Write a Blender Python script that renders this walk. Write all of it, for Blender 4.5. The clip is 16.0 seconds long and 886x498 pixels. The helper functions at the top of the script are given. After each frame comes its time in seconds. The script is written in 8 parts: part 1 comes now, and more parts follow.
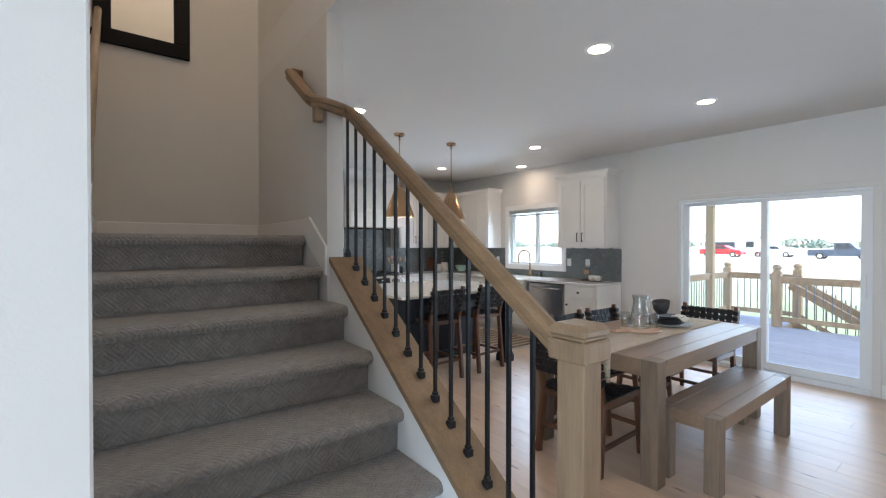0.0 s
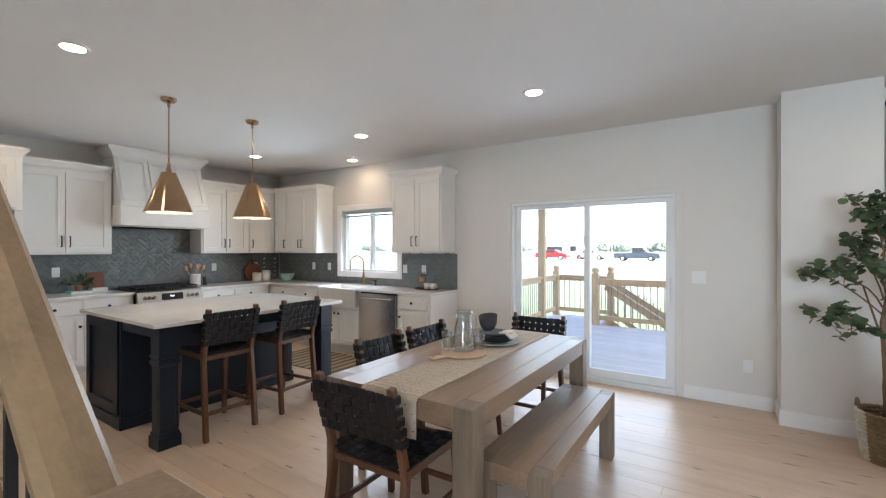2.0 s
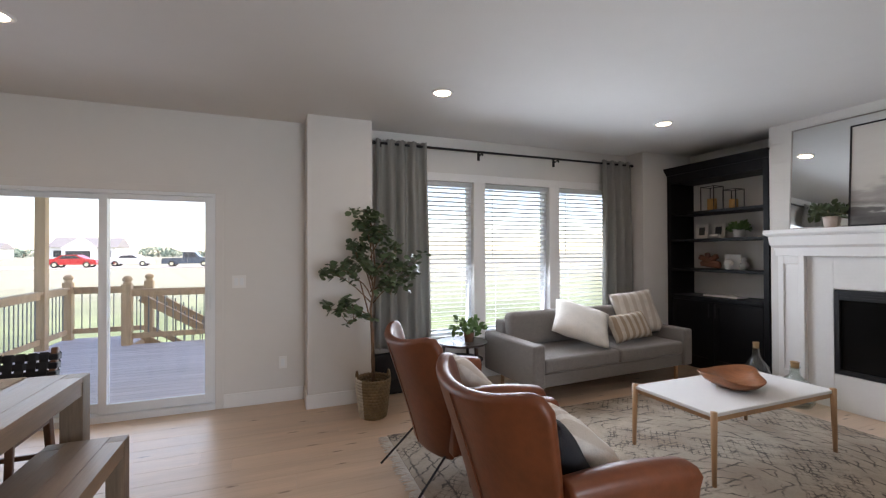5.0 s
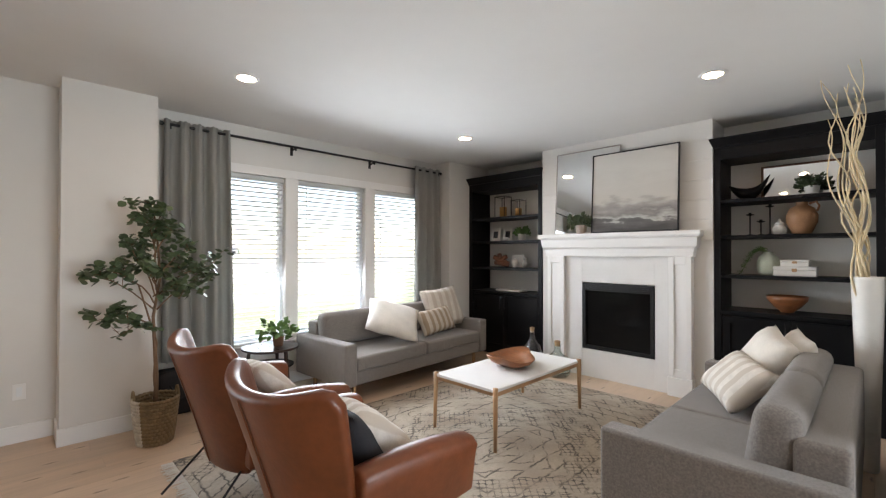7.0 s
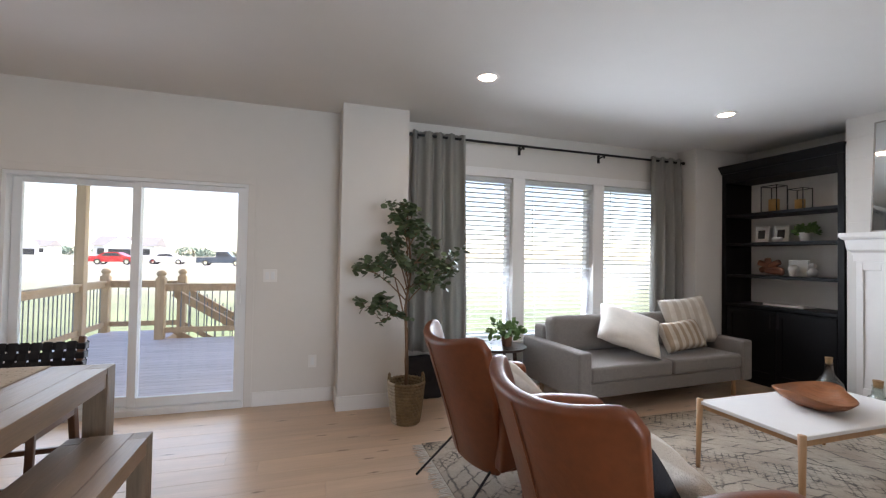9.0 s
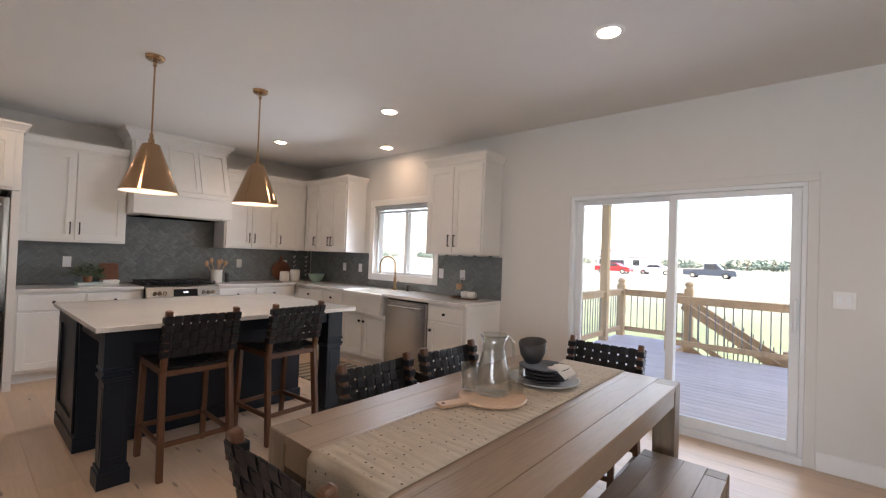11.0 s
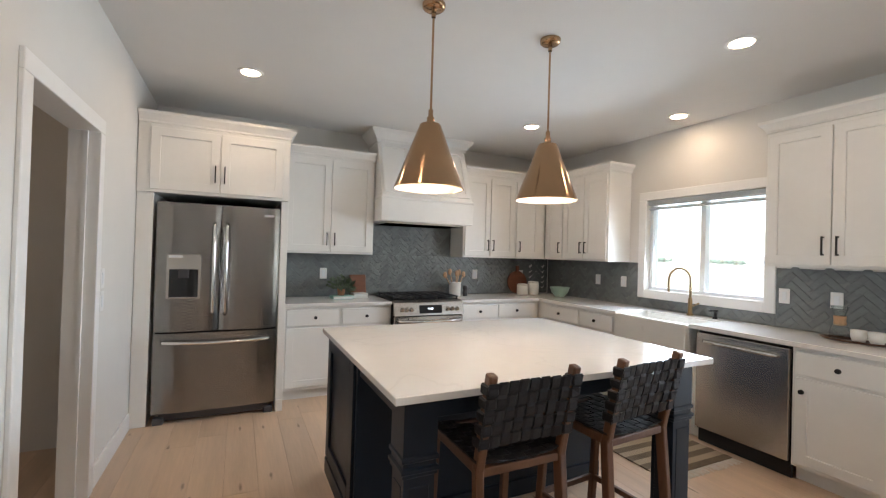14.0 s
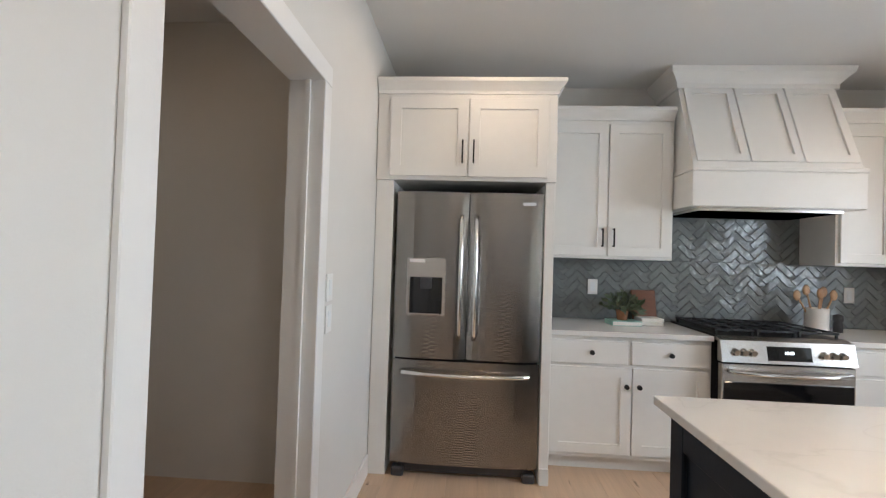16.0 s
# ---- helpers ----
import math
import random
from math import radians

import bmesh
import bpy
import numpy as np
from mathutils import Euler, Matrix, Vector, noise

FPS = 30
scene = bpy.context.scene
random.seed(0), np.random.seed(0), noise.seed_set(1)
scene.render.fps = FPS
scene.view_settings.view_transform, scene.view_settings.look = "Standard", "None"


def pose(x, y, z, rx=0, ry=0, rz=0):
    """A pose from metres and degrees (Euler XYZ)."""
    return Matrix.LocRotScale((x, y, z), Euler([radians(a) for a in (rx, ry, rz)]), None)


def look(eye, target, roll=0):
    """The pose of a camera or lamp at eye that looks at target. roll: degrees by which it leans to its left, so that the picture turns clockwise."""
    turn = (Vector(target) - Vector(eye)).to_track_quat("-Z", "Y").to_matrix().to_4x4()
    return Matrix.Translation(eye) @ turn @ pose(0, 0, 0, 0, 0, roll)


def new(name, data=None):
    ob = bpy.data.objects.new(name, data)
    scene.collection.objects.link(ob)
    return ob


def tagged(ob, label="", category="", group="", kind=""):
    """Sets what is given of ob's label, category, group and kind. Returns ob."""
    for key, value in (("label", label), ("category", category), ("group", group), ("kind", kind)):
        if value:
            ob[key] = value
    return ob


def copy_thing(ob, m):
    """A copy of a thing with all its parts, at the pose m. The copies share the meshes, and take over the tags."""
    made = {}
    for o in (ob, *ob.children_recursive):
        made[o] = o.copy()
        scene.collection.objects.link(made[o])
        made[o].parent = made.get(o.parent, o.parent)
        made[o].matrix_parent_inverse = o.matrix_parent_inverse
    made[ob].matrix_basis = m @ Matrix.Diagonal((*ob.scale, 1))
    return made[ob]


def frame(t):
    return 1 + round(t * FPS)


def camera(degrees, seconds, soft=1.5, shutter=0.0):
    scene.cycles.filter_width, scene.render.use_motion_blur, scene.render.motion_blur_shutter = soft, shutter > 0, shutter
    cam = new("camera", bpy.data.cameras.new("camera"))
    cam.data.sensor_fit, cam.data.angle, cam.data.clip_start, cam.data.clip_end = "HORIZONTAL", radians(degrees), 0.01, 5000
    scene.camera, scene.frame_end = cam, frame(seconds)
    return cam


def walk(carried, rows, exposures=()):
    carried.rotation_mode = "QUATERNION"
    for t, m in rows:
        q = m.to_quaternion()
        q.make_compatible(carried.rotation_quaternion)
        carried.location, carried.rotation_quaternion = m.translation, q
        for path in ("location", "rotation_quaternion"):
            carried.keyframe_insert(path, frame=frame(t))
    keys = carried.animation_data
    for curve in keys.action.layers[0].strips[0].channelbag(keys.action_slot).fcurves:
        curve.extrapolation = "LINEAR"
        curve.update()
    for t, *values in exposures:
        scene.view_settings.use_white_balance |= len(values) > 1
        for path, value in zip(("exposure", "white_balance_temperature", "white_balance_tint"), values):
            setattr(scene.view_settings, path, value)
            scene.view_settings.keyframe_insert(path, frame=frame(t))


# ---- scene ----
cam = camera(92.0, 16.0, soft=1.25)
PATH = [
    (0, (0.798, 0.92, 1.443), (2.021, 2.503, 1.423), 0.0),
    (0.5, (1.012, 1.028, 1.45), (2.457, 2.411, 1.438), 0.1),
    (1, (1.24, 1.102, 1.448), (2.8, 2.354, 1.437), 0.0),
    (1.5, (1.493, 1.149, 1.438), (3.112, 2.323, 1.436), 0.1),
    (2, (1.706, 1.211, 1.449), (3.372, 2.317, 1.449), 0.0),
    (2.5, (1.886, 1.239, 1.44), (3.627, 2.222, 1.453), -0.0),
    (3, (2.054, 1.172, 1.453), (3.899, 1.946, 1.467), -0.1),
    (3.5, (2.13, 1.084, 1.436), (4.077, 1.545, 1.459), -0.1),
    (4, (2.128, 1.09, 1.442), (4.127, 1.152, 1.465), -0.2),
    (4.5, (2.072, 1.099, 1.426), (4.042, 0.753, 1.454), -0.2),
    (5, (2.027, 1.118, 1.444), (3.889, 0.388, 1.461), -0.2),
    (7.5, (1.94, 1.019, 1.423), (3.343, -0.406, 1.445), 0.1),
    (8, (2.02, 0.999, 1.401), (3.497, -0.349, 1.431), 0.3),
    (8.5, (2.137, 1.027, 1.363), (3.819, -0.054, 1.41), 0.5),
    (9, (2.29, 1.148, 1.368), (4.192, 0.53, 1.409), 1.0),
    (9.5, (2.408, 1.243, 1.375), (4.407, 1.216, 1.411), 1.5),
    (10, (2.511, 1.301, 1.357), (4.435, 1.843, 1.396), 1.7),
    (12.5, (2.551, 2.372, 1.41), (3.554, 4.102, 1.43), 2.1),
    (13, (2.545, 2.657, 1.395), (3.498, 4.415, 1.417), 1.9),
    (13.5, (2.584, 2.93, 1.413), (3.506, 4.705, 1.435), 1.7),
    (14, (2.573, 3.134, 1.426), (3.433, 4.94, 1.445), 1.7),
    (14.5, (2.508, 3.416, 1.422), (3.255, 5.271, 1.438), 1.6),
    (15, (2.462, 3.778, 1.409), (3.011, 5.701, 1.435), 1.7),
    (15.5, (2.437, 4.14, 1.388), (2.685, 6.125, 1.416), 1.7),
    (16, (2.449, 4.483, 1.361), (2.319, 6.478, 1.399), 1.8),
]
EXPOSURES = [(0.0, 2.22, 5900, 12), (0.5, 2.4, 6000, 12), (1.5, 2.4, 6150, 12), (2.5, 2.27, 6200, 13), (3.0, 2.18, 6050, 13), (3.5, 2.0, 6050, 12), (4.0, 1.78, 6150, 14), (4.5, 1.79, 6550, 19), (5.0, 1.70, 6750, 20), (7.5, 2.22, 7050, 17), (8.0, 2.22, 7000, 18), (8.5, 2.22, 6950, 21), (9.0, 1.87, 6700, 19), (9.5, 1.72, 6700, 22), (10.0, 1.82, 6900, 24), (12.5, 2.30, 6800, 15), (14.5, 2.42, 6450, 13), (15.0, 2.18, 6450, 13), (15.5, 2.30, 6450, 13), (16.0, 2.45, 6350, 13)]
walk(cam, [(t, look(eye, target, roll)) for t, eye, target, roll in PATH], EXPOSURES)

# ---- world, sun, window light, exposure ----
world = bpy.data.worlds.new("world")
scene.world = world
world.use_nodes = True
wn = world.node_tree.nodes
wsky = wn.new("ShaderNodeTexSky")
wsky.sky_type, wsky.sun_disc = "NISHITA", False
wsky.sun_elevation, wsky.sun_rotation = radians(50), radians(196.7)
wsky.air_density, wsky.dust_density = 1.0, 0.6
wn["Background"].inputs["Strength"].default_value = 0.15
world.node_tree.links.new(wsky.outputs[0], wn["Background"].inputs[0])
sun = new("sun", bpy.data.lights.new("sun", "SUN"))
sun.data.energy, sun.data.angle, sun.data.color = 3.6, radians(2), (1, 0.97, 0.93)
sun.matrix_world = look((-6, -20, 25), (0, 0, 0))


def area_lamp(name, eye, target, w, h, power, color):
    ob = new(name, bpy.data.lights.new(name, "AREA"))
    ob.data.shape, ob.data.size, ob.data.size_y = "RECTANGLE", w, h
    ob.data.energy, ob.data.color, ob.data.spread = power, color, radians(125)
    ob.matrix_world = look(eye, target)
    return ob


DAY = (0.74, 0.88, 1.0)
area_lamp("daylight_slider", (6.495, 2.51, 1.05), (0, 2.51, 0.9), 1.7, 1.9, 4, DAY)
for ly, lw in ((-0.73, 0.54), (-1.605, 0.87), (-2.475, 0.53)):
    area_lamp("daylight_living", (6.487, ly, 1.4), (0, ly, 0.1), lw, 1.68, 12.5 * lw, DAY)
area_lamp("daylight_kitchen", (6.495, 5.76, 1.56), (0, 5.76, 0.2), 1.1, 0.9, 7, DAY)
area_lamp("daylight_front", (-2.55, -0.6, 1.5), (3, -0.6, 1.3), 2.6, 1.7, 21, DAY)

# ---- materials ----


def material(name, color, rough=0.5, metal=0.0, var=0.06, scale=6.0, grain=None, bump=0.0, bscale=60.0, spec=0.5, coat=0.0, rvar=0.1, island=0.0, sheen=0.0):
    """A procedural surface: colour varied at two scales, an optional stretched grain, roughness variation and fine relief."""
    m = bpy.data.materials.new(name)
    m.use_nodes = True
    nt = m.node_tree
    N, L = nt.nodes, nt.links
    b = N["Principled BSDF"]
    tc = N.new("ShaderNodeTexCoord")
    mp = N.new("ShaderNodeMapping")
    L.new(tc.outputs["Object"], mp.inputs[0])
    if grain:
        mp.inputs["Scale"].default_value = grain
    n1 = N.new("ShaderNodeTexNoise")
    n1.inputs["Scale"].default_value, n1.inputs["Detail"].default_value = scale, 6
    L.new(mp.outputs[0], n1.inputs["Vector"])
    n2 = N.new("ShaderNodeTexNoise")
    n2.inputs["Scale"].default_value, n2.inputs["Detail"].default_value = scale * 7, 4
    L.new(mp.outputs[0], n2.inputs["Vector"])
    add = N.new("ShaderNodeMath")
    add.operation = "MULTIPLY_ADD"
    add.inputs[1].default_value = 0.5
    L.new(n2.outputs["Fac"], add.inputs[0])
    L.new(n1.outputs["Fac"], add.inputs[2])
    ramp = N.new("ShaderNodeMapRange")
    ramp.inputs["From Min"].default_value, ramp.inputs["From Max"].default_value = 0.45, 1.05
    ramp.inputs["To Min"].default_value, ramp.inputs["To Max"].default_value = 1 - var, 1 + var
    L.new(add.outputs[0], ramp.inputs["Value"])
    last = ramp.outputs[0]
    if island:
        oi = N.new("ShaderNodeObjectInfo")
        r2 = N.new("ShaderNodeMapRange")
        r2.inputs["To Min"].default_value, r2.inputs["To Max"].default_value = 1 - island, 1 + island
        L.new(oi.outputs["Random"], r2.inputs["Value"])
        mu = N.new("ShaderNodeMath")
        mu.operation = "MULTIPLY"
        L.new(last, mu.inputs[0])
        L.new(r2.outputs[0], mu.inputs[1])
        last = mu.outputs[0]
        # each piece takes its own stretch of the grain
        sh = N.new("ShaderNodeVectorMath")
        sh.operation = "SCALE"
        sh.inputs[0].default_value = (17, 31, 11)
        L.new(oi.outputs["Random"], sh.inputs["Scale"])
        L.new(sh.outputs[0], mp.inputs["Location"])
    vm = N.new("ShaderNodeVectorMath")
    vm.operation = "SCALE"
    vm.inputs[0].default_value = color
    L.new(last, vm.inputs["Scale"])
    L.new(vm.outputs[0], b.inputs["Base Color"])
    rr = N.new("ShaderNodeMapRange")
    rr.inputs["To Min"].default_value, rr.inputs["To Max"].default_value = max(0.02, rough - rvar), min(1, rough + rvar)
    L.new(n1.outputs["Fac"], rr.inputs["Value"])
    L.new(rr.outputs[0], b.inputs["Roughness"])
    b.inputs["Metallic"].default_value = metal
    b.inputs["Specular IOR Level"].default_value = spec
    b.inputs["Coat Weight"].default_value = coat
    b.inputs["Sheen Weight"].default_value = sheen
    if bump:
        n3 = N.new("ShaderNodeTexNoise")
        n3.inputs["Scale"].default_value, n3.inputs["Detail"].default_value = bscale, 5
        L.new(mp.outputs[0], n3.inputs["Vector"])
        bu = N.new("ShaderNodeBump")
        bu.inputs["Strength"].default_value, bu.inputs["Distance"].default_value = bump, 0.01
        L.new(n3.outputs["Fac"], bu.inputs["Height"])
        L.new(bu.outputs[0], b.inputs["Normal"])
    return m


def glass(name, tint=(1, 1, 1), rough=0.0, ior=1.45, thin=True, sheen=0.03):
    m = bpy.data.materials.new(name)
    m.use_nodes = True
    nt = m.node_tree
    N, L = nt.nodes, nt.links
    b = N["Principled BSDF"]
    if thin:
        N.remove(b)
        tr, gl, mx, fr = N.new("ShaderNodeBsdfTransparent"), N.new("ShaderNodeBsdfGlossy"), N.new("ShaderNodeMixShader"), N.new("ShaderNodeLayerWeight")
        pw = N.new("ShaderNodeMath")
        pw.operation = "POWER"
        pw.inputs[1].default_value = 3.0
        sc_ = N.new("ShaderNodeMath")
        sc_.operation = "MULTIPLY_ADD"
        sc_.inputs[1].default_value, sc_.inputs[2].default_value = 0.8, sheen
        tr.inputs[0].default_value = (*tint, 1)
        gl.inputs["Roughness"].default_value = 0.02
        fr.inputs["Blend"].default_value = 0.5
        L.new(fr.outputs["Facing"], pw.inputs[0])
        L.new(pw.outputs[0], sc_.inputs[0])
        L.new(sc_.outputs[0], mx.inputs[0])
        L.new(tr.outputs[0], mx.inputs[1])
        L.new(gl.outputs[0], mx.inputs[2])
        L.new(mx.outputs[0], N["Material Output"].inputs[0])
    else:
        b.inputs["Transmission Weight"].default_value = 1
        b.inputs["Base Color"].default_value = (*tint, 1)
        b.inputs["Roughness"].default_value = rough
        b.inputs["IOR"].default_value = ior
    return m


def emitter(name, color, strength):
    m = bpy.data.materials.new(name)
    m.use_nodes = True
    b = m.node_tree.nodes["Principled BSDF"]
    b.inputs["Emission Color"].default_value = (*color, 1)
    b.inputs["Emission Strength"].default_value = strength
    return m


WALL = material("wall_paint", (0.70, 0.68, 0.645), 0.75, var=0.025, scale=1.2, bump=0.12, bscale=180)
CEIL = material("ceiling_paint", (0.74, 0.73, 0.71), 0.9, var=0.02, scale=1.0, bump=0.15, bscale=120)
TRIM = material("white_trim_paint", (0.80, 0.79, 0.77), 0.4, var=0.02, scale=3, bump=0.04, bscale=90)
CAB = material("white_cabinet_paint", (0.80, 0.785, 0.75), 0.38, var=0.025, scale=3, bump=0.03, bscale=90)
OAK = material("floor_oak", (0.60, 0.435, 0.305), 0.34, var=0.13, scale=2.2, grain=(5, 0.35, 1), bump=0.06, bscale=14, island=0.06, rvar=0.08)
GAP = material("floor_joint", (0.24, 0.16, 0.10), 0.8)
RAILW = material("brown_stained_rail_wood", (0.235, 0.15, 0.08), 0.38, var=0.28, scale=3, grain=(6, 0.6, 6), bump=0.12, bscale=18)
NEWELW = material("brown_stained_newel_wood", (0.255, 0.172, 0.102), 0.42, var=0.25, scale=3, grain=(6, 6, 0.6), bump=0.12, bscale=18)
IRON = material("black_iron", (0.012, 0.012, 0.013), 0.45, metal=0.3, var=0.2, scale=20)
BLACKPAINT = material("black_cabinet_paint", (0.006, 0.006, 0.007), 0.45, var=0.25, scale=4, bump=0.04, spec=0.16)
NAVY = material("navy_cabinet_paint", (0.0075, 0.0145, 0.026), 0.38, var=0.15, scale=4, bump=0.04, spec=0.35)
STEEL = material("brushed_stainless", (0.58, 0.55, 0.515), 0.26, metal=1.0, var=0.02, scale=1.5, grain=(1, 1, 0.5), rvar=0.01)
CHROME = material("polished_steel", (0.75, 0.74, 0.72), 0.12, metal=1.0, var=0.03, rvar=0.04)
BRASS = material("brushed_brass", (0.43, 0.275, 0.16), 0.15, metal=1.0, var=0.06, scale=2, grain=(1, 1, 0.4), rvar=0.02)
QUARTZ = material("white_quartz", (0.78, 0.76, 0.73), 0.14, var=0.035, scale=1.6, rvar=0.05, coat=0.2)
TILE = material("grey_glazed_tile", (0.165, 0.18, 0.18), 0.09, var=0.14, scale=5, bump=0.7, bscale=22, island=0.1, rvar=0.04, spec=0.8)
GROUT = material("grey_grout", (0.17, 0.178, 0.175), 0.85)
# one wood twice: light from above put into TABLEW, shade into TABLEV
TABLEW = material("weathered_acacia", (0.25, 0.165, 0.103), 0.4, var=0.27, scale=1.6, grain=(0.7, 7, 7), bump=0.18, bscale=14)
TABLEV = material("weathered_acacia_upright_shaded", (0.205, 0.148, 0.10), 0.5, var=0.35, scale=1.6, grain=(7, 7, 0.7), bump=0.18, bscale=14)
TEAK = material("dark_teak", (0.115, 0.047, 0.021), 0.4, var=0.3, scale=3, grain=(6, 6, 0.7), bump=0.1, bscale=18)
STRAP = material("black_leather_strap", (0.011, 0.010, 0.0115), 0.5, spec=0.3, var=0.25, scale=12, bump=0.2, bscale=60)
LEATHER = material("tan_leather", (0.155, 0.042, 0.013), 0.38, var=0.3, scale=4, bump=0.10, bscale=70, rvar=0.1)
GREYFAB = material("grey_tweed", (0.205, 0.182, 0.165), 0.92, var=0.36, scale=110, bump=0.5, bscale=260, sheen=0.2)
CREAMFAB = material("cream_cotton", (0.70, 0.65, 0.58), 0.92, var=0.10, scale=10, bump=0.5, bscale=160, sheen=0.2)
TANFAB = material("tan_woven_stripe", (0.42, 0.33, 0.24), 0.92, var=0.15, scale=20, bump=0.5, bscale=160)
BLACKFAB = material("black_cotton", (0.02, 0.02, 0.024), 0.9, var=0.2, scale=20, bump=0.4, bscale=160)
CURTAIN = material("grey_linen_curtain", (0.37, 0.365, 0.34), 0.9, var=0.12, scale=8, grain=(8, 8, 1), bump=0.3, bscale=90)
BLIND = material("white_blind_slat", (0.80, 0.80, 0.80), 0.5, var=0.02)
VINYL = material("white_vinyl_frame", (0.78, 0.80, 0.81), 0.35, var=0.02)
DECKW = material("grey_composite_deck", (0.60, 0.545, 0.56), 0.7, var=0.2, scale=3, grain=(8, 0.6, 1), bump=0.2, bscale=20, island=0.06)
PINE = material("treated_pine", (0.52, 0.36, 0.22), 0.7, var=0.22, scale=3, grain=(5, 5, 0.6), bump=0.15, bscale=20)
BASKET = material("seagrass_basket", (0.21, 0.145, 0.075), 0.8, var=0.3, scale=20, bump=0.4, bscale=60)
LEAF = material("deep_green_leaf", (0.072, 0.105, 0.05), 0.45, var=0.3, scale=8, island=0.3)
FERN = material("fresh_green_leaf", (0.10, 0.19, 0.05), 0.5, var=0.3, scale=12)
BARK = material("brown_bark", (0.20, 0.12, 0.07), 0.85, var=0.3, scale=12, bump=0.5, bscale=40)
GLASS = glass("window_glass")
CLEAR = glass("clear_glassware", (0.925, 0.945, 0.94), sheen=0.07)
MIRROR = material("mirror_silver", (0.80, 0.82, 0.82), 0.03, metal=1.0, var=0.01, rvar=0.01)
LAMPGLOW = emitter("warm_lamp_glow", (1.0, 0.76, 0.53), 22)
WHITECER = material("white_ceramic", (0.78, 0.76, 0.72), 0.3, var=0.03, spec=0.5)
BLACKGLASS = material("black_glass", (0.008, 0.008, 0.009), 0.06, var=0.1, rvar=0.02)
TERRA = material("terracotta", (0.40, 0.17, 0.085), 0.75, var=0.15, scale=10, bump=0.2)
LIGHTWOOD = material("light_beech", (0.46, 0.27, 0.14), 0.5, var=0.2, scale=3, grain=(6, 6, 0.8), bump=0.1, bscale=18)
BOWLW = material("carved_root_wood", (0.24, 0.09, 0.035), 0.4, var=0.35, scale=5, grain=(1, 4, 4), bump=0.25, bscale=16)
GREYCER = material("charcoal_stoneware", (0.035, 0.035, 0.038), 0.6, var=0.2, scale=12)
# crosswise brushing draws reflections out upright
for brushed in (STEEL, BRASS):
    sn = brushed.node_tree.nodes
    upright = sn.new("ShaderNodeCombineXYZ")
    upright.inputs[2].default_value = 1.0
    brushed.node_tree.links.new(upright.outputs[0], sn["Principled BSDF"].inputs["Tangent"])
    sn["Principled BSDF"].inputs["Anisotropic"].default_value = 0.5


def let_light_through(m, share, tint):
    """Thin cloth or plastic: part of the light passes through, scattered."""
    n = m.node_tree
    tl, mx = n.nodes.new("ShaderNodeBsdfTranslucent"), n.nodes.new("ShaderNodeMixShader")
    tl.inputs[0].default_value = (*tint, 1)
    mx.inputs[0].default_value = share
    n.links.new(n.nodes["Principled BSDF"].outputs[0], mx.inputs[1])
    n.links.new(tl.outputs[0], mx.inputs[2])
    n.links.new(mx.outputs[0], n.nodes["Material Output"].inputs[0])


let_light_through(CURTAIN, 0.35, (0.48, 0.49, 0.46))
let_light_through(BLIND, 0.62, (0.8, 0.82, 0.84))
# dark knots, drawn out along the planks
on = OAK.node_tree
oin, otc, omp, ovo, okr, ono, okm, omx = [on.nodes.new("ShaderNode" + k) for k in ("ObjectInfo", "TexCoord", "Mapping", "TexVoronoi", "MapRange", "TexNoise", "Math", "Mix")]
osh = on.nodes.new("ShaderNodeVectorMath")
osh.operation = "SCALE"
osh.inputs[0].default_value = (13, 41, 0)
on.links.new(oin.outputs["Random"], osh.inputs["Scale"])
on.links.new(otc.outputs["Object"], omp.inputs["Vector"])
on.links.new(osh.outputs[0], omp.inputs["Location"])
omp.inputs["Scale"].default_value = (5.0, 1.1, 1)
ovo.voronoi_dimensions, ovo.inputs["Scale"].default_value = "2D", 1.0
ono.inputs["Scale"].default_value = 30
on.links.new(omp.outputs[0], ovo.inputs["Vector"])
on.links.new(otc.outputs["Object"], ono.inputs["Vector"])
okm.operation = "MULTIPLY_ADD"
okm.inputs[1].default_value = 0.07
on.links.new(ono.outputs["Fac"], okm.inputs[0])
on.links.new(ovo.outputs["Distance"], okm.inputs[2])
okr.inputs["From Min"].default_value, okr.inputs["From Max"].default_value = 0.05, 0.095
okr.inputs["To Min"].default_value, okr.inputs["To Max"].default_value = 0.75, 0.0
on.links.new(okm.outputs[0], okr.inputs["Value"])
omx.data_type = "RGBA"
on.links.new(okr.outputs[0], omx.inputs["Factor"])
on.links.new(on.nodes["Principled BSDF"].inputs["Base Color"].links[0].from_socket, omx.inputs[6])
omx.inputs[7].default_value = (0.13, 0.075, 0.045, 1)
on.links.new(omx.outputs[2], on.nodes["Principled BSDF"].inputs["Base Color"])

# ---- mesh helpers ----


def thing(name, at, label, category, group="", kind="", turn=0):
    ob = new(name)
    ob.empty_display_size = 0.1
    ob.matrix_world = pose(*at, 0, 0, turn)
    return tagged(ob, label, category, group, kind)


def offset(parent):
    v = Vector((0, 0, 0))
    while parent is not None:
        v += Vector(parent.matrix_basis.translation)
        parent = parent.parent
    return v


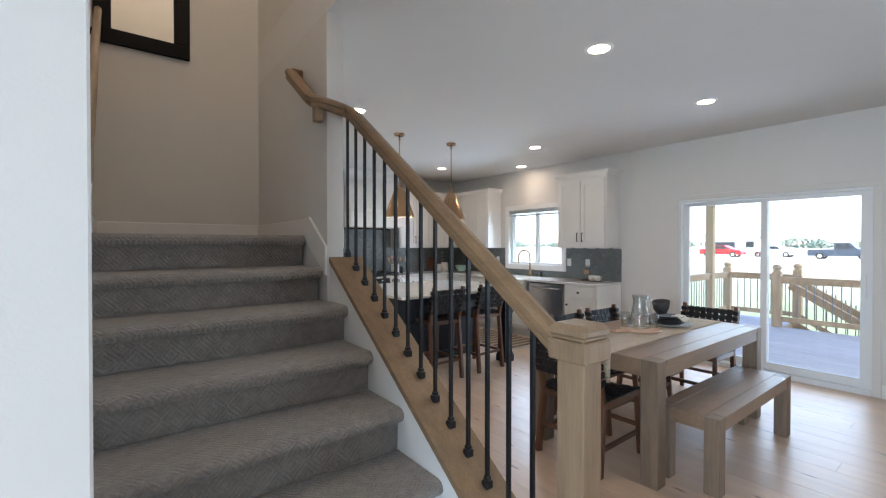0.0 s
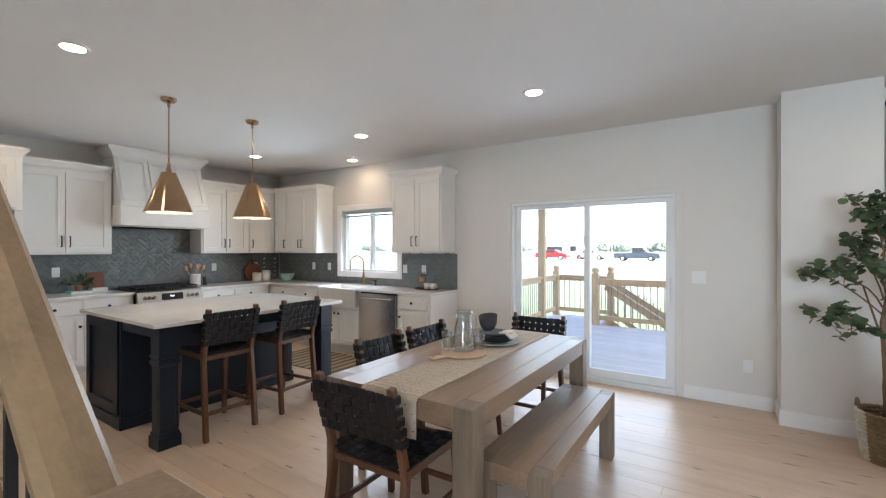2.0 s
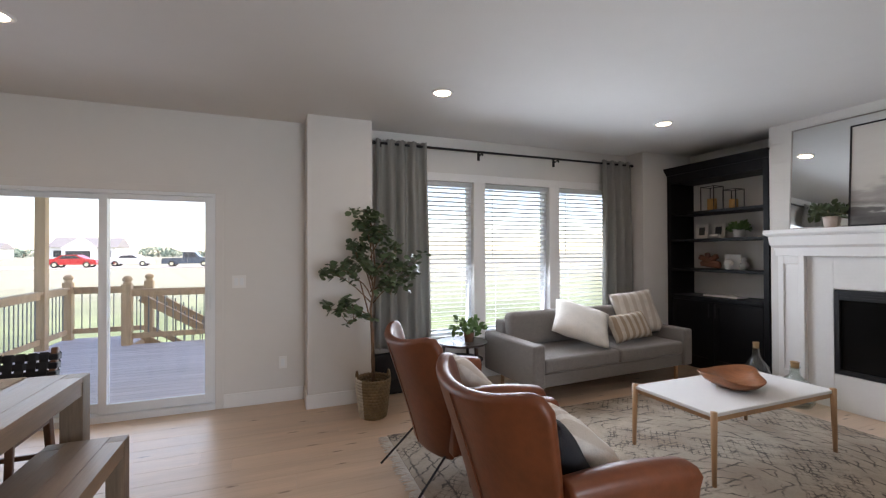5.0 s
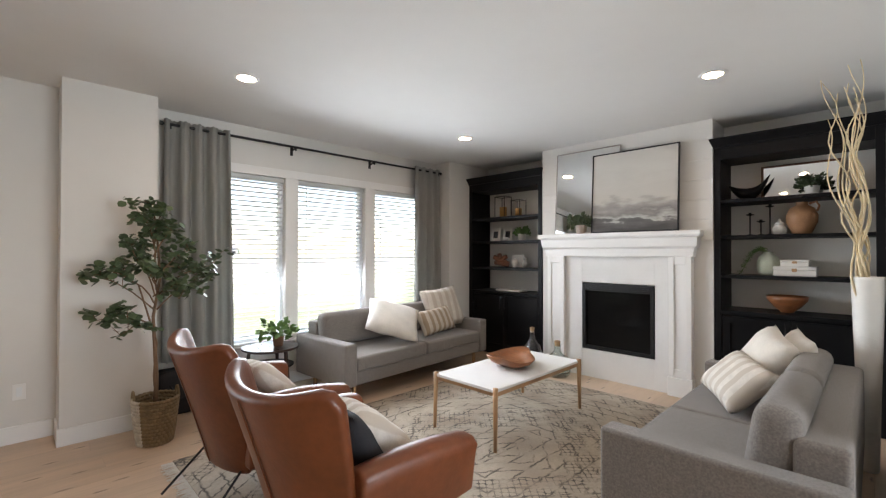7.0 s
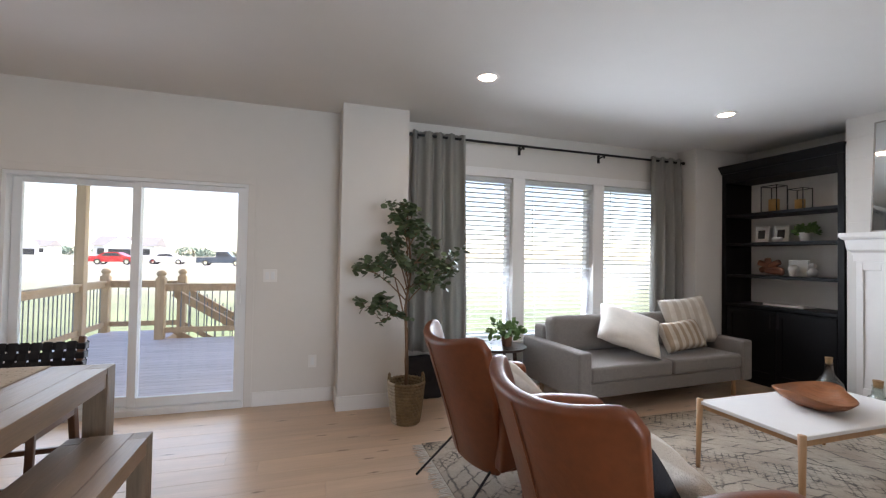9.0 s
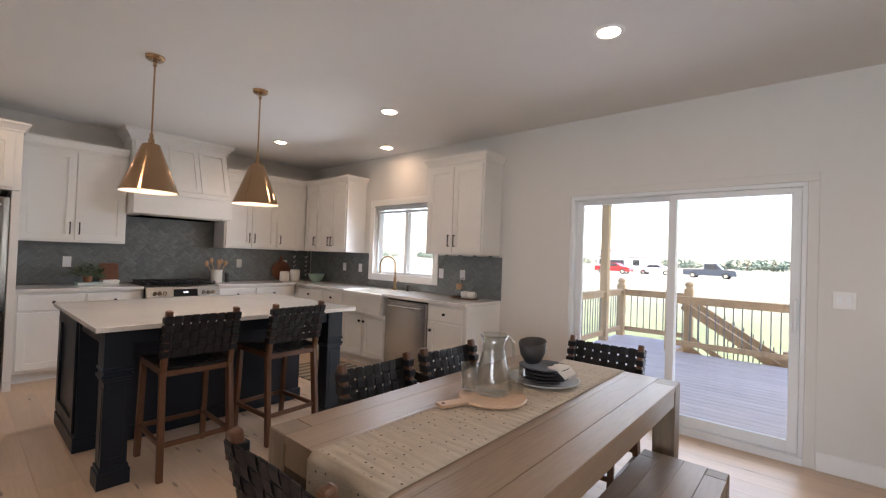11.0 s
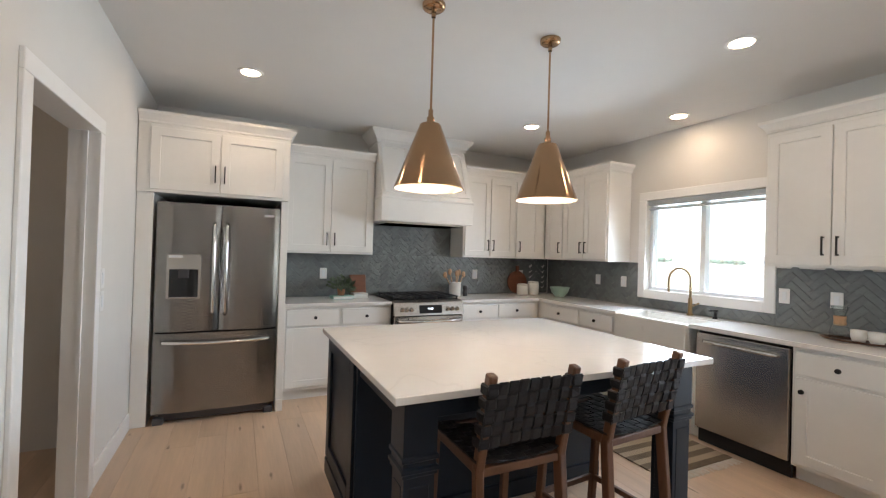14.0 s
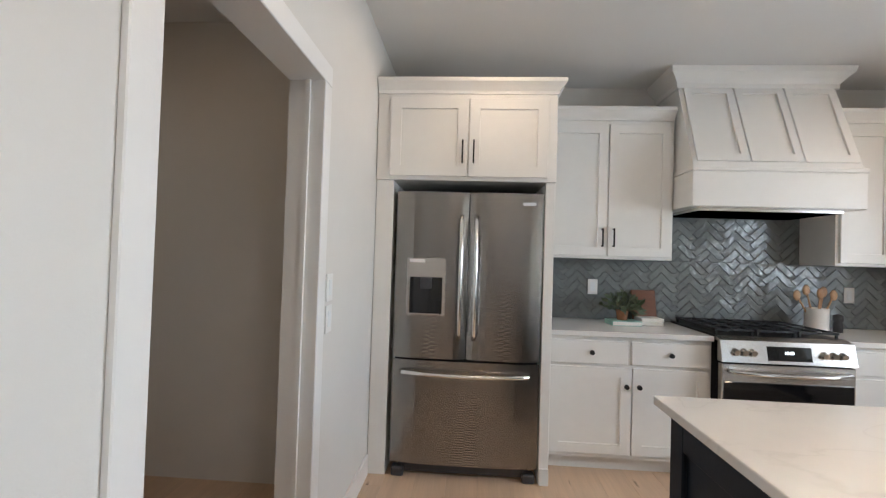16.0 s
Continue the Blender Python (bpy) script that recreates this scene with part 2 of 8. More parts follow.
def part(name, bm, mat, parent=None, label="", smooth=False, local=False):
    """Links a bmesh as one mesh object, under a thing or a part. Coordinates are the world's unless local is set."""
    if parent is not None and not local:
        bmesh.ops.translate(bm, verts=bm.verts, vec=-offset(parent))
    me = bpy.data.meshes.new(name)
    bm.normal_update()
    bm.to_mesh(me)
    bm.free()
    for m in mat if isinstance(mat, (list, tuple)) else [mat]:
        me.materials.append(m)
    if smooth:
        me.polygons.foreach_set("use_smooth", [True] * len(me.polygons))
    ob = new(name, me)
    ob.parent = parent
    if label:
        ob["label"] = label
    return ob


def piece(name, me, parent, m):
    ob = new(name, me)
    ob.parent = parent
    ob.matrix_basis = m
    return ob


def setting(name, bm, mat, label, category, smooth=False):
    return tagged(part(name, bm, mat, None, "", smooth), label, category, kind="structure")


def box(bm, x0, y0, z0, x1, y1, z1, bev=0.0, seg=1, mi=0):
    m = Matrix.LocRotScale(((x0 + x1) / 2, (y0 + y1) / 2, (z0 + z1) / 2), None, (abs(x1 - x0), abs(y1 - y0), abs(z1 - z0)))
    vs = bmesh.ops.create_cube(bm, size=1, matrix=m)["verts"]
    fs = {f for v in vs for f in v.link_faces}
    if bev:
        es = list({e for v in vs for e in v.link_edges})
        out = bmesh.ops.bevel(bm, geom=es, offset=bev, segments=seg, profile=0.5, affect="EDGES")
        fs = set(out["faces"]) | {f for f in fs if f.is_valid}
    if mi:
        for f in fs:
            f.material_index = mi
    return bm


def B(*a, **k):
    return box(bmesh.new(), *a, **k)


def rod(bm, p, q, r, r2=None, n=12, caps=True):
    """A straight round bar from p to q."""
    p, q = Vector(p), Vector(q)
    r2 = r if r2 is None else r2
    d = q - p
    turn = d.to_track_quat("Z", "Y").to_matrix().to_4x4()
    bmesh.ops.create_cone(bm, cap_ends=caps, segments=n, radius1=r, radius2=r2, depth=d.length, matrix=Matrix.Translation((p + q) / 2) @ turn)
    return bm


def bar(bm, p, q, w, h, bev=0.0, up=(0, 0, 1)):
    """A straight square-edged bar from p to q, w wide and h high."""
    p, q = Vector(p), Vector(q)
    d = (q - p)
    z = d.normalized()
    x = Vector(up).cross(z)
    if x.length < 1e-4:
        x = Vector((1, 0, 0)).cross(z)
    x.normalize()
    y = z.cross(x)
    m = Matrix((x, y, z)).transposed().to_4x4()
    m.translation = (p + q) / 2
    vs = bmesh.ops.create_cube(bm, size=1, matrix=m @ Matrix.Diagonal((w, h, d.length, 1)))["verts"]
    if bev:
        bmesh.ops.bevel(bm, geom=list({e for v in vs for e in v.link_edges}), offset=bev, segments=2, profile=0.5, affect="EDGES")
    return bm


def lathe(bm, profile, at=(0, 0, 0), n=28, mi=0):
    """Turns a profile of (radius, height) round an upright axis."""
    rings = []
    for r, z in profile:
        if r < 1e-5:
            rings.append([bm.verts.new((at[0], at[1], at[2] + z))])
        else:
            rings.append([bm.verts.new((at[0] + r * math.cos(2 * math.pi * i / n), at[1] + r * math.sin(2 * math.pi * i / n), at[2] + z)) for i in range(n)])
    for a, b in zip(rings, rings[1:]):
        for i in range(n):
            j = (i + 1) % n
            f = [a[i % len(a)], a[j % len(a)], b[j % len(b)], b[i % len(b)]]
            f = [v for k, v in enumerate(f) if v not in f[:k]]
            if len(f) > 2:
                bm.faces.new(f).material_index = mi
    return bm


def tube(bm, pts, r, n=10, taper=None):
    """A round bar that follows points."""
    pts = [Vector(p) for p in pts]
    prev, rings = None, []
    for i, p in enumerate(pts):
        d = (pts[min(i + 1, len(pts) - 1)] - pts[max(i - 1, 0)]).normalized()
        x = (prev - d * prev.dot(d)) if prev else d.orthogonal()
        x.normalize()
        prev = x
        y = d.cross(x)
        rr = r if taper is None else r + (taper - r) * i / (len(pts) - 1)
        rings.append([bm.verts.new(p + rr * (x * math.cos(2 * math.pi * k / n) + y * math.sin(2 * math.pi * k / n))) for k in range(n)])
    for a, b in zip(rings, rings[1:]):
        for k in range(n):
            bm.faces.new((a[k], a[(k + 1) % n], b[(k + 1) % n], b[k]))
    bm.faces.new(rings[0][::-1])
    bm.faces.new(rings[-1])
    return bm


def prism(bm, outline, axis, lo, hi):
    """An outline of two-dimensional points pushed along an axis from lo to hi."""
    def at(u, v, w):
        return {"x": (w, u, v), "y": (u, w, v), "z": (u, v, w)}[axis]
    a = [bm.verts.new(at(u, v, lo)) for u, v in outline]
    b = [bm.verts.new(at(u, v, hi)) for u, v in outline]
    bm.faces.new(a[::-1])
    bm.faces.new(b)
    k = len(a)
    for i in range(k):
        bm.faces.new((a[i], a[(i + 1) % k], b[(i + 1) % k], b[i]))
    bmesh.ops.recalc_face_normals(bm, faces=bm.faces)
    return bm


def grid(bm, fn, nu, nv, closed_u=False):
    """A sheet of quads through fn(u, v), u and v from 0 to 1."""
    vs = [[bm.verts.new(fn(i / nu, j / nv)) for j in range(nv + 1)] for i in range(nu if closed_u else nu + 1)]
    for i in range(nu):
        for j in range(nv):
            k = (i + 1) % len(vs)
            bm.faces.new((vs[i][j], vs[k][j], vs[k][j + 1], vs[i][j + 1]))
    return bm


def solid(bm, thick):
    bmesh.ops.recalc_face_normals(bm, faces=bm.faces)
    bmesh.ops.solidify(bm, geom=list(bm.faces), thickness=thick)
    return bm


def wall_panels(bm, axis, lo, hi, a0, a1, z0, z1, holes):
    """A wall from a0 to a1 along its run, with openings (b0, b1, zlow, zhigh) going through it."""
    def put(u0, u1, w0, w1):
        if u1 - u0 > 1e-4 and w1 - w0 > 1e-4:
            if axis == "x":
                box(bm, lo, u0, w0, hi, u1, w1)
            else:
                box(bm, u0, lo, w0, u1, hi, w1)
    at = a0
    for b0, b1, zl, zh in sorted(holes):
        put(at, b0, z0, z1)
        put(b0, b1, z0, zl)
        put(b0, b1, zh, z1)
        at = b1
    put(at, a1, z0, z1)
    return bm


# ---- the shell ----
H = 2.74
XE, YN, YS, XW = 6.5, 7.93, -4.15, -2.6
SL0, SL1, SLH = 1.635, 3.395, 2.0
KW0, KW1, KWZ0, KWZ1 = 5.18, 6.33, 1.10, 2.05
LW = ((-1.01, -0.12), (-2.05, -1.16), (-3.09, -2.20))
LWZ0, LWZ1 = 0.5, 2.25
setting("wall_east", wall_panels(bmesh.new(), "x", XE, XE + 0.16, YS - 0.15, YN + 0.15, -0.3, H, [(SL0, SL1, -0.02, SLH), (KW0, KW1, KWZ0, KWZ1)] + [(a, b, LWZ0, LWZ1) for a, b in LW]), WALL, "off-white painted wall with patio door and windows", "wall")
setting("wall_north", B(1.84, YN, 0, XE, YN + 0.15, H), WALL, "off-white painted kitchen wall", "wall")
setting("wall_south", B(XW, YS - 0.15, 0, XE, YS, H), WALL, "off-white painted living room wall", "wall")
setting("wall_west", wall_panels(bmesh.new(), "x", XW - 0.15, XW, YS, 5.2, 0, H, [(-1.9, 0.7, 0.6, 2.3)]), WALL, "off-white painted front wall", "wall")
setting("wall_pier_1", B(6.18, 0.235, 0, XE, 0.84, H), WALL, "off-white painted wall pier", "wall")
setting("wall_pier_2", B(6.22, YS, 0, XE, -3.3, H), WALL, "off-white painted wall pier in corner", "wall")
wss = wall_panels(bmesh.new(), "x", 1.745, 1.84, 3.2, 4.95, 0, H, [])
wall_panels(wss, "x", 1.715, 1.84, 4.95, YN + 0.15, 0, H, [(5.235, 6.14, 0, 2.06)])
setting("wall_stair_side", wss, WALL, "off-white painted wall with cased doorway", "wall")
setting("wall_stair_left", box(B(0.58, 1.86, 0, 0.70, 4.6, 5.3), 0.58, 1.72, 0, 0.77, 1.86, 5.3), WALL, "off-white painted wall beside the stairs", "wall")
setting("wall_stair_back", B(0.58, 4.6, 0, 1.745, 4.72, 5.3), WALL, "off-white painted wall at the stair landing", "wall")
up = bmesh.new()
box(up, 1.745, 1.9, H + 0.3, 1.86, 4.72, 5.3)
box(up, 0.58, 1.78, H + 0.3, 1.86, 1.9, 5.3)
setting("wall_stair_upper", up, WALL, "off-white painted upper stairwell walls", "wall")
setting("ceiling_stair", B(0.58, 1.78, 5.3, 1.86, 4.72, 5.4), CEIL, "white stairwell ceiling", "ceiling")
cl = bmesh.new()
box(cl, 1.745, YS - 0.15, H, XE + 0.16, YN + 0.15, H + 0.3)
box(cl, XW - 0.15, YS - 0.15, H, 1.745, 1.9, H + 0.3)
box(cl, XW - 0.15, 1.9, H, 0.69, 5.2, H + 0.3)
setting("ceiling", cl, CEIL, "white textured ceiling", "ceiling")
setting("wall_north_west", B(XW, 5.2, 0, 0.58, 5.3, H), WALL, "off-white painted wall", "wall")
# pantry behind the cased doorway
pn = bmesh.new()
box(pn, 0.3, 4.95, 0, 1.715, 5.05, H)
box(pn, 0.3, 6.95, 0, 1.715, 7.05, H)
box(pn, 0.2, 4.95, 0, 0.3, 7.05, H)
setting("wall_pantry", pn, WALL, "beige painted pantry walls", "wall")
setting("ceiling_pantry", B(0.2, 4.95, H, 1.745, 7.05, H + 0.1), CEIL, "white pantry ceiling", "ceiling")

# ---- floor, trim, doors and windows ----
floor = setting("floor", B(XW - 0.15, YS - 0.15, -0.3, XE + 0.16, YN + 0.15, -0.014), GAP, "light oak wide plank floor", "floor")


def run_board(bm, axis, face, out, a0, a1, z0=0.0, h=0.13, t=0.015):
    """A skirting board on a wall's face: out is +1 or -1, the side on which the room lies."""
    lo, hi = sorted((face, face + out * t))
    if axis == "x":
        box(bm, lo, a0, z0, hi, a1, z0 + h, 0.004)
    else:
        box(bm, a0, lo, z0, a1, hi, z0 + h, 0.004)


bb = bmesh.new()
for a0, a1 in ((3.463, 4.16), (0.855, 1.568), (-3.3, 0.235)):
    run_board(bb, "x", XE, -1, a0, a1)
run_board(bb, "x", 6.18, -1, 0.22, 0.855)
run_board(bb, "y", 0.84, 1, 6.18, XE)
run_board(bb, "y", 0.235, -1, 6.18, XE)
run_board(bb, "x", 6.22, -1, -3.80, -3.285)
run_board(bb, "y", -3.3, 1, 6.22, XE)
run_board(bb, "x", 1.84, 1, 3.2, 5.165)
run_board(bb, "x", 1.84, 1, 6.24, 7.12)
run_board(bb, "y", 3.2, -1, 1.80, 1.855)
run_board(bb, "y", 4.6, -1, 0.70, 1.745, 1.5, 0.1)
run_board(bb, "x", 0.70, 1, 3.55, 4.6, 1.5, 0.1)
run_board(bb, "x", 1.745, -1, 3.5, 4.6, 1.5, 0.1)
run_board(bb, "x", 0.3, 1, 5.05, 6.95)
setting("baseboard", bb, TRIM, "white painted baseboard", "baseboard")


def casing(parent, axis, face, out, b0, b1, z0, z1, w, t=0.018, sill=False):
    """Flat trim round an opening, one board at each side."""
    lo, hi = sorted((face, face + out * t))
    runs = [("side_casing", b0 - w, b0, z0 if not sill else z0 - w, z1), ("side_casing", b1, b1 + w, z0 if not sill else z0 - w, z1), ("head_casing", b0 - w, b1 + w, z1, z1 + w)]
    if sill:
        runs.append(("sill_casing", b0, b1, z0 - w, z0))
    for n, u0, u1, w0, w1 in runs:
        part(n, B(lo, u0, w0, hi, u1, w1, bev=0.003) if axis == "x" else B(u0, lo, w0, u1, hi, w1, bev=0.003), TRIM, parent)


# cased doorway to the pantry
door = thing("door_1", (1.79, 5.715, 0), "white cased open doorway to a dim pantry", "doorway", kind="structure")
casing(door, "x", 1.84, 1, 5.25, 6.125, 0, 2.045, 0.082)
for y0, y1 in ((5.235, 5.25), (6.125, 6.14)):
    part("jamb", B(1.712, y0, 0, 1.843, y1, 2.045), TRIM, door)
part("head_jamb", B(1.712, 5.235, 2.045, 1.843, 6.14, 2.06), TRIM, door)
part("door_stop", B(1.78, 6.112, 0, 1.80, 6.125, 2.045), TRIM, door)

# sliding patio door
sl = thing("door_2", (6.56, 2.515, 0), "white vinyl sliding patio door with glass panels", "patio door", kind="structure")
SX0, SX1 = 6.505, 6.64
part("sill_track", B(SX0 - 0.02, SL0, 0.0, SX1, SL1, 0.055, bev=0.004), VINYL, sl)
part("head_track", B(SX0, SL0, 1.97, SX1, SL1, SLH, bev=0.003), VINYL, sl)
part("side_jamb", B(SX0, SL0, 0.055, SX1, SL0 + 0.028, 1.97), VINYL, sl)
part("side_jamb", B(SX0, SL1 - 0.028, 0.055, SX1, SL1, 1.97), VINYL, sl)


def door_panel(y0, y1, x):
    fr = bmesh.new()
    s = 0.062
    for a in ((y0, y0 + s, 0.06, 1.965), (y1 - s, y1, 0.06, 1.965), (y0 + s, y1 - s, 0.06, 0.06 + s + 0.02), (y0 + s, y1 - s, 1.965 - s * 0.7, 1.965)):
        box(fr, x, a[0], a[2], x + 0.04, a[1], a[3], 0.003)
    p = part("sliding_panel", fr, VINYL, sl)
    g = part("pane", B(x + 0.016, y0 + s, 0.14, x + 0.022, y1 - s, 1.922), GLASS, p, "clear glass pane")
    g.visible_shadow = False
    return p


pa = door_panel(SL0 + 0.028, 2.535, 6.53)
pb = door_panel(2.475, SL1 - 0.028, 6.585)
hb = bmesh.new()
box(hb, 6.505, SL0 + 0.045, 0.92, 6.53, SL0 + 0.07, 1.16, 0.005)
part("door_handle", hb, VINYL, pa)
sc = thing("door_2_trim", (6.5, 2.515, 0), "flat wall-coloured casing around the patio door", "trim", kind="structure")
for n, y0, y1, z0, z1 in (("side_casing", SL0 - 0.065, SL0, 0, SLH), ("side_casing", SL1, SL1 + 0.065, 0, SLH), ("head_casing", SL0 - 0.065, SL1 + 0.065, SLH, SLH + 0.06)):
    part(n, B(XE - 0.009, y0, z0, XE, y1, z1, bev=0.003), WALL, sc)


def window(name, y0, y1, z0, z1, label, split):
    w = thing(name, (6.56, (y0 + y1) / 2, z0), label, "window", kind="structure")
    fr = bmesh.new()
    s = 0.034
    x0, x1 = 6.56, 6.64
    box(fr, x0, y0, z0, x1, y0 + s, z1)
    box(fr, x0, y1 - s, z0, x1, y1, z1)
    box(fr, x0, y0 + s, z0, x1, y1 - s, z0 + s)
    box(fr, x0, y0 + s, z1 - s, x1, y1 - s, z1)
    if split == "v":
        box(fr, x0 + 0.005, (y0 + y1) / 2 - 0.024, z0 + s, x1 - 0.005, (y0 + y1) / 2 + 0.024, z1 - s)
        panes = [(y0 + s, (y0 + y1) / 2 - 0.024, z0 + s, z1 - s), ((y0 + y1) / 2 + 0.024, y1 - s, z0 + s, z1 - s)]
    else:
        panes = [(y0 + s, y1 - s, z0 + s, z1 - s)]
    part("window_frame", fr, VINYL, w)
    for a in panes:
        g = part("pane", B(6.6, a[0], a[2], 6.606, a[1], a[3]), GLASS, w, "clear glass pane")
        g.visible_shadow = False
    part("window_sill", B(6.485, y0, z0 - 0.018, 6.56, y1, z0 + 0.004, bev=0.003), TRIM, w)
    return w


kw = window("window_1", KW0, KW1, KWZ0, KWZ1, "white vinyl kitchen window above the sink", "v")
casing(kw, "x", XE, -1, KW0, KW1, KWZ0, KWZ1, 0.085, 0.018, sill=True)
for i, (a, b) in enumerate(LW):
    window("window_%d" % (i + 2), a, b, LWZ0, LWZ1, "white vinyl living room window behind a blind", "h")
lt = thing("window_trim", (6.5, -1.6, 0.4), "white painted trim around the three windows", "trim", kind="structure")
for y0, y1 in ((-1.16, -1.01), (-2.20, -2.05), (-0.12, -0.03), (-3.18, -3.09)):
    part("mullion_casing", B(6.482, y0 + 0.002, LWZ0 - 0.02, 6.5, y1 - 0.002, LWZ1, bev=0.003), TRIM, lt)
part("head_casing", B(6.482, -3.18, LWZ1, 6.5, -0.03, LWZ1 + 0.09, bev=0.003), TRIM, lt)
part("sill_board", B(6.455, -3.2, LWZ0 - 0.045, 6.5, -0.01, LWZ0 - 0.02, bev=0.004), TRIM, lt)
part("apron_board", B(6.485, -3.18, LWZ0 - 0.13, 6.5, -0.03, LWZ0 - 0.045, bev=0.003), TRIM, lt)

# blinds with single slats
slat_me = {}


def blind(y0, y1, ztop, zbot, label, pitch=0.05, tilt=11, x=6.535):
    bl = thing("window_blind", (x, (y0 + y1) / 2, ztop), label, "blind", "window blinds")
    part("headrail", B(x - 0.03, y0 + 0.006, ztop - 0.055, x + 0.025, y1 - 0.006, ztop - 0.003, bev=0.003), BLIND, bl)
    w = round(y1 - y0 - 0.02, 3)
    if w not in slat_me:
        bm = bmesh.new()
        grid(bm, lambda u, v: ((u - 0.5) * 0.05, (v - 0.5) * w, 0.003 * (1 - (2 * u - 1) ** 2)), 4, 1)
        solid(bm, 0.0028)
        me = bpy.data.meshes.new("slat")
        bm.to_mesh(me)
        bm.free()
        me.materials.append(BLIND)
        slat_me[w] = me
    k = int((ztop - 0.07 - zbot - 0.03) / pitch)
    for i in range(k):
        piece("slat", slat_me[w], bl, pose(0, 0, -0.075 - i * pitch, 0, tilt, 0))
    zb = ztop - 0.075 - k * pitch
    part("bottom_rail", B(x - 0.025, y0 + 0.01, zb - 0.01, x + 0.025, y1 - 0.01, zb + 0.008, bev=0.003), BLIND, bl)
    for f in (0.16, 0.84):
        part("ladder_cord", rod(bmesh.new(), (x - 0.027, y0 + f * (y1 - y0), ztop - 0.05), (x - 0.027, y0 + f * (y1 - y0), zb), 0.0015, n=5), BLIND, bl)
    wand = bmesh.new()
    rod(wand, (x - 0.036, y1 - 0.1, ztop - 0.05), (x - 0.036, y1 - 0.1, ztop - 0.85), 0.004, n=6)
    part("tilt_wand", wand, BLIND, bl)
    return bl


for a, b in LW:
    blind(a, b, LWZ1 - 0.002, LWZ0 + 0.005, "white horizontal slat blind lowered over the window")
blind(KW0, KW1, KWZ1 - 0.002, KWZ1 - 0.12, "white slat blind raised to the window's head", pitch=0.008, tilt=4)

# front window behind the way in
fw = thing("window_5", (-2.6, -0.6, 0.6), "white front window", "window", kind="structure")
fb = bmesh.new()
for a in ((-1.9, -1.84, 0.6, 2.3), (0.64, 0.7, 0.6, 2.3), (-1.84, 0.64, 0.6, 0.66), (-1.84, 0.64, 2.24, 2.3), (-0.64, -0.56, 0.66, 2.24)):
    box(fb, -2.7, a[0], a[2], -2.62, a[1], a[3])
part("window_frame", fb, VINYL, fw)
# the side wall past the bookcase
setting("wall_living_west", B(1.74, YS, 0, 1.885, -1.25, H), WALL, "off-white painted wall", "wall")

# ---- stairs ----
CARPET = material("grey_patterned_carpet", (0.305, 0.275, 0.242), 0.97, var=0.24, scale=30, bump=0.9, bscale=220, sheen=0.3)
cn = CARPET.node_tree


def cmath(op, a, b=None):
    n = cn.nodes.new("ShaderNodeMath")
    n.operation = op
    for k, v in enumerate((a, b)):
        if isinstance(v, (int, float)):
            n.inputs[k].default_value = v
        elif v is not None:
            cn.links.new(v, n.inputs[k])
    return n.outputs[0]


ctc, csx = cn.nodes.new("ShaderNodeTexCoord"), cn.nodes.new("ShaderNodeSeparateXYZ")
cn.links.new(ctc.outputs["Object"], csx.inputs[0])
# small nested diamonds woven into the pile
ca = cmath("PINGPONG", csx.outputs["X"], 0.055)
cc = cmath("PINGPONG", cmath("ADD", csx.outputs["Y"], csx.outputs["Z"]), 0.055)
cw = cmath("SINE", cmath("MULTIPLY", cmath("ADD", ca, cc), 2 * math.pi / 0.022))
cb = [x for x in cn.nodes if x.type == "BUMP"][0]
cb2 = cn.nodes.new("ShaderNodeBump")
cb2.inputs["Strength"].default_value, cb2.inputs["Distance"].default_value = 0.35, 0.006
cn.links.new(cw, cb2.inputs["Height"])
cn.links.new(cb.outputs[0], cb2.inputs["Normal"])
cn.links.new(cb2.outputs[0], cn.nodes["Principled BSDF"].inputs["Normal"])
stairs = thing("stairs", (1.26, 1.645, 0), "carpeted grey staircase rising to a landing", "stairs", kind="structure")
RISE, GOING, Y0 = 0.1875, 0.268, 1.645
for i in range(8):
    z, y = (i + 1) * RISE, Y0 + i * GOING
    yb = y + GOING + 0.045 if i < 7 else 4.585
    out = [(y + 0.045, z - RISE + (0.002 if i else 0.0)), (y + 0.04, z - 0.066), (y + 0.022, z - 0.064), (y + 0.002, z - 0.054), (y - 0.01, z - 0.036), (y - 0.008, z - 0.018), (y + 0.004, z - 0.005), (y + 0.022, z), (yb, z), (yb, z - RISE + 0.002)]
    part("step", prism(bmesh.new(), out, "x", 0.703, 1.765 if i < 6 else 1.733), CARPET, stairs)
# skirts, stringer and cap
sb = bmesh.new()
sl_ = RISE / GOING
zc = lambda y: 1.395 + (y - 3.23) * sl_
for x0, x1 in ((1.766, 1.795),):
    prism(sb, [(1.56, 0.0), (3.2, 0.0), (3.2, zc(3.2) - 0.03), (1.56, zc(1.56) - 0.03)], "x", x0, x1)
part("skirt_board", sb, TRIM, stairs, "white painted skirt board")
part("stringer", prism(bmesh.new(), [(1.56, 0.0), (3.2, 0.0), (3.2, zc(3.2) - 0.03), (1.56, zc(1.56) - 0.03)], "x", 1.796, 1.94), WALL, stairs, "off-white painted closed stringer")
capb = prism(bmesh.new(), [(1.54, zc(1.54) - 0.03), (3.2, zc(3.2) - 0.03), (3.2, zc(3.2)), (1.54, zc(1.54))], "x", 1.755, 1.955)
part("stringer_cap", capb, RAILW, stairs, "brown stained wooden cap")
wallskirt = bmesh.new()
prism(wallskirt, [(3.2, zc(3.2) - 0.1), (3.55, 1.5), (3.55, 1.6), (3.45, 1.61), (3.2, zc(3.2) + 0.06)], "x", 1.731, 1.745)
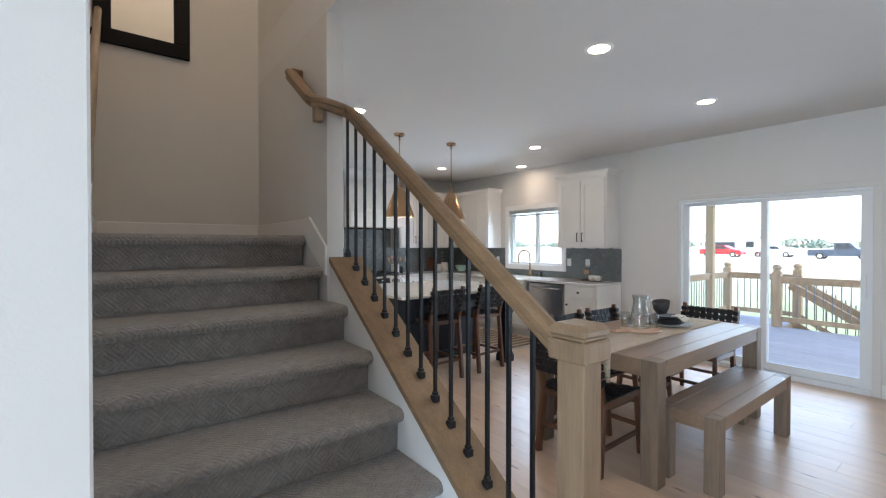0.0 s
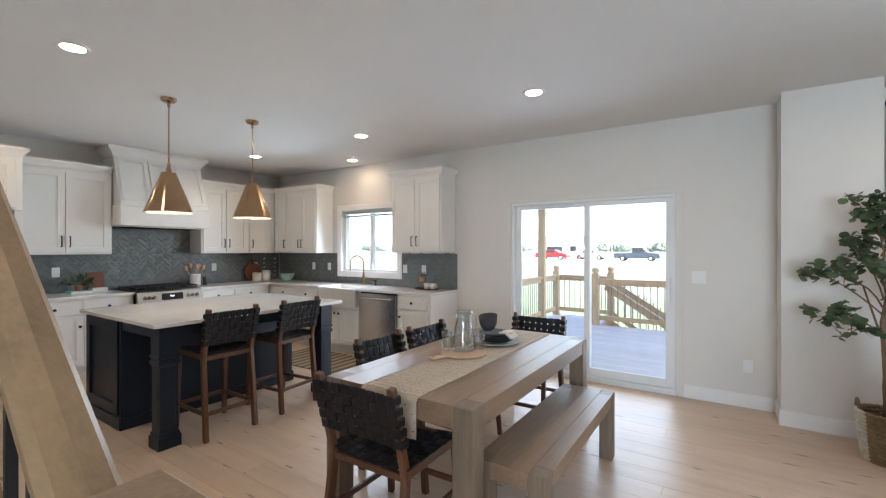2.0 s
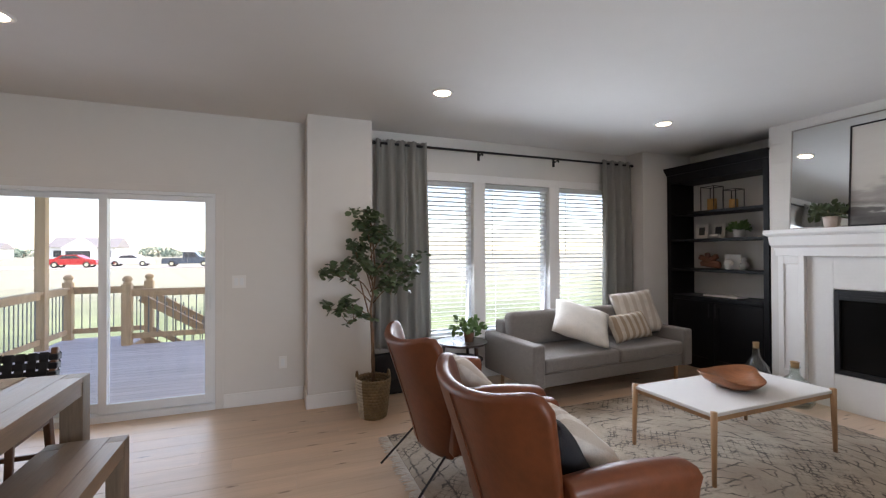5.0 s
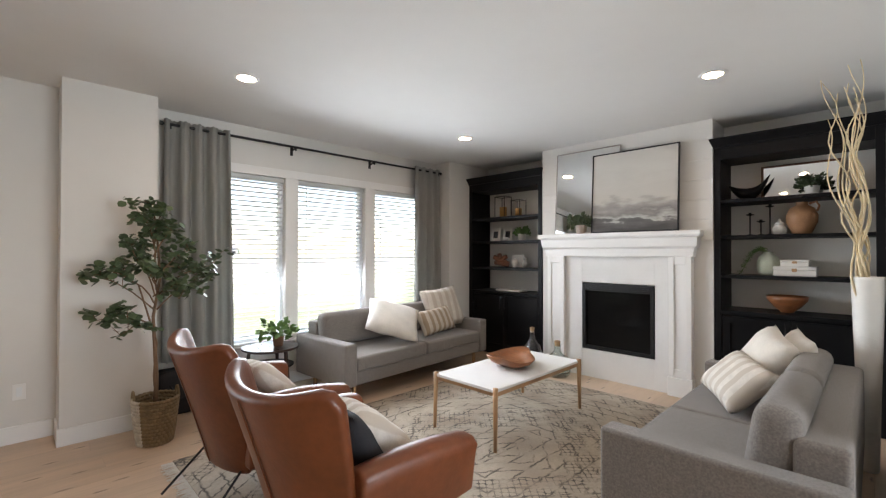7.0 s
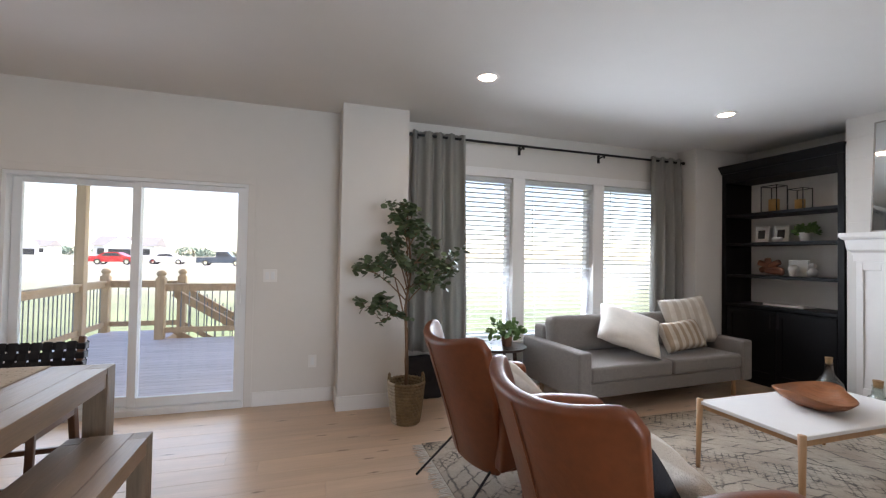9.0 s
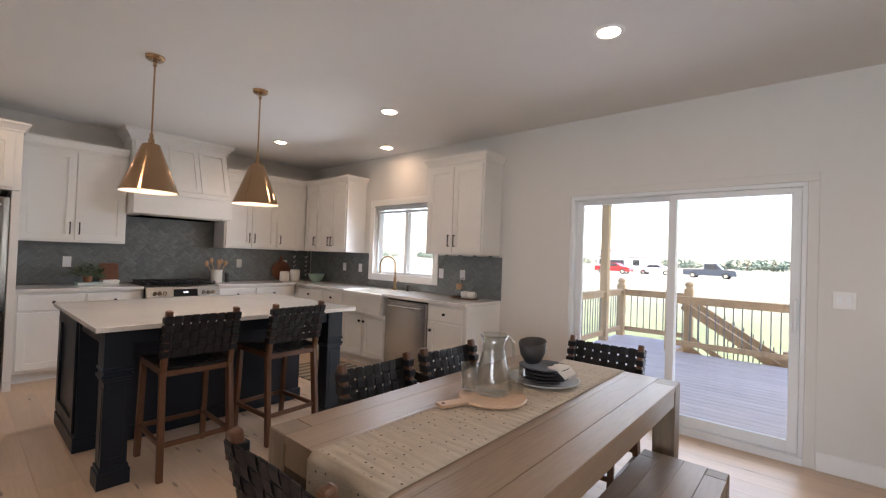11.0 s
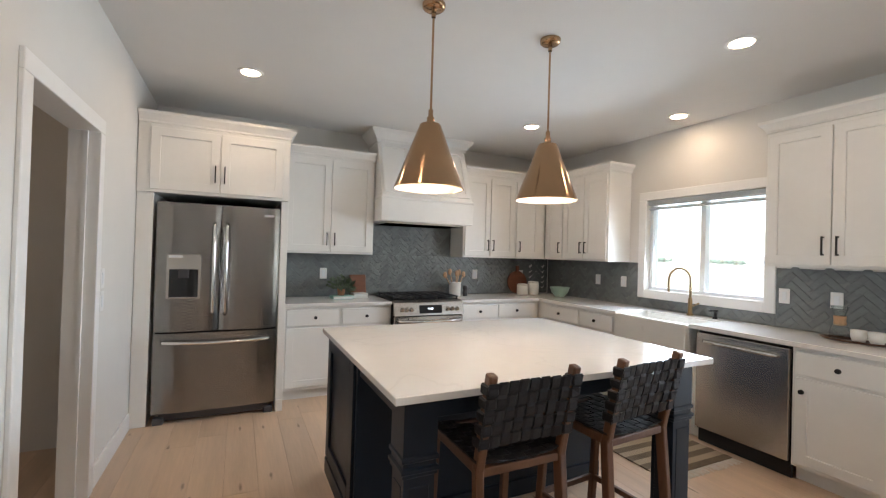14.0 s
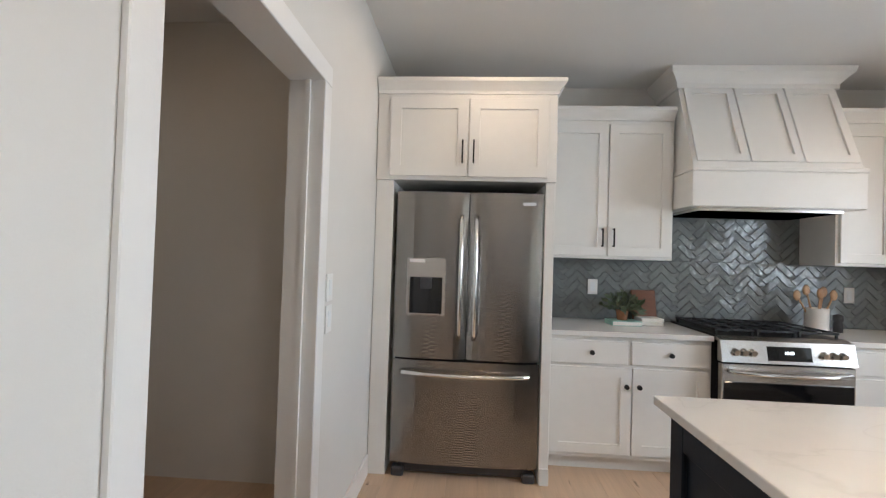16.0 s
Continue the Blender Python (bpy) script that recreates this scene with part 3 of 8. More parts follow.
part("wall_skirt", wallskirt, TRIM, stairs)

rail = thing("stair_railing", (1.87, 1.66, 0), "brown wooden stair railing with black iron balusters", "railing")
nw = part("newel_post", B(1.825, 1.615, 0, 1.915, 1.705, 1.125, bev=0.004), NEWELW, rail, "square stained wooden newel post")
part("newel_collar", B(1.806, 1.596, 1.112, 1.934, 1.724, 1.172, bev=0.005), NEWELW, nw)
cap = B(1.816, 1.606, 1.172, 1.924, 1.714, 1.184, bev=0.003)
box(cap, 1.808, 1.598, 1.184, 1.932, 1.722, 1.206, 0.005)
vs = [cap.verts.new((1.87 + a * h, 1.66 + b * h, z)) for h, z in ((0.058, 1.206), (0.046, 1.218)) for a, b in ((-1, -1), (1, -1), (1, 1), (-1, 1))]
for f in ((0, 1, 5, 4), (1, 2, 6, 5), (2, 3, 7, 6), (3, 0, 4, 7), (4, 5, 6, 7)):
    cap.faces.new([vs[k] for k in f])
part("newel_cap", cap, NEWELW, nw)


def rail_z(y):
    return 1.145 + (y - 1.73) * (2.215 - 1.145) / (3.19 - 1.73)


def handrail(bm, pts):
    """A moulded handrail: a rounded top over a narrower foot, along points."""
    prof = [(-0.022, -0.034), (0.022, -0.034), (0.024, -0.012), (0.033, -0.004), (0.034, 0.014), (0.024, 0.028), (0.0, 0.033), (-0.024, 0.028), (-0.034, 0.014), (-0.033, -0.004), (-0.024, -0.012)]
    rings = []
    pts = [Vector(p) for p in pts]
    for i, p in enumerate(pts):
        d = pts[min(i + 1, len(pts) - 1)] - pts[max(i - 1, 0)]
        side = Vector((d.y, -d.x, 0)).normalized()
        upv = side.cross(d).normalized()
        rings.append([bm.verts.new(p + side * a + upv * b) for a, b in prof])
    k = len(prof)
    for a, b in zip(rings, rings[1:]):
        for j in range(k):
            bm.faces.new((a[j], a[(j + 1) % k], b[(j + 1) % k], b[j]))
    bm.faces.new(rings[0])
    bm.faces.new(rings[-1])
    bmesh.ops.recalc_face_normals(bm, faces=bm.faces)
    return bm


part("handrail", handrail(bmesh.new(), [(1.87, 1.73, rail_z(1.73)), (1.87, 2.4, rail_z(2.4)), (1.87, 3.1, rail_z(3.1)), (1.865, 3.14, rail_z(3.14)), (1.845, 3.175, 2.2), (1.80, 3.185, 2.21), (1.70, 3.195, 2.225), (1.683, 3.215, 2.23), (1.675, 3.26, 2.26), (1.675, 3.6, 2.50)]), RAILW, rail, "moulded stained handrail")
part("handrail_bracket", bar(bmesh.new(), (1.70, 3.215, 2.12), (1.70, 3.215, 2.21), 0.045, 0.05, 0.004), RAILW, rail)
part("handrail_end", bar(bmesh.new(), (1.675, 3.59, 2.50), (1.742, 3.59, 2.50), 0.05, 0.055, 0.006), RAILW, rail)
balb = bmesh.new()
shoe_me = bpy.data.meshes.new("shoe")
box(balb, -0.016, -0.016, 0.0, 0.016, 0.016, 0.03, 0.004)
box(balb, -0.011, -0.011, 0.03, 0.011, 0.011, 0.045, 0.003)
balb.to_mesh(shoe_me)
balb.free()
shoe_me.materials.append(IRON)
for i in range(14):
    y = 3.235 - i * 0.1055 - 0.03
    zb = zc(y)
    b = part("baluster", B(1.8635, y - 0.0065, zb - 0.012, 1.8765, y + 0.0065, rail_z(y) - 0.028), IRON, rail)
    piece("shoe", shoe_me, b, Matrix.Translation(Vector((1.87, y, zb - 0.006)) - offset(rail)))
lh = thing("wall_handrail", (0.735, 2.7, 1.8), "brown wooden wall handrail beside the stairs", "handrail")
part("rail", rod(bmesh.new(), (0.738, 2.45, 1.62), (0.738, 4.2, 2.845), 0.018), RAILW, lh, smooth=True)
for y in (2.6, 3.9):
    part("bracket", bar(bmesh.new(), (0.70, y, 1.62 + (y - 2.45) * 0.7 - 0.06), (0.738, y, 1.62 + (y - 2.45) * 0.7 - 0.012), 0.012, 0.02), IRON, lh)
pic = thing("wall_mirror", (0.9, 4.59, 2.8), "black framed mirror on the landing wall", "mirror")
pf = bmesh.new()
for a in ((0.45, 1.26, 2.80, 2.90), (0.45, 1.26, 3.6, 3.7), (0.45, 0.55, 2.9, 3.6), (1.16, 1.26, 2.9, 3.6)):
    box(pf, a[0] + 0.255 if a[0] < 0.5 else a[0], 4.57, a[2], a[1] if a[1] > 0.6 else 0.80, 4.598, a[3], 0.004)
part("frame", pf, BLACKPAINT, pic)
part("mirror_glass", B(0.79, 4.585, 2.9, 1.165, 4.597, 3.6), MIRROR, pic)

# ---- lamps in the ceiling ----


def downlight(x, y):
    d = thing("ceiling_downlight", (x, y, H), "round recessed ceiling light, switched on", "ceiling light", "recessed ceiling lights")
    part("trim_ring", lathe(bmesh.new(), [(0.062, -0.004), (0.066, -0.010), (0.085, -0.008), (0.092, -0.001), (0.09, 0.0)]), TRIM, d, local=True)
    part("lens", lathe(bmesh.new(), [(0, -0.006), (0.064, -0.006)]), LAMPGLOW, d, "glowing frosted lens", local=True)


for x, y in ((5.047, 2.534), (5.245, 4.68), (6.15, 5.736), (5.22, 6.68), (2.61, 6.653), (5.24, -0.14), (5.22, -2.53), (2.774, -2.53), (3.346, 2.534), (2.675, 4.69), (2.77, -0.14), (-0.6, -0.1)):
    downlight(x, y)
last_dl = [o for o in scene.objects if o.name.startswith("ceiling_downlight")][-1]
# unseen copies, added above the stairs to brighten the stairwell
for sx, sy in ((1.0, 2.4), (1.5, 2.4), (1.0, 3.2), (1.5, 3.2), (1.25, 3.9)):
    copy_thing(last_dl, pose(sx, sy, 5.3))
# unseen fixture, added only to lift the pantry's brightness
pl_ = thing("pantry_light", (0.95, 6.0, H), "unseen ceiling light added to brighten the pantry", "ceiling light")
part("base", lathe(bmesh.new(), [(0.09, -0.004), (0.1, -0.02), (0.12, -0.02), (0.125, 0.0)]), TRIM, pl_, local=True)
part("lens", lathe(bmesh.new(), [(0, -0.03), (0.06, -0.026), (0.1, -0.012)]), emitter("added_pantry_glow", (1.0, 0.74, 0.5), 3.2), pl_, "glowing lens of the added pantry light", local=True)

BULB = emitter("pendant_bulb_glow", (1.0, 0.78, 0.55), 10)
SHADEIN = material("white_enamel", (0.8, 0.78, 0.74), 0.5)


def pendant(x, y):
    p = thing("pendant_lamp", (x, y, H), "brushed brass cone pendant lamp hanging over the island", "pendant lamp", "island pendant lamps")
    part("canopy", lathe(bmesh.new(), [(0, -0.028), (0.05, -0.028), (0.06, -0.02), (0.062, 0)]), BRASS, p, smooth=True, local=True)
    stem = bmesh.new()
    rod(stem, (0, 0, -0.028), (0, 0, -0.60), 0.006)
    rod(stem, (0, 0, -0.07), (0, 0, -0.028), 0.012)
    rod(stem, (0, 0, -0.60), (0, 0, -0.56), 0.013)
    part("stem", stem, BRASS, p, local=True)
    sh = part("shade", lathe(bmesh.new(), [(0.056, -0.642), (0.058, -0.646), (0.183, -0.974), (0.186, -0.98), (0.182, -0.98)], n=64), BRASS, p, smooth=True, local=True)
    part("shade_cap", lathe(bmesh.new(), [(0, -0.60), (0.02, -0.60), (0.02, -0.634), (0.052, -0.637), (0.0565, -0.642)], n=48), BRASS, sh, local=True)
    part("shade_lining", lathe(bmesh.new(), [(0.181, -0.979), (0.054, -0.655), (0, -0.65)], n=48), SHADEIN, sh, "white enamel lining", local=True)
    part("bulb", lathe(bmesh.new(), [(0, -0.85), (0.03, -0.84), (0.042, -0.81), (0.034, -0.77), (0.016, -0.73), (0.014, -0.65)]), BULB, p, smooth=True, local=True)


pendant(3.464, 5.205)
pendant(4.24, 5.205)

# ---- kitchen ----
FACE = {"y": lambda u0, u1, w0, w1, f, d, e: (u0, f - e, w0, u1, f - d, w1), "x": lambda u0, u1, w0, w1, f, d, e: (f - e, u0, w0, f - d, u1, w1)}


def panelled(bm, ext, rail_w, sink, axis, sign):
    """A slab whose front has a flat panel sunk within a frame."""
    box(bm, *ext, 0.0025)
    bm.normal_update()
    front = max((f for f in bm.faces if f.normal[axis] * sign > 0.99), key=lambda f: f.calc_area())
    bmesh.ops.inset_region(bm, faces=[front], thickness=rail_w - 0.0025, depth=0.0, use_even_offset=True)
    bmesh.ops.inset_region(bm, faces=[front], thickness=0.0015, depth=-sink, use_even_offset=True)
    return bm


def shaker(ax, f, u0, u1, z0, z1, parent, mat, name="door", rail_w=0.065):
    """A framed door or drawer front, standing 20 mm proud of the face f."""
    bm = bmesh.new()
    m = FACE[ax]
    if name == "drawer_front":
        box(bm, *m(u0, u1, z0, z1, f, 0, 0.02), 0.003)
    else:
        panelled(bm, m(u0, u1, z0, z1, f, 0, 0.02), rail_w, 0.0105, 0 if ax == "x" else 1, -1)
    return part(name, bm, mat, parent)


def pull(ax, f, u, z, parent, length=0.13, upright=True):
    bm = bmesh.new()
    m = FACE[ax]
    h = length / 2
    if upright:
        box(bm, *m(u - 0.005, u + 0.005, z - h, z + h, f, 0.042, 0.054), 0.002)
        for s in (-1, 1):
            box(bm, *m(u - 0.004, u + 0.004, z + s * (h - 0.006) - 0.005, z + s * (h - 0.006) + 0.005, f, 0.019, 0.045))
    else:
        box(bm, *m(u - h, u + h, z - 0.005, z + 0.005, f, 0.042, 0.054), 0.002)
        for s in (-1, 1):
            box(bm, *m(u + s * (h - 0.006) - 0.005, u + s * (h - 0.006) + 0.005, z - 0.004, z + 0.004, f, 0.019, 0.045))
    return part("handle", bm, IRON, parent, "black metal bar pull")


def knob(ax, f, u, z, parent):
    bm = bmesh.new()
    d = Vector((0, -1, 0)) if ax == "y" else Vector((-1, 0, 0))
    p = Vector((u, f, z)) if ax == "y" else Vector((f, u, z))
    rod(bm, p + d * 0.019, p + d * 0.034, 0.006, 0.007)
    rod(bm, p + d * 0.034, p + d * 0.048, 0.016, 0.014, n=16)
    return part("knob", bm, IRON, parent, "round black knob")


def crown(bm, x0, y0, x1, y1, z, grow, levels=((0, 0), (0.008, 0), (0.010, 0.018), (0.028, 0.045), (0.046, 0.066), (0.048, 0.088), (0.0, 0.088))):
    """A moulding that steps out from a footprint; grow says on which sides (x-, y-, x+, y+)."""
    rings = []
    for o, h in levels:
        a, b, c, d = x0 - o * grow[0], y0 - o * grow[1], x1 + o * grow[2], y1 + o * grow[3]
        rings.append([bm.verts.new(p) for p in ((a, b, z + h), (c, b, z + h), (c, d, z + h), (a, d, z + h))])
    for p, q in zip(rings, rings[1:]):
        for i in range(4):
            bm.faces.new((p[i], p[(i + 1) % 4], q[(i + 1) % 4], q[i]))
    bm.faces.new(rings[0][::-1])
    bm.faces.new(rings[-1])
    bmesh.ops.recalc_face_normals(bm, faces=bm.faces)
    return bm


def wall_cabinet(ax, f, u0, u1, z0, z1, back, doors, pulls, grow, label="white shaker wall cabinet with black pulls", ctop=0.088):
    at = ((u0 + u1) / 2, (f + back) / 2, z0) if ax == "y" else ((f + back) / 2, (u0 + u1) / 2, z0)
    c = thing("wall_cabinet", at, label, "cabinet", "kitchen wall cabinets")
    ends = (u0, f, z0, u1, back, z1) if ax == "y" else (f, u0, z0, back, u1, z1)
    part("body", B(*ends, bev=0.002), CAB, c)
    for (a, b), h in zip(doors, pulls):
        d = shaker(ax, f, a, b, z0 + 0.02, z1 - 0.03, c, CAB)
        if h is not None:
            pull(ax, f, h, z0 + 0.15, d)
    cr = bmesh.new()
    e = (u0, f, u1, back) if ax == "y" else (f, u0, back, u1)
    crown(cr, *e, z1 + 0.001, grow)
    part("crown_moulding", cr, CAB, c)
    return c


ZU0, ZU1 = 1.385, 2.375
wall_cabinet("y", 7.6, 2.957, 3.865, ZU0, ZU1, YN, [(2.977, 3.407), (3.415, 3.845)], [3.372, 3.45], (0, 1, 0, 0))
wall_cabinet("y", 7.6, 4.955, 5.69, ZU0, ZU1, YN, [(4.975, 5.318), (5.326, 5.67)], [5.285, 5.36], (0, 1, 0, 0))
wall_cabinet("y", 7.6, 5.692, 6.16, ZU0, ZU1, YN, [(5.705, 6.06)], [5.745], (0, 1, 0, 0))
wall_cabinet("x", 6.17, 7.25, 7.6, ZU0, ZU1, XE, [(7.26, 7.56)], [7.295], (1, 0, 0, 0))
wall_cabinet("x", 6.17, 6.54, 7.248, ZU0, ZU1, XE, [(6.56, 6.89), (6.898, 7.23)], [6.855, 6.93], (1, 1, 0, 0))
wall_cabinet("x", 6.17, 4.2, 5.01, ZU0 + 0.015, ZU1 + 0.025, XE, [(4.22, 4.60), (4.608, 4.99)], [4.565, 4.645], (1, 1, 0, 1))
# refrigerator surround and the cabinet over it
fs = thing("refrigerator_surround", (2.43, 7.5, 0), "tall white painted refrigerator surround panels", "cabinet")
part("side_panel", B(1.845, 7.14, 0, 1.955, YN, 1.835, bev=0.002), CAB, fs)
part("side_panel", B(2.897, 7.14, 0, 2.955, YN, 1.835, bev=0.002), CAB, fs)
part("foot_block", B(2.90, 7.125, 0, 2.956, 7.14, 0.1, bev=0.002), CAB, fs)
fcab = thing("fridge_top_cabinet", (2.43, 7.5, 1.837), "white shaker cabinet above the refrigerator", "cabinet", "kitchen wall cabinets")
part("body", B(1.845, 7.12, 1.837, 2.955, YN, 2.375, bev=0.002), CAB, fcab)
for (a, b), h in (((1.93, 2.41), 2.38), ((2.418, 2.90), 2.448)):
    d = shaker("y", 7.12, a, b, 1.86, 2.345, fcab, CAB)
    pull("y", 7.12, h, 2.01, d, 0.14)
part("crown_moulding", crown(bmesh.new(), 1.845, 7.12, 2.955, YN, 2.376, (0, 1, 1, 0)), CAB, fcab)
# range hood
hood = thing("range_hood", (4.41, 7.7, 1.75), "white panelled wooden range hood with crown", "range hood")
part("skirt_band", B(3.87, 7.345, 1.745, 4.94, YN, 1.975, bev=0.004), CAB, hood)
part("ledge", B(3.862, 7.335, 1.975, 4.948, YN, 2.005, bev=0.006), CAB, hood)
part("liner", B(3.95, 7.42, 1.725, 4.86, YN - 0.02, 1.745), STEEL, hood, "steel hood liner")
ht = bmesh.new()
prism(ht, [(7.36, 2.005), (YN, 2.005), (YN, 2.64), (7.60, 2.64)], "x", 3.88, 4.93)
part("tapered_body", ht, CAB, hood)
nrm = Vector((0, -0.635, 0.24)).normalized()


def slope_pt(x, t, out):
    p = Vector((x, 7.36 + 0.24 * t, 2.005 + 0.635 * t)) + nrm * out
    return p


for a, b in ((3.91, 4.235), (4.25, 4.57), (4.585, 4.91)):
    tb = bmesh.new()
    for (u0, u1, t0, t1, o) in ((a, a + 0.045, 0.06, 0.95, 0.014), (b - 0.045, b, 0.06, 0.95, 0.014), (a + 0.045, b - 0.045, 0.06, 0.14, 0.0138), (a + 0.045, b - 0.045, 0.87, 0.95, 0.0138)):
        q = [slope_pt(u0, t0, 0), slope_pt(u1, t0, 0), slope_pt(u1, t1, 0), slope_pt(u0, t1, 0), slope_pt(u0, t0, o), slope_pt(u1, t0, o), slope_pt(u1, t1, o), slope_pt(u0, t1, o)]
        v = [tb.verts.new(p) for p in q]
        for f in ((4, 5, 6, 7), (0, 1, 5, 4), (1, 2, 6, 5), (2, 3, 7, 6), (3, 0, 4, 7)):
            tb.faces.new([v[k] for k in f])
    part("panel_frame", tb, CAB, hood)
part("crown_moulding", crown(bmesh.new(), 3.875, 7.58, 4.935, YN, 2.605, (1, 1, 1, 0), ((0, 0), (0.01, 0), (0.012, 0.03), (0.035, 0.06), (0.07, 0.095), (0.078, 0.132), (0, 0.132))), CAB, hood)


def base_cabinet(ax, f, u0, u1, back, fronts, name="base_cabinet", label="white shaker base cabinet", ztop=0.88):
    at = ((u0 + u1) / 2, (f + back) / 2, 0) if ax == "y" else ((f + back) / 2, (u0 + u1) / 2, 0)
    c = thing(name, at, label, "cabinet", "kitchen base cabinets")
    e = lambda g, z0, z1: (u0, g, z0, u1, back, z1) if ax == "y" else (g, u0, z0, back, u1, z1)
    part("body", B(*e(f, 0.1, ztop), bev=0.002), CAB, c)
    part("toe_kick", B(*e(f + 0.07, 0, 0.1)), CAB, c)
    for kind, a, b, z0, z1, *k in fronts:
        d = shaker(ax, f, a, b, z0, z1, c, CAB, "drawer_front" if kind == "drawer" else "door")
        for u, z in k:
            knob(ax, f, u, z, d)
    return c


ZD0, ZD1, ZR0, ZR1 = 0.705, 0.855, 0.13, 0.685
base_cabinet("y", 7.33, 2.957, 4.0, YN, [("drawer", 2.985, 3.475, ZD0, ZD1, (3.245, 0.78)), ("drawer", 3.50, 3.975, ZD0, ZD1, (3.74, 0.78)), ("door", 2.985, 3.50, ZR0, ZR1, (3.465, 0.57)), ("door", 3.508, 3.975, ZR0, ZR1, (3.545, 0.57))])
base_cabinet("y", 7.33, 4.79, 5.87, YN, [("drawer", 4.81, 5.28, ZD0, ZD1, (5.045, 0.78)), ("drawer", 5.30, 5.78, ZD0, ZD1, (5.54, 0.78)), ("door", 4.81, 5.29, ZR0, ZR1, (5.25, 0.57)), ("door", 5.298, 5.78, ZR0, ZR1, (5.335, 0.57))])
base_cabinet("x", 5.9, 6.17, 7.93, XE, [("drawer", 6.19, 6.64, ZD0, ZD1, (6.415, 0.78)), ("drawer", 6.66, 7.24, ZD0, ZD1, (6.95, 0.78)), ("door", 6.19, 6.65, ZR0, ZR1, (6.61, 0.57)), ("door", 6.658, 7.24, ZR0, ZR1, (6.70, 0.57))])
base_cabinet("x", 5.9, 5.345, 6.168, XE, [("door", 5.37, 5.755, ZR0, 0.60, (5.72, 0.55)), ("door", 5.763, 6.145, ZR0, 0.60, (5.80, 0.55))], "sink_cabinet", "white shaker sink base cabinet", ztop=0.64)
ec = base_cabinet("x", 5.9, 4.19, 4.69, XE, [("drawer", 4.215, 4.665, ZD0, ZD1, (4.44, 0.78)), ("door", 4.215, 4.665, ZR0, ZR1, (4.625, 0.60))])
part("end_panel", B(5.9, 4.172, 0.0, XE - 0.002, 4.19, 0.88, bev=0.002), CAB, ec)

# worktops
part_ct = thing("worktop", (4.5, 7.6, 0.88), "white quartz worktop on the base cabinets", "worktop")
part("back_run_slab", B(2.957, 7.295, 0.881, 3.998, YN - 0.012, 0.915, bev=0.003), QUARTZ, part_ct)
part("back_run_slab", B(4.792, 7.295, 0.881, 5.865, YN - 0.012, 0.915, bev=0.003), QUARTZ, part_ct)
part("side_run_slab", B(5.865, 6.14, 0.881, XE - 0.012, YN - 0.012, 0.915, bev=0.003), QUARTZ, part_ct)
part("side_run_slab", B(5.865, 4.165, 0.881, XE - 0.012, 5.40, 0.915, bev=0.003), QUARTZ, part_ct)
part("sink_back_slab", B(6.30, 5.40, 0.881, XE - 0.012, 6.14, 0.915, bev=0.002), QUARTZ, part_ct)
sink = thing("farmhouse_sink", (6.08, 5.77, 0.66), "white fireclay apron-front farmhouse sink", "sink")
part("apron", B(5.845, 5.41, 0.645, 5.905, 6.13, 0.905, bev=0.012, seg=3), WHITECER, sink)
bs = bmesh.new()
box(bs, 5.905, 5.41, 0.645, 6.295, 6.13, 0.675)
box(bs, 5.905, 5.41, 0.675, 6.295, 5.435, 0.9)
box(bs, 5.905, 6.105, 0.675, 6.295, 6.13, 0.9)
box(bs, 6.27, 5.435, 0.675, 6.295, 6.105, 0.9)
part("basin", bs, WHITECER, sink)
fa = thing("kitchen_faucet", (6.38, 5.74, 0.915), "brushed brass gooseneck kitchen faucet", "faucet")
BR2 = material("satin_brass", (0.32, 0.225, 0.12), 0.3, metal=1.0, var=0.05)
part("base", lathe(bmesh.new(), [(0, 0), (0.03, 0), (0.03, 0.012), (0.02, 0.02), (0.018, 0.15), (0.012, 0.17)], (6.38, 5.74, 0.915)), BR2, fa, smooth=True)
part("spout", tube(bmesh.new(), [(6.38, 5.74, 1.08), (6.38, 5.74, 1.22)] + [(6.29 + 0.09 * math.cos(a), 5.74 + 0.045 * (1 - math.cos(a)), 1.24 + 0.11 * math.sin(a)) for a in np.linspace(0, math.pi, 12)] + [(6.2, 5.83, 1.19), (6.2, 5.83, 1.13)], 0.011), BR2, fa, smooth=True)
part("lever", bar(bmesh.new(), (6.38, 5.72, 1.0), (6.34, 5.63, 1.04), 0.012, 0.012, 0.003), BR2, fa)
sd = thing("soap_dispenser", (6.40, 5.52, 0.915), "small black soap dispenser by the sink", "soap dispenser")
part("body", lathe(bmesh.new(), [(0, 0), (0.02, 0), (0.02, 0.01), (0.012, 0.02), (0.012, 0.06), (0.022, 0.065), (0.022, 0.08), (0, 0.08)], (6.40, 5.52, 0.915)), IRON, sd, smooth=True)
part("nozzle", bar(bmesh.new(), (6.40, 5.52, 0.99), (6.33, 5.53, 0.985), 0.014, 0.012, 0.003), IRON, sd)

# dishwasher
dw = thing("dishwasher", (6.15, 5.015, 0), "stainless steel built-in dishwasher", "dishwasher")
part("tub", B(5.915, 4.695, 0.1, 6.48, 5.34, 0.878), IRON, dw)
part("front_panel", B(5.875, 4.70, 0.12, 5.915, 5.337, 0.86, bev=0.004), STEEL, dw)
part("kick_plate", B(5.93, 4.70, 0, 5.95, 5.337, 0.1), IRON, dw, "black kick plate")
part("handle", tube(bmesh.new(), [(5.876, 4.76, 0.80), (5.845, 4.79, 0.80), (5.835, 4.9, 0.80), (5.835, 5.13, 0.80), (5.845, 5.25, 0.80), (5.876, 5.28, 0.80)], 0.012), CHROME, dw, smooth=True)

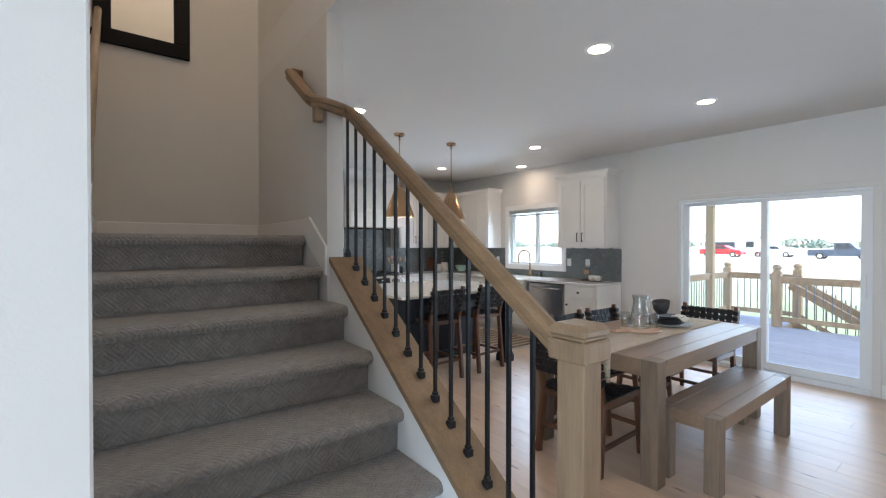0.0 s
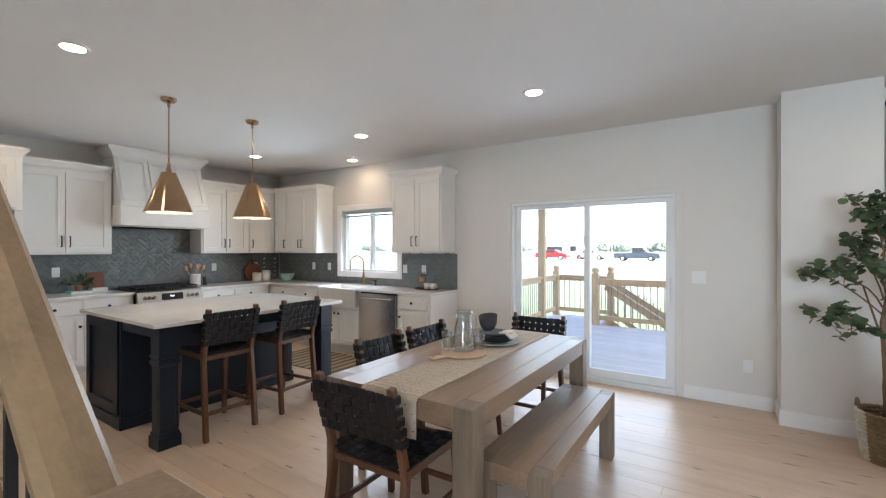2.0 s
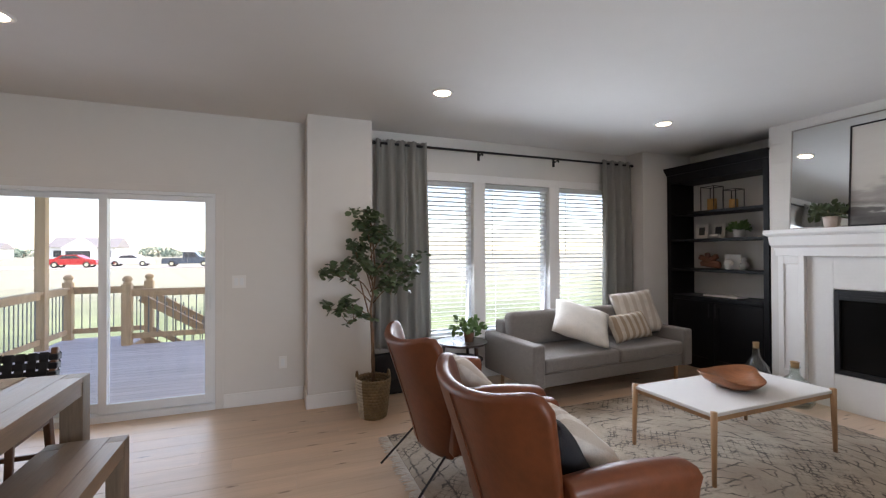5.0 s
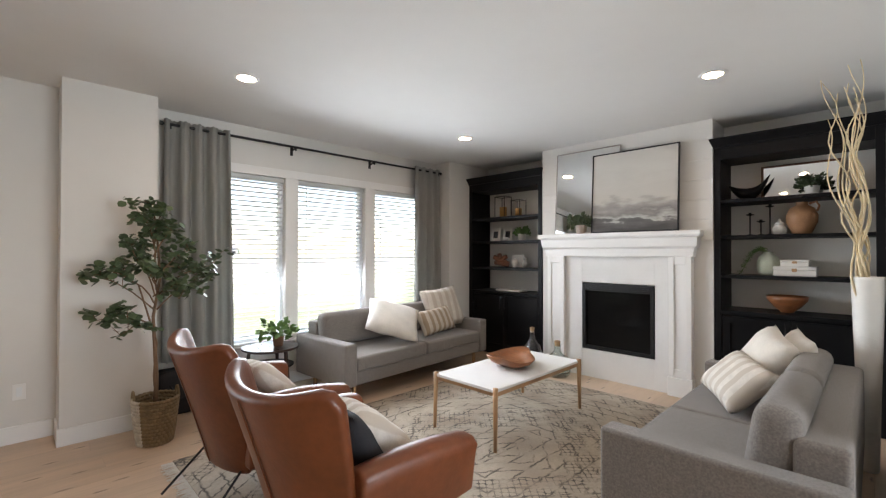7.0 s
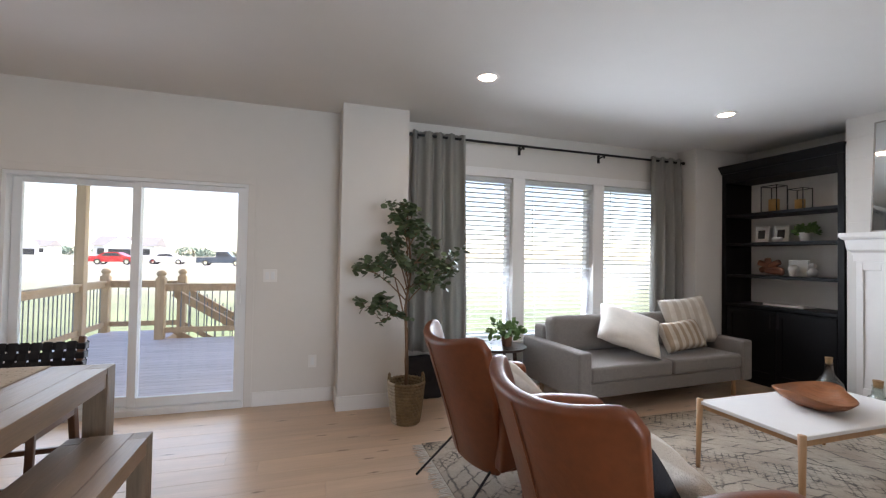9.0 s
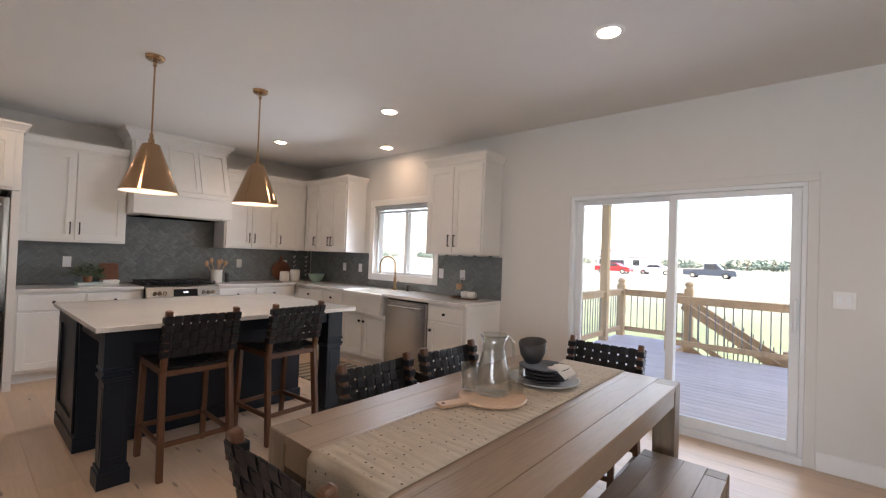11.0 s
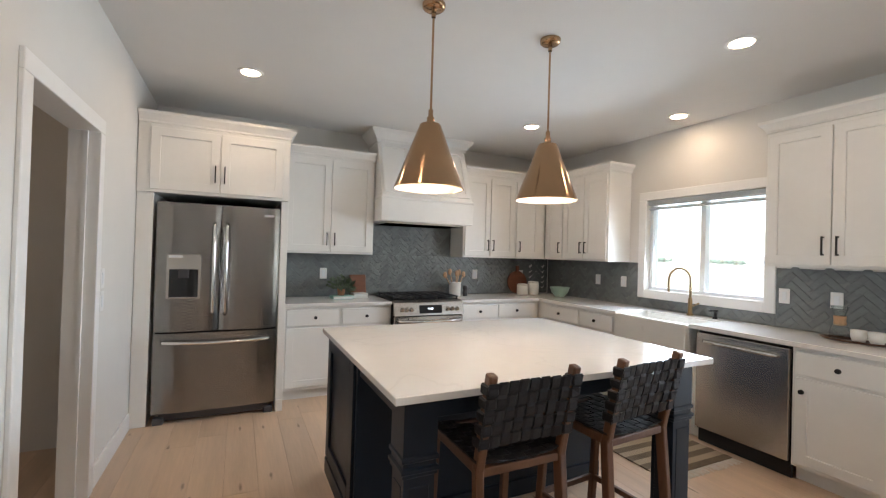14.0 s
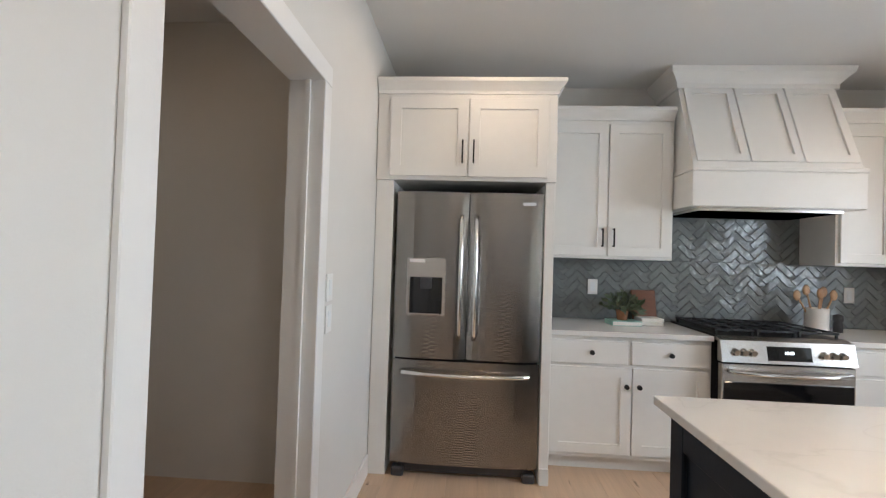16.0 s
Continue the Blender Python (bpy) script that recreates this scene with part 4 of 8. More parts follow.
# refrigerator
fr = thing("refrigerator", (2.435, 7.5, 0), "stainless steel french-door refrigerator with water dispenser", "refrigerator")
part("case", B(1.985, 7.2, 0.06, 2.885, 7.9, 1.775), BLACKPAINT, fr, "black case")
GREYPL = material("dark_grey_plastic", (0.05, 0.05, 0.055), 0.4)


def bowed(bm, x0, x1, z0, z1, y):
    """A door skin that bows a little outwards."""
    g = lambda u, v: (x0 + u * (x1 - x0), y - 0.026 * (1 - (2 * u - 1) ** 4), z0 + v * (z1 - z0))
    grid(bm, g, 12, 1)
    bmesh.ops.solidify(bm, geom=list(bm.faces), thickness=-0.055)
    bmesh.ops.recalc_face_normals(bm, faces=bm.faces)
    return bm


ld = part("left_door", bowed(bmesh.new(), 1.982, 2.432, 0.735, 1.765, 7.14), STEEL, fr)
rd = part("right_door", bowed(bmesh.new(), 2.438, 2.888, 0.735, 1.765, 7.14), STEEL, fr)
fz = part("freezer_drawer", bowed(bmesh.new(), 1.982, 2.888, 0.09, 0.722, 7.14), STEEL, fr)
for d, x in ((ld, 2.39), (rd, 2.48)):
    part("handle", tube(bmesh.new(), [(x, 7.125, 0.86), (x, 7.085, 0.90), (x, 7.065, 1.05), (x, 7.06, 1.25), (x, 7.065, 1.45), (x, 7.085, 1.58), (x, 7.125, 1.62)], 0.014), CHROME, d, smooth=True)
part("handle", tube(bmesh.new(), [(2.04, 7.125, 0.655), (2.06, 7.085, 0.655), (2.2, 7.065, 0.65), (2.435, 7.06, 0.645), (2.67, 7.065, 0.65), (2.81, 7.085, 0.655), (2.83, 7.125, 0.655)], 0.014), CHROME, fz, smooth=True)
dp = part("dispenser", B(2.06, 7.112, 0.995, 2.30, 7.13, 1.355, bev=0.003), STEEL, ld, "water and ice dispenser")
cav = bmesh.new()
box(cav, 2.08, 7.108, 1.01, 2.28, 7.116, 1.235)
part("recess", cav, BLACKGLASS, ld)
part("dispenser_spout", B(2.145, 7.085, 1.165, 2.215, 7.112, 1.235, bev=0.006), GREYPL, ld)
part("dispenser_tray", B(2.09, 7.09, 1.003, 2.27, 7.112, 1.015, bev=0.003), STEEL, ld)
part("control_strip", B(2.075, 7.108, 1.325, 2.17, 7.113, 1.345), TRIM, ld)
part("badge", B(2.76, 7.115, 1.69, 2.84, 7.124, 1.71), CHROME, rd)
part("toe_grille", B(2.03, 7.17, 0.02, 2.84, 7.2, 0.085), GREYPL, fr)
for x in (1.995, 2.80):
    part("foot", B(x, 7.13, 0, x + 0.075, 7.2, 0.055, bev=0.008), GREYPL, fr)

# range
rg = thing("gas_range", (4.395, 7.6, 0), "stainless steel slide-in gas range", "range")
part("body", B(4.002, 7.27, 0.04, 4.788, 7.9, 0.895), BLACKPAINT, rg)
part("feet_base", B(4.02, 7.33, 0, 4.77, 7.85, 0.04), IRON, rg)
part("control_panel", prism(bmesh.new(), [(7.27, 0.775), (7.215, 0.775), (7.245, 0.905), (7.30, 0.925), (7.30, 0.775)], "x", 4.002, 4.788), STEEL, rg)
part("display", prism(bmesh.new(), [(7.2160, 0.795), (7.2352, 0.878), (7.246, 0.876), (7.227, 0.795)], "x", 4.275, 4.53), BLACKGLASS, rg)
DIG = emitter("clock_digits", (0.75, 0.9, 1.0), 0.9)
dg = bmesh.new()
for k, x in enumerate((4.375, 4.388, 4.405, 4.418)):
    prism(dg, [(7.2238, 0.834), (7.2275, 0.850), (7.234, 0.850), (7.230, 0.834)], "x", x, x + (0.003 if k == 0 else 0.008))
part("clock_digits", dg, DIG, rg)
for x in (4.085, 4.135, 4.185, 4.60, 4.655, 4.71):
    kb = bmesh.new()
    rod(kb, (x, 7.236, 0.84), (x, 7.205, 0.833), 0.021, 0.018, n=18)
    part("control_knob", kb, STEEL, rg)
od = part("oven_door", B(4.006, 7.225, 0.23, 4.784, 7.27, 0.765, bev=0.004), STEEL, rg)
part("oven_window", B(4.02, 7.218, 0.25, 4.77, 7.227, 0.655, bev=0.002), BLACKGLASS, od)
part("oven_handle", tube(bmesh.new(), [(4.04, 7.225, 0.725), (4.06, 7.185, 0.722), (4.2, 7.172, 0.715), (4.395, 7.17, 0.712), (4.59, 7.172, 0.715), (4.73, 7.185, 0.722), (4.75, 7.225, 0.725)], 0.013), CHROME, od, smooth=True)
part("warming_drawer", B(4.006, 7.225, 0.06, 4.784, 7.27, 0.22, bev=0.004), STEEL, rg)
part("cooktop", B(4.0, 7.30, 0.896, 4.79, 7.9, 0.925, bev=0.004), BLACKPAINT, rg)
for x in (4.14, 4.395, 4.65):
    gb = bmesh.new()
    for dx in (-0.115, 0, 0.115):
        bar(gb, (x + dx, 7.33, 0.955), (x + dx, 7.86, 0.955), 0.012, 0.014, 0.002)
    for yy in (7.34, 7.47, 7.6, 7.73, 7.85):
        bar(gb, (x - 0.12, yy, 0.955), (x + 0.12, yy, 0.955), 0.012, 0.014, 0.002)
    for dx in (-0.11, 0.11):
        for yy in (7.34, 7.85):
            box(gb, x + dx - 0.006, yy - 0.006, 0.925, x + dx + 0.006, yy + 0.006, 0.95)
    part("grate", gb, IRON, rg, "black cast iron grate")
    for yy in (7.47, 7.73):
        part("burner", lathe(bmesh.new(), [(0, 0.018), (0.03, 0.018), (0.038, 0.01), (0.04, 0.0)], (x, yy, 0.925)), IRON, rg)

# island
isl = thing("kitchen_island", (3.95, 5.3, 0), "navy blue island with corner posts and white top", "kitchen island")
part("body", B(3.125, 5.235, 0.0, 4.735, 5.93, 0.884, bev=0.003), NAVY, isl)
part("base_moulding", B(3.11, 5.22, 0.0, 4.75, 5.945, 0.1, bev=0.006), NAVY, isl)
for a, b in ((5.26, 5.92),):
    for xf, s in ((3.125, -1), (4.735, 1)):
        pb_ = bmesh.new()
        lo, hi = sorted((xf, xf + s * 0.016))
        for u0, u1, w0, w1 in ((a, a + 0.08, 0.12, 0.87), (b - 0.08, b, 0.12, 0.87), (a + 0.08, b - 0.08, 0.12, 0.2), (a + 0.08, b - 0.08, 0.79, 0.87)):
            box(pb_, lo, u0, w0, hi, u1, w1, 0.003)
        part("side_panel_frame", pb_, NAVY, isl)


def island_post(x):
    pb_ = bmesh.new()
    y = 4.66
    rings = []
    for h, z0 in ((0.078, 0), (0.078, 0.085), (0.07, 0.09), (0.07, 0.11), (0.062, 0.115), (0.062, 0.595), (0.07, 0.60), (0.07, 0.612), (0.076, 0.616), (0.076, 0.63), (0.066, 0.636), (0.066, 0.652), (0.074, 0.657), (0.074, 0.672), (0.068, 0.677), (0.068, 0.884)):
        rings.append([pb_.verts.new((x + a * h, y + b * h, z0)) for a, b in ((-1, -1), (1, -1), (1, 1), (-1, 1))])
    for p, q in zip(rings, rings[1:]):
        for i in range(4):
            pb_.faces.new((p[i], p[(i + 1) % 4], q[(i + 1) % 4], q[i]))
    pb_.faces.new(rings[-1])
    p = part("corner_post", pb_, NAVY, isl)
    fl = bmesh.new()
    for s in (-1, 1):
        box(fl, x - 0.04, y + s * 0.062 - 0.003, 0.16, x + 0.04, y + s * 0.062 + 0.003, 0.56, 0.002)
        box(fl, x + s * 0.062 - 0.003, y - 0.04, 0.16, x + s * 0.062 + 0.003, y + 0.04, 0.56, 0.002)
    part("post_panel", fl, NAVY, p)


island_post(3.20)
island_post(4.665)
for e in ((3.268, 4.61, 0.80, 4.597, 4.64, 0.884), (3.135, 4.728, 0.80, 3.165, 5.235, 0.884), (4.70, 4.728, 0.80, 4.73, 5.235, 0.884)):
    part("apron", B(*e, bev=0.002), NAVY, isl)
QV = QUARTZ.copy()
QV.name = "veined_quartz"
qn = QV.node_tree
qb = qn.nodes["Principled BSDF"]
qtc, qno, qw = qn.nodes.new("ShaderNodeTexCoord"), qn.nodes.new("ShaderNodeTexNoise"), qn.nodes.new("ShaderNodeMapRange")
qno.inputs["Scale"].default_value, qno.inputs["Detail"].default_value, qno.inputs["Distortion"].default_value = 1.1, 5, 1.2
qab = qn.nodes.new("ShaderNodeMath")
qab.operation = "SUBTRACT"
qab.inputs[1].default_value = 0.5
qa2 = qn.nodes.new("ShaderNodeMath")
qa2.operation = "ABSOLUTE"
qw.inputs["From Min"].default_value, qw.inputs["From Max"].default_value = 0.0, 0.010
qw.inputs["To Min"].default_value, qw.inputs["To Max"].default_value = 0.93, 1.0
qm = qn.nodes.new("ShaderNodeVectorMath")
qm.operation = "SCALE"
qn.links.new(qtc.outputs["Object"], qno.inputs["Vector"])
qn.links.new(qno.outputs["Fac"], qab.inputs[0])
qn.links.new(qab.outputs[0], qa2.inputs[0])
qn.links.new(qa2.outputs[0], qw.inputs["Value"])
qn.links.new(qb.inputs["Base Color"].links[0].from_socket, qm.inputs[0])
qn.links.new(qw.outputs[0], qm.inputs["Scale"])
qn.links.new(qm.outputs[0], qb.inputs["Base Color"])
part("worktop_slab", B(3.08, 4.545, 0.886, 4.835, 5.985, 0.916, bev=0.004, seg=2), QV, isl, "white veined quartz slab")

# ---- woven leather chairs and stools ----


def strap(bm, pts, side, width, t=0.0035):
    """A flat strap along points; side is its width direction."""
    pts = [Vector(p) for p in pts]
    s = Vector(side).normalized() * width / 2
    rings = []
    for i, p in enumerate(pts):
        d = (pts[min(i + 1, len(pts) - 1)] - pts[max(i - 1, 0)]).normalized()
        n = d.cross(s).normalized() * t / 2
        rings.append([bm.verts.new(q) for q in (p - s - n, p + s - n, p + s + n, p - s + n)])
    for a, b in zip(rings, rings[1:]):
        for k in range(4):
            bm.faces.new((a[k], a[(k + 1) % 4], b[(k + 1) % 4], b[k]))
    bm.faces.new(rings[0][::-1])
    bm.faces.new(rings[-1])
    return bm


def weave(parent, place, nu, nv, wu, wv, udir, vdir, lift=0.0032):
    """Straps over and under each other on the sheet place(u, v, out)."""
    for i in range(nu):
        u = (i + 0.5) / nu
        pts = []
        for j in range(nv):
            o = lift if (i + j) % 2 else -lift
            v = (j + 0.5) / nv
            pts += [place(u, v - 0.28 / nv, o), place(u, v + 0.28 / nv, o)]
        part("strap", strap(bmesh.new(), [place(u, 0, 0)] + pts + [place(u, 1, 0)], udir, wu), STRAP, parent, local=True)
    for j in range(nv):
        v = (j + 0.5) / nv
        pts = []
        for i in range(nu):
            o = -lift if (i + j) % 2 else lift
            u = (i + 0.5) / nu
            pts += [place(u - 0.28 / nu, v, o), place(u + 0.28 / nu, v, o)]
        part("strap", strap(bmesh.new(), [place(0, v, 0)] + pts + [place(1, v, 0)], vdir, wv), STRAP, parent, local=True)


def woven_seat(name, at, turn, label, category, group, seat, top, w, d, stool):
    """A wooden frame with woven leather seat and back; the sitter faces local +y."""
    c = thing(name, at, label, category, group, turn=turn)
    hw, hd = w / 2, d / 2
    lean = 0.085 if not stool else 0.06
    for s in (-1, 1):
        lg = bmesh.new()
        x = s * (hw - 0.018)
        bar(lg, (x * 1.04, -hd - 0.035, 0), (x, -hd + 0.02, seat - 0.02), 0.036, 0.044, 0.006)
        bar(lg, (x, -hd + 0.02, seat - 0.05), (x, -hd - lean, top), 0.036, 0.04, 0.008)
        part("back_leg", lg, TEAK, c, local=True)
        lf = bmesh.new()
        bar(lf, (x * 1.03, hd + 0.01, 0), (x, hd - 0.03, seat - 0.005), 0.034, 0.038, 0.006)
        part("front_leg", lf, TEAK, c, local=True)
        part("side_rail", bar(bmesh.new(), (x, -hd + 0.01, seat - 0.03), (x, hd - 0.02, seat - 0.022), 0.03, 0.045, 0.006), TEAK, c, local=True)
        zs = 0.2 if stool else 0.16
        part("side_stretcher", bar(bmesh.new(), (x, -hd - 0.005, zs), (x, hd - 0.01, zs), 0.02, 0.03, 0.004), TEAK, c, local=True)
    for y, z in ((hd - 0.03, seat - 0.025), (-hd + 0.02, seat - 0.045)):
        part("seat_rail", bar(bmesh.new(), (-hw + 0.02, y, z), (hw - 0.02, y, z), 0.03, 0.035, 0.005), TEAK, c, local=True)
    zs = (0.2, 0.3) if stool else (0.2, 0.2)
    part("stretcher", bar(bmesh.new(), (-hw + 0.02, hd - 0.0, zs[0]), (hw - 0.02, hd - 0.0, zs[0]), 0.02, 0.03, 0.004), TEAK, c, local=True)
    part("stretcher", bar(bmesh.new(), (-hw + 0.02, -hd - 0.01, zs[0]), (hw - 0.02, -hd - 0.01, zs[0]), 0.02, 0.03, 0.004), TEAK, c, local=True)
    weave(c, lambda u, v, o: (-hw - 0.004 + u * (w + 0.008), -hd + v * d, seat + o - 0.022 * math.sin(math.pi * u) + 0.004), 9, 9, 0.047 * w / 0.48, 0.046 * d / 0.46, (1, 0, 0), (0, 1, 0))
    z0, z1 = top - 0.29, top - 0.03
    yy = lambda z: -hd + 0.02 - (z - seat) / (top - seat) * (lean + 0.02)
    weave(c, lambda u, v, o: (-hw - 0.008 + u * (w + 0.016), yy(z0 + v * (z1 - z0)) - 0.028 + 0.02 * math.sin(math.pi * u) + o, z0 + v * (z1 - z0)), 9, 5, 0.0445 * w / 0.48, 0.0425, (1, 0, 0), (0, 0.2, -1))
    for v in (0.5 / 5, 1.5 / 5, 2.5 / 5, 3.5 / 5, 4.5 / 5):
        z = z0 + v * (z1 - z0)
        for s in (-1, 1):
            part("strap_wrap", B(s * (hw - 0.016) - 0.024, yy(z) - 0.031, z - 0.02, s * (hw - 0.016) + 0.024, yy(z) + 0.026, z + 0.02, bev=0.006), STRAP, c, local=True)
    return c


STL = "dark teak counter stool with woven black leather"
woven_seat("counter_stool", (3.59, 4.70, 0), 0, STL, "stool", "stools at the island", 0.66, 1.0, 0.42, 0.42, True)
woven_seat("counter_stool", (4.23, 4.72, 0), 4, STL, "stool", "stools at the island", 0.66, 1.0, 0.42, 0.42, True)
DCH = "dark teak dining chair with woven black leather"
woven_seat("dining_chair", (3.43, 2.645, 0), -89, DCH, "chair", "chairs round the dining table", 0.46, 0.85, 0.49, 0.47, False)
woven_seat("dining_chair", (5.155, 2.645, 0), 91, DCH, "chair", "chairs round the dining table", 0.46, 0.85, 0.49, 0.47, False)
woven_seat("dining_chair", (3.98, 2.945, 0), 180, DCH, "chair", "chairs round the dining table", 0.46, 0.85, 0.46, 0.47, False)
woven_seat("dining_chair", (4.53, 2.94, 0), 178, DCH, "chair", "chairs round the dining table", 0.46, 0.85, 0.46, 0.47, False)

# ---- dining table, bench and what lies on the table ----


def block_table(name, x0, y0, x1, y1, top, leg, apron, boards, label, category):
    t = thing(name, ((x0 + x1) / 2, (y0 + y1) / 2, 0), label, category)
    n = boards
    for i in range(n):
        a, b = y0 + leg + (y1 - y0 - 2 * leg) * i / n, y0 + leg + (y1 - y0 - 2 * leg) * (i + 1) / n
        part("top_board", B(x0, a + 0.0005, top - 0.03, x1, b - 0.0005, top, bev=0.0007), TABLEW, t)
    for a, b in ((y0, y0 + leg), (y1 - leg, y1)):
        part("top_board", B(x0 + leg, a, top - 0.03, x1 - leg, b - 0.0005, top, bev=0.002), TABLEW, t)
    for x in (x0, x1 - leg):
        for y in (y0, y1 - leg):
            part("leg", B(x, y, 0, x + leg, y + leg, top, bev=0.004), TABLEV, t)
    for a, b in ((y0 + 0.004, y0 + 0.03), (y1 - 0.03, y1 - 0.004)):
        part("apron", B(x0 + leg, a, top - apron, x1 - leg, b, top - 0.0305, bev=0.002), TABLEW, t)
    for a, b in ((x0 + 0.004, x0 + 0.03), (x1 - 0.03, x1 - 0.004)):
        part("apron", B(a, y0 + leg, top - apron, b, y1 - leg, top - 0.0305, bev=0.002), TABLEW, t)
    return t


block_table("dining_table", 3.305, 2.12, 5.10, 3.04, 0.755, 0.105, 0.105, 5, "weathered grey-brown acacia wood dining table", "table")
block_table("dining_bench", 3.50, 1.865, 4.86, 2.225, 0.45, 0.085, 0.085, 2, "weathered grey-brown acacia wood bench", "bench")


def blown(profile, at, n=36):
    """A turned glass vessel whose walls face outwards on both sides."""
    bm = lathe(bmesh.new(), profile, at, n)
    bmesh.ops.recalc_face_normals(bm, faces=bm.faces)
    return bm


RUN = material("cream_table_runner", (0.52, 0.435, 0.335), 0.95, var=0.16, scale=14, grain=(3.5, 0.6, 1), bump=0.5, bscale=200)
rn = RUN.node_tree
rb = rn.nodes["Principled BSDF"]
rtc, rvo, rlt, rmx = rn.nodes.new("ShaderNodeTexCoord"), rn.nodes.new("ShaderNodeTexVoronoi"), rn.nodes.new("ShaderNodeMapRange"), rn.nodes.new("ShaderNodeMix")
rvo.inputs["Scale"].default_value, rvo.inputs["Randomness"].default_value = 25, 0.3
rlt.inputs["From Min"].default_value, rlt.inputs["From Max"].default_value = 0.07, 0.13
rmx.data_type = "RGBA"
rn.links.new(rtc.outputs["Object"], rvo.inputs["Vector"])
rn.links.new(rvo.outputs["Distance"], rlt.inputs["Value"])
rn.links.new(rlt.outputs[0], rmx.inputs["Factor"])
rmx.inputs[6].default_value = (0.05, 0.045, 0.04, 1)
rn.links.new(rb.inputs["Base Color"].links[0].from_socket, rmx.inputs[7])
rn.links.new(rmx.outputs[2], rb.inputs["Base Color"])
rwv, rbp = rn.nodes.new("ShaderNodeTexWave"), rn.nodes.new("ShaderNodeBump")
rwv.inputs["Scale"].default_value, rwv.inputs["Distortion"].default_value = 8.0, 1.2
rbp.inputs["Strength"].default_value, rbp.inputs["Distance"].default_value = 0.5, 0.006
rn.links.new(rtc.outputs["Object"], rwv.inputs["Vector"])
rn.links.new(rwv.outputs["Fac"], rbp.inputs["Height"])
rn.links.new(rb.inputs["Normal"].links[0].from_socket, rbp.inputs["Normal"])
rn.links.new(rbp.outputs[0], rb.inputs["Normal"])
ru = thing("table_runner", (4.2, 2.58, 0.757), "cream woven table runner with dark flecks", "table runner")
prof = [(3.292, 0.565), (3.292, 0.66), (3.293, 0.74), (3.302, 0.7585), (3.33, 0.7595), (4.2, 0.7595), (5.07, 0.7595), (5.103, 0.7585), (5.112, 0.74), (5.113, 0.62)]
rbm = bmesh.new()
grid(rbm, lambda u, v: (prof[round(u * 9)][0] - (0.006 * math.sin(9 * v) + 0.006 if u < 0.25 else 0), 2.41 + v * 0.35, prof[round(u * 9)][1]), 9, 10)
solid(rbm, 0.003)
part("cloth", rbm, RUN, ru, smooth=True)
PALEBOARD = material("pale_beech_board", (0.58, 0.39, 0.26), 0.5, var=0.18, scale=3, grain=(1, 6, 6), bump=0.1, bscale=18)
bo = thing("serving_board", (4.09, 2.66, 0.762), "round light wooden serving board with handle", "serving board")
part("board", lathe(bmesh.new(), [(0, 0), (0.145, 0), (0.15, 0.006), (0.145, 0.014), (0, 0.014)], (4.12, 2.65, 0.7635), 36), PALEBOARD, bo)
part("handle", bar(bmesh.new(), (4.0, 2.69, 0.7705), (3.865, 2.737, 0.7705), 0.056, 0.0135, 0.004), PALEBOARD, bo)
# no hole is cut: a flat dark disc gives its shade
part("hanging_hole", lathe(bmesh.new(), [(0, 0.0005), (0.009, 0.0005), (0.009, 0)], (3.885, 2.73, 0.7774), 14), GREYCER, bo, "dark disc in place of the hanging hole")
ZB = 0.779
pt = thing("glass_pitcher", (4.15, 2.67, ZB), "tall clear glass pitcher on the wooden board", "pitcher")
part("vessel", blown([(0, 0.0), (0.074, 0.0), (0.081, 0.008), (0.081, 0.03), (0.066, 0.12), (0.052, 0.185), (0.05, 0.215), (0.062, 0.255), (0.059, 0.256), (0.046, 0.215), (0.048, 0.185), (0.062, 0.12), (0.076, 0.032), (0.07, 0.014), (0, 0.014)], (4.15, 2.67, ZB), 44), CLEAR, pt, smooth=True)
part("lip", tube(bmesh.new(), [(4.15 + 0.0605 * math.cos(a), 2.67 + 0.0605 * math.sin(a), ZB + 0.256) for a in np.linspace(0, 2 * math.pi, 40)], 0.0028, 6), CLEAR, pt, smooth=True)
part("handle", tube(bmesh.new(), [(4.205, 2.655, ZB + 0.235), (4.235, 2.645, ZB + 0.24), (4.262, 2.637, ZB + 0.2), (4.262, 2.637, ZB + 0.13), (4.222, 2.65, ZB + 0.09)], 0.006, 8), CLEAR, pt, smooth=True)
for x, y in ((4.10, 2.765), (4.235, 2.60)):
    gl = thing("drinking_glass", (x, y, 0.779 if x < 4.2 else 0.763), "clear straight-sided drinking glass beside the pitcher", "glass", "glasses on the table")
    part("tumbler", blown([(0, 0), (0.032, 0), (0.037, 0.12), (0.0345, 0.12), (0.03, 0.012), (0, 0.012)], (x, y, 0.779 if x < 4.2 else 0.763), 28), CLEAR, gl, smooth=True)
pl = thing("serving_platter", (4.54, 2.62, 0.762), "pale grey stoneware serving platter", "platter")
part("platter", lathe(bmesh.new(), [(0, 0.004), (0.12, 0.004), (0.17, 0.018), (0.175, 0.02), (0.17, 0.012), (0.12, 0), (0, 0)], (4.54, 2.62, 0.7635), 40), material("pale_grey_stoneware", (0.45, 0.45, 0.44), 0.5), pl, smooth=True)
for i in range(4):
    z = 0.778 + i * 0.017
    p_ = thing("dinner_plate", (4.53, 2.62, z), "charcoal stoneware dinner plate in a stack", "plate", "stacked plates")
    part("plate", lathe(bmesh.new(), [(0, 0.006), (0.085, 0.006), (0.12, 0.016), (0.124, 0.015), (0.09, 0), (0, 0)], (4.53, 2.62, z), 36), GREYCER, p_, smooth=True)
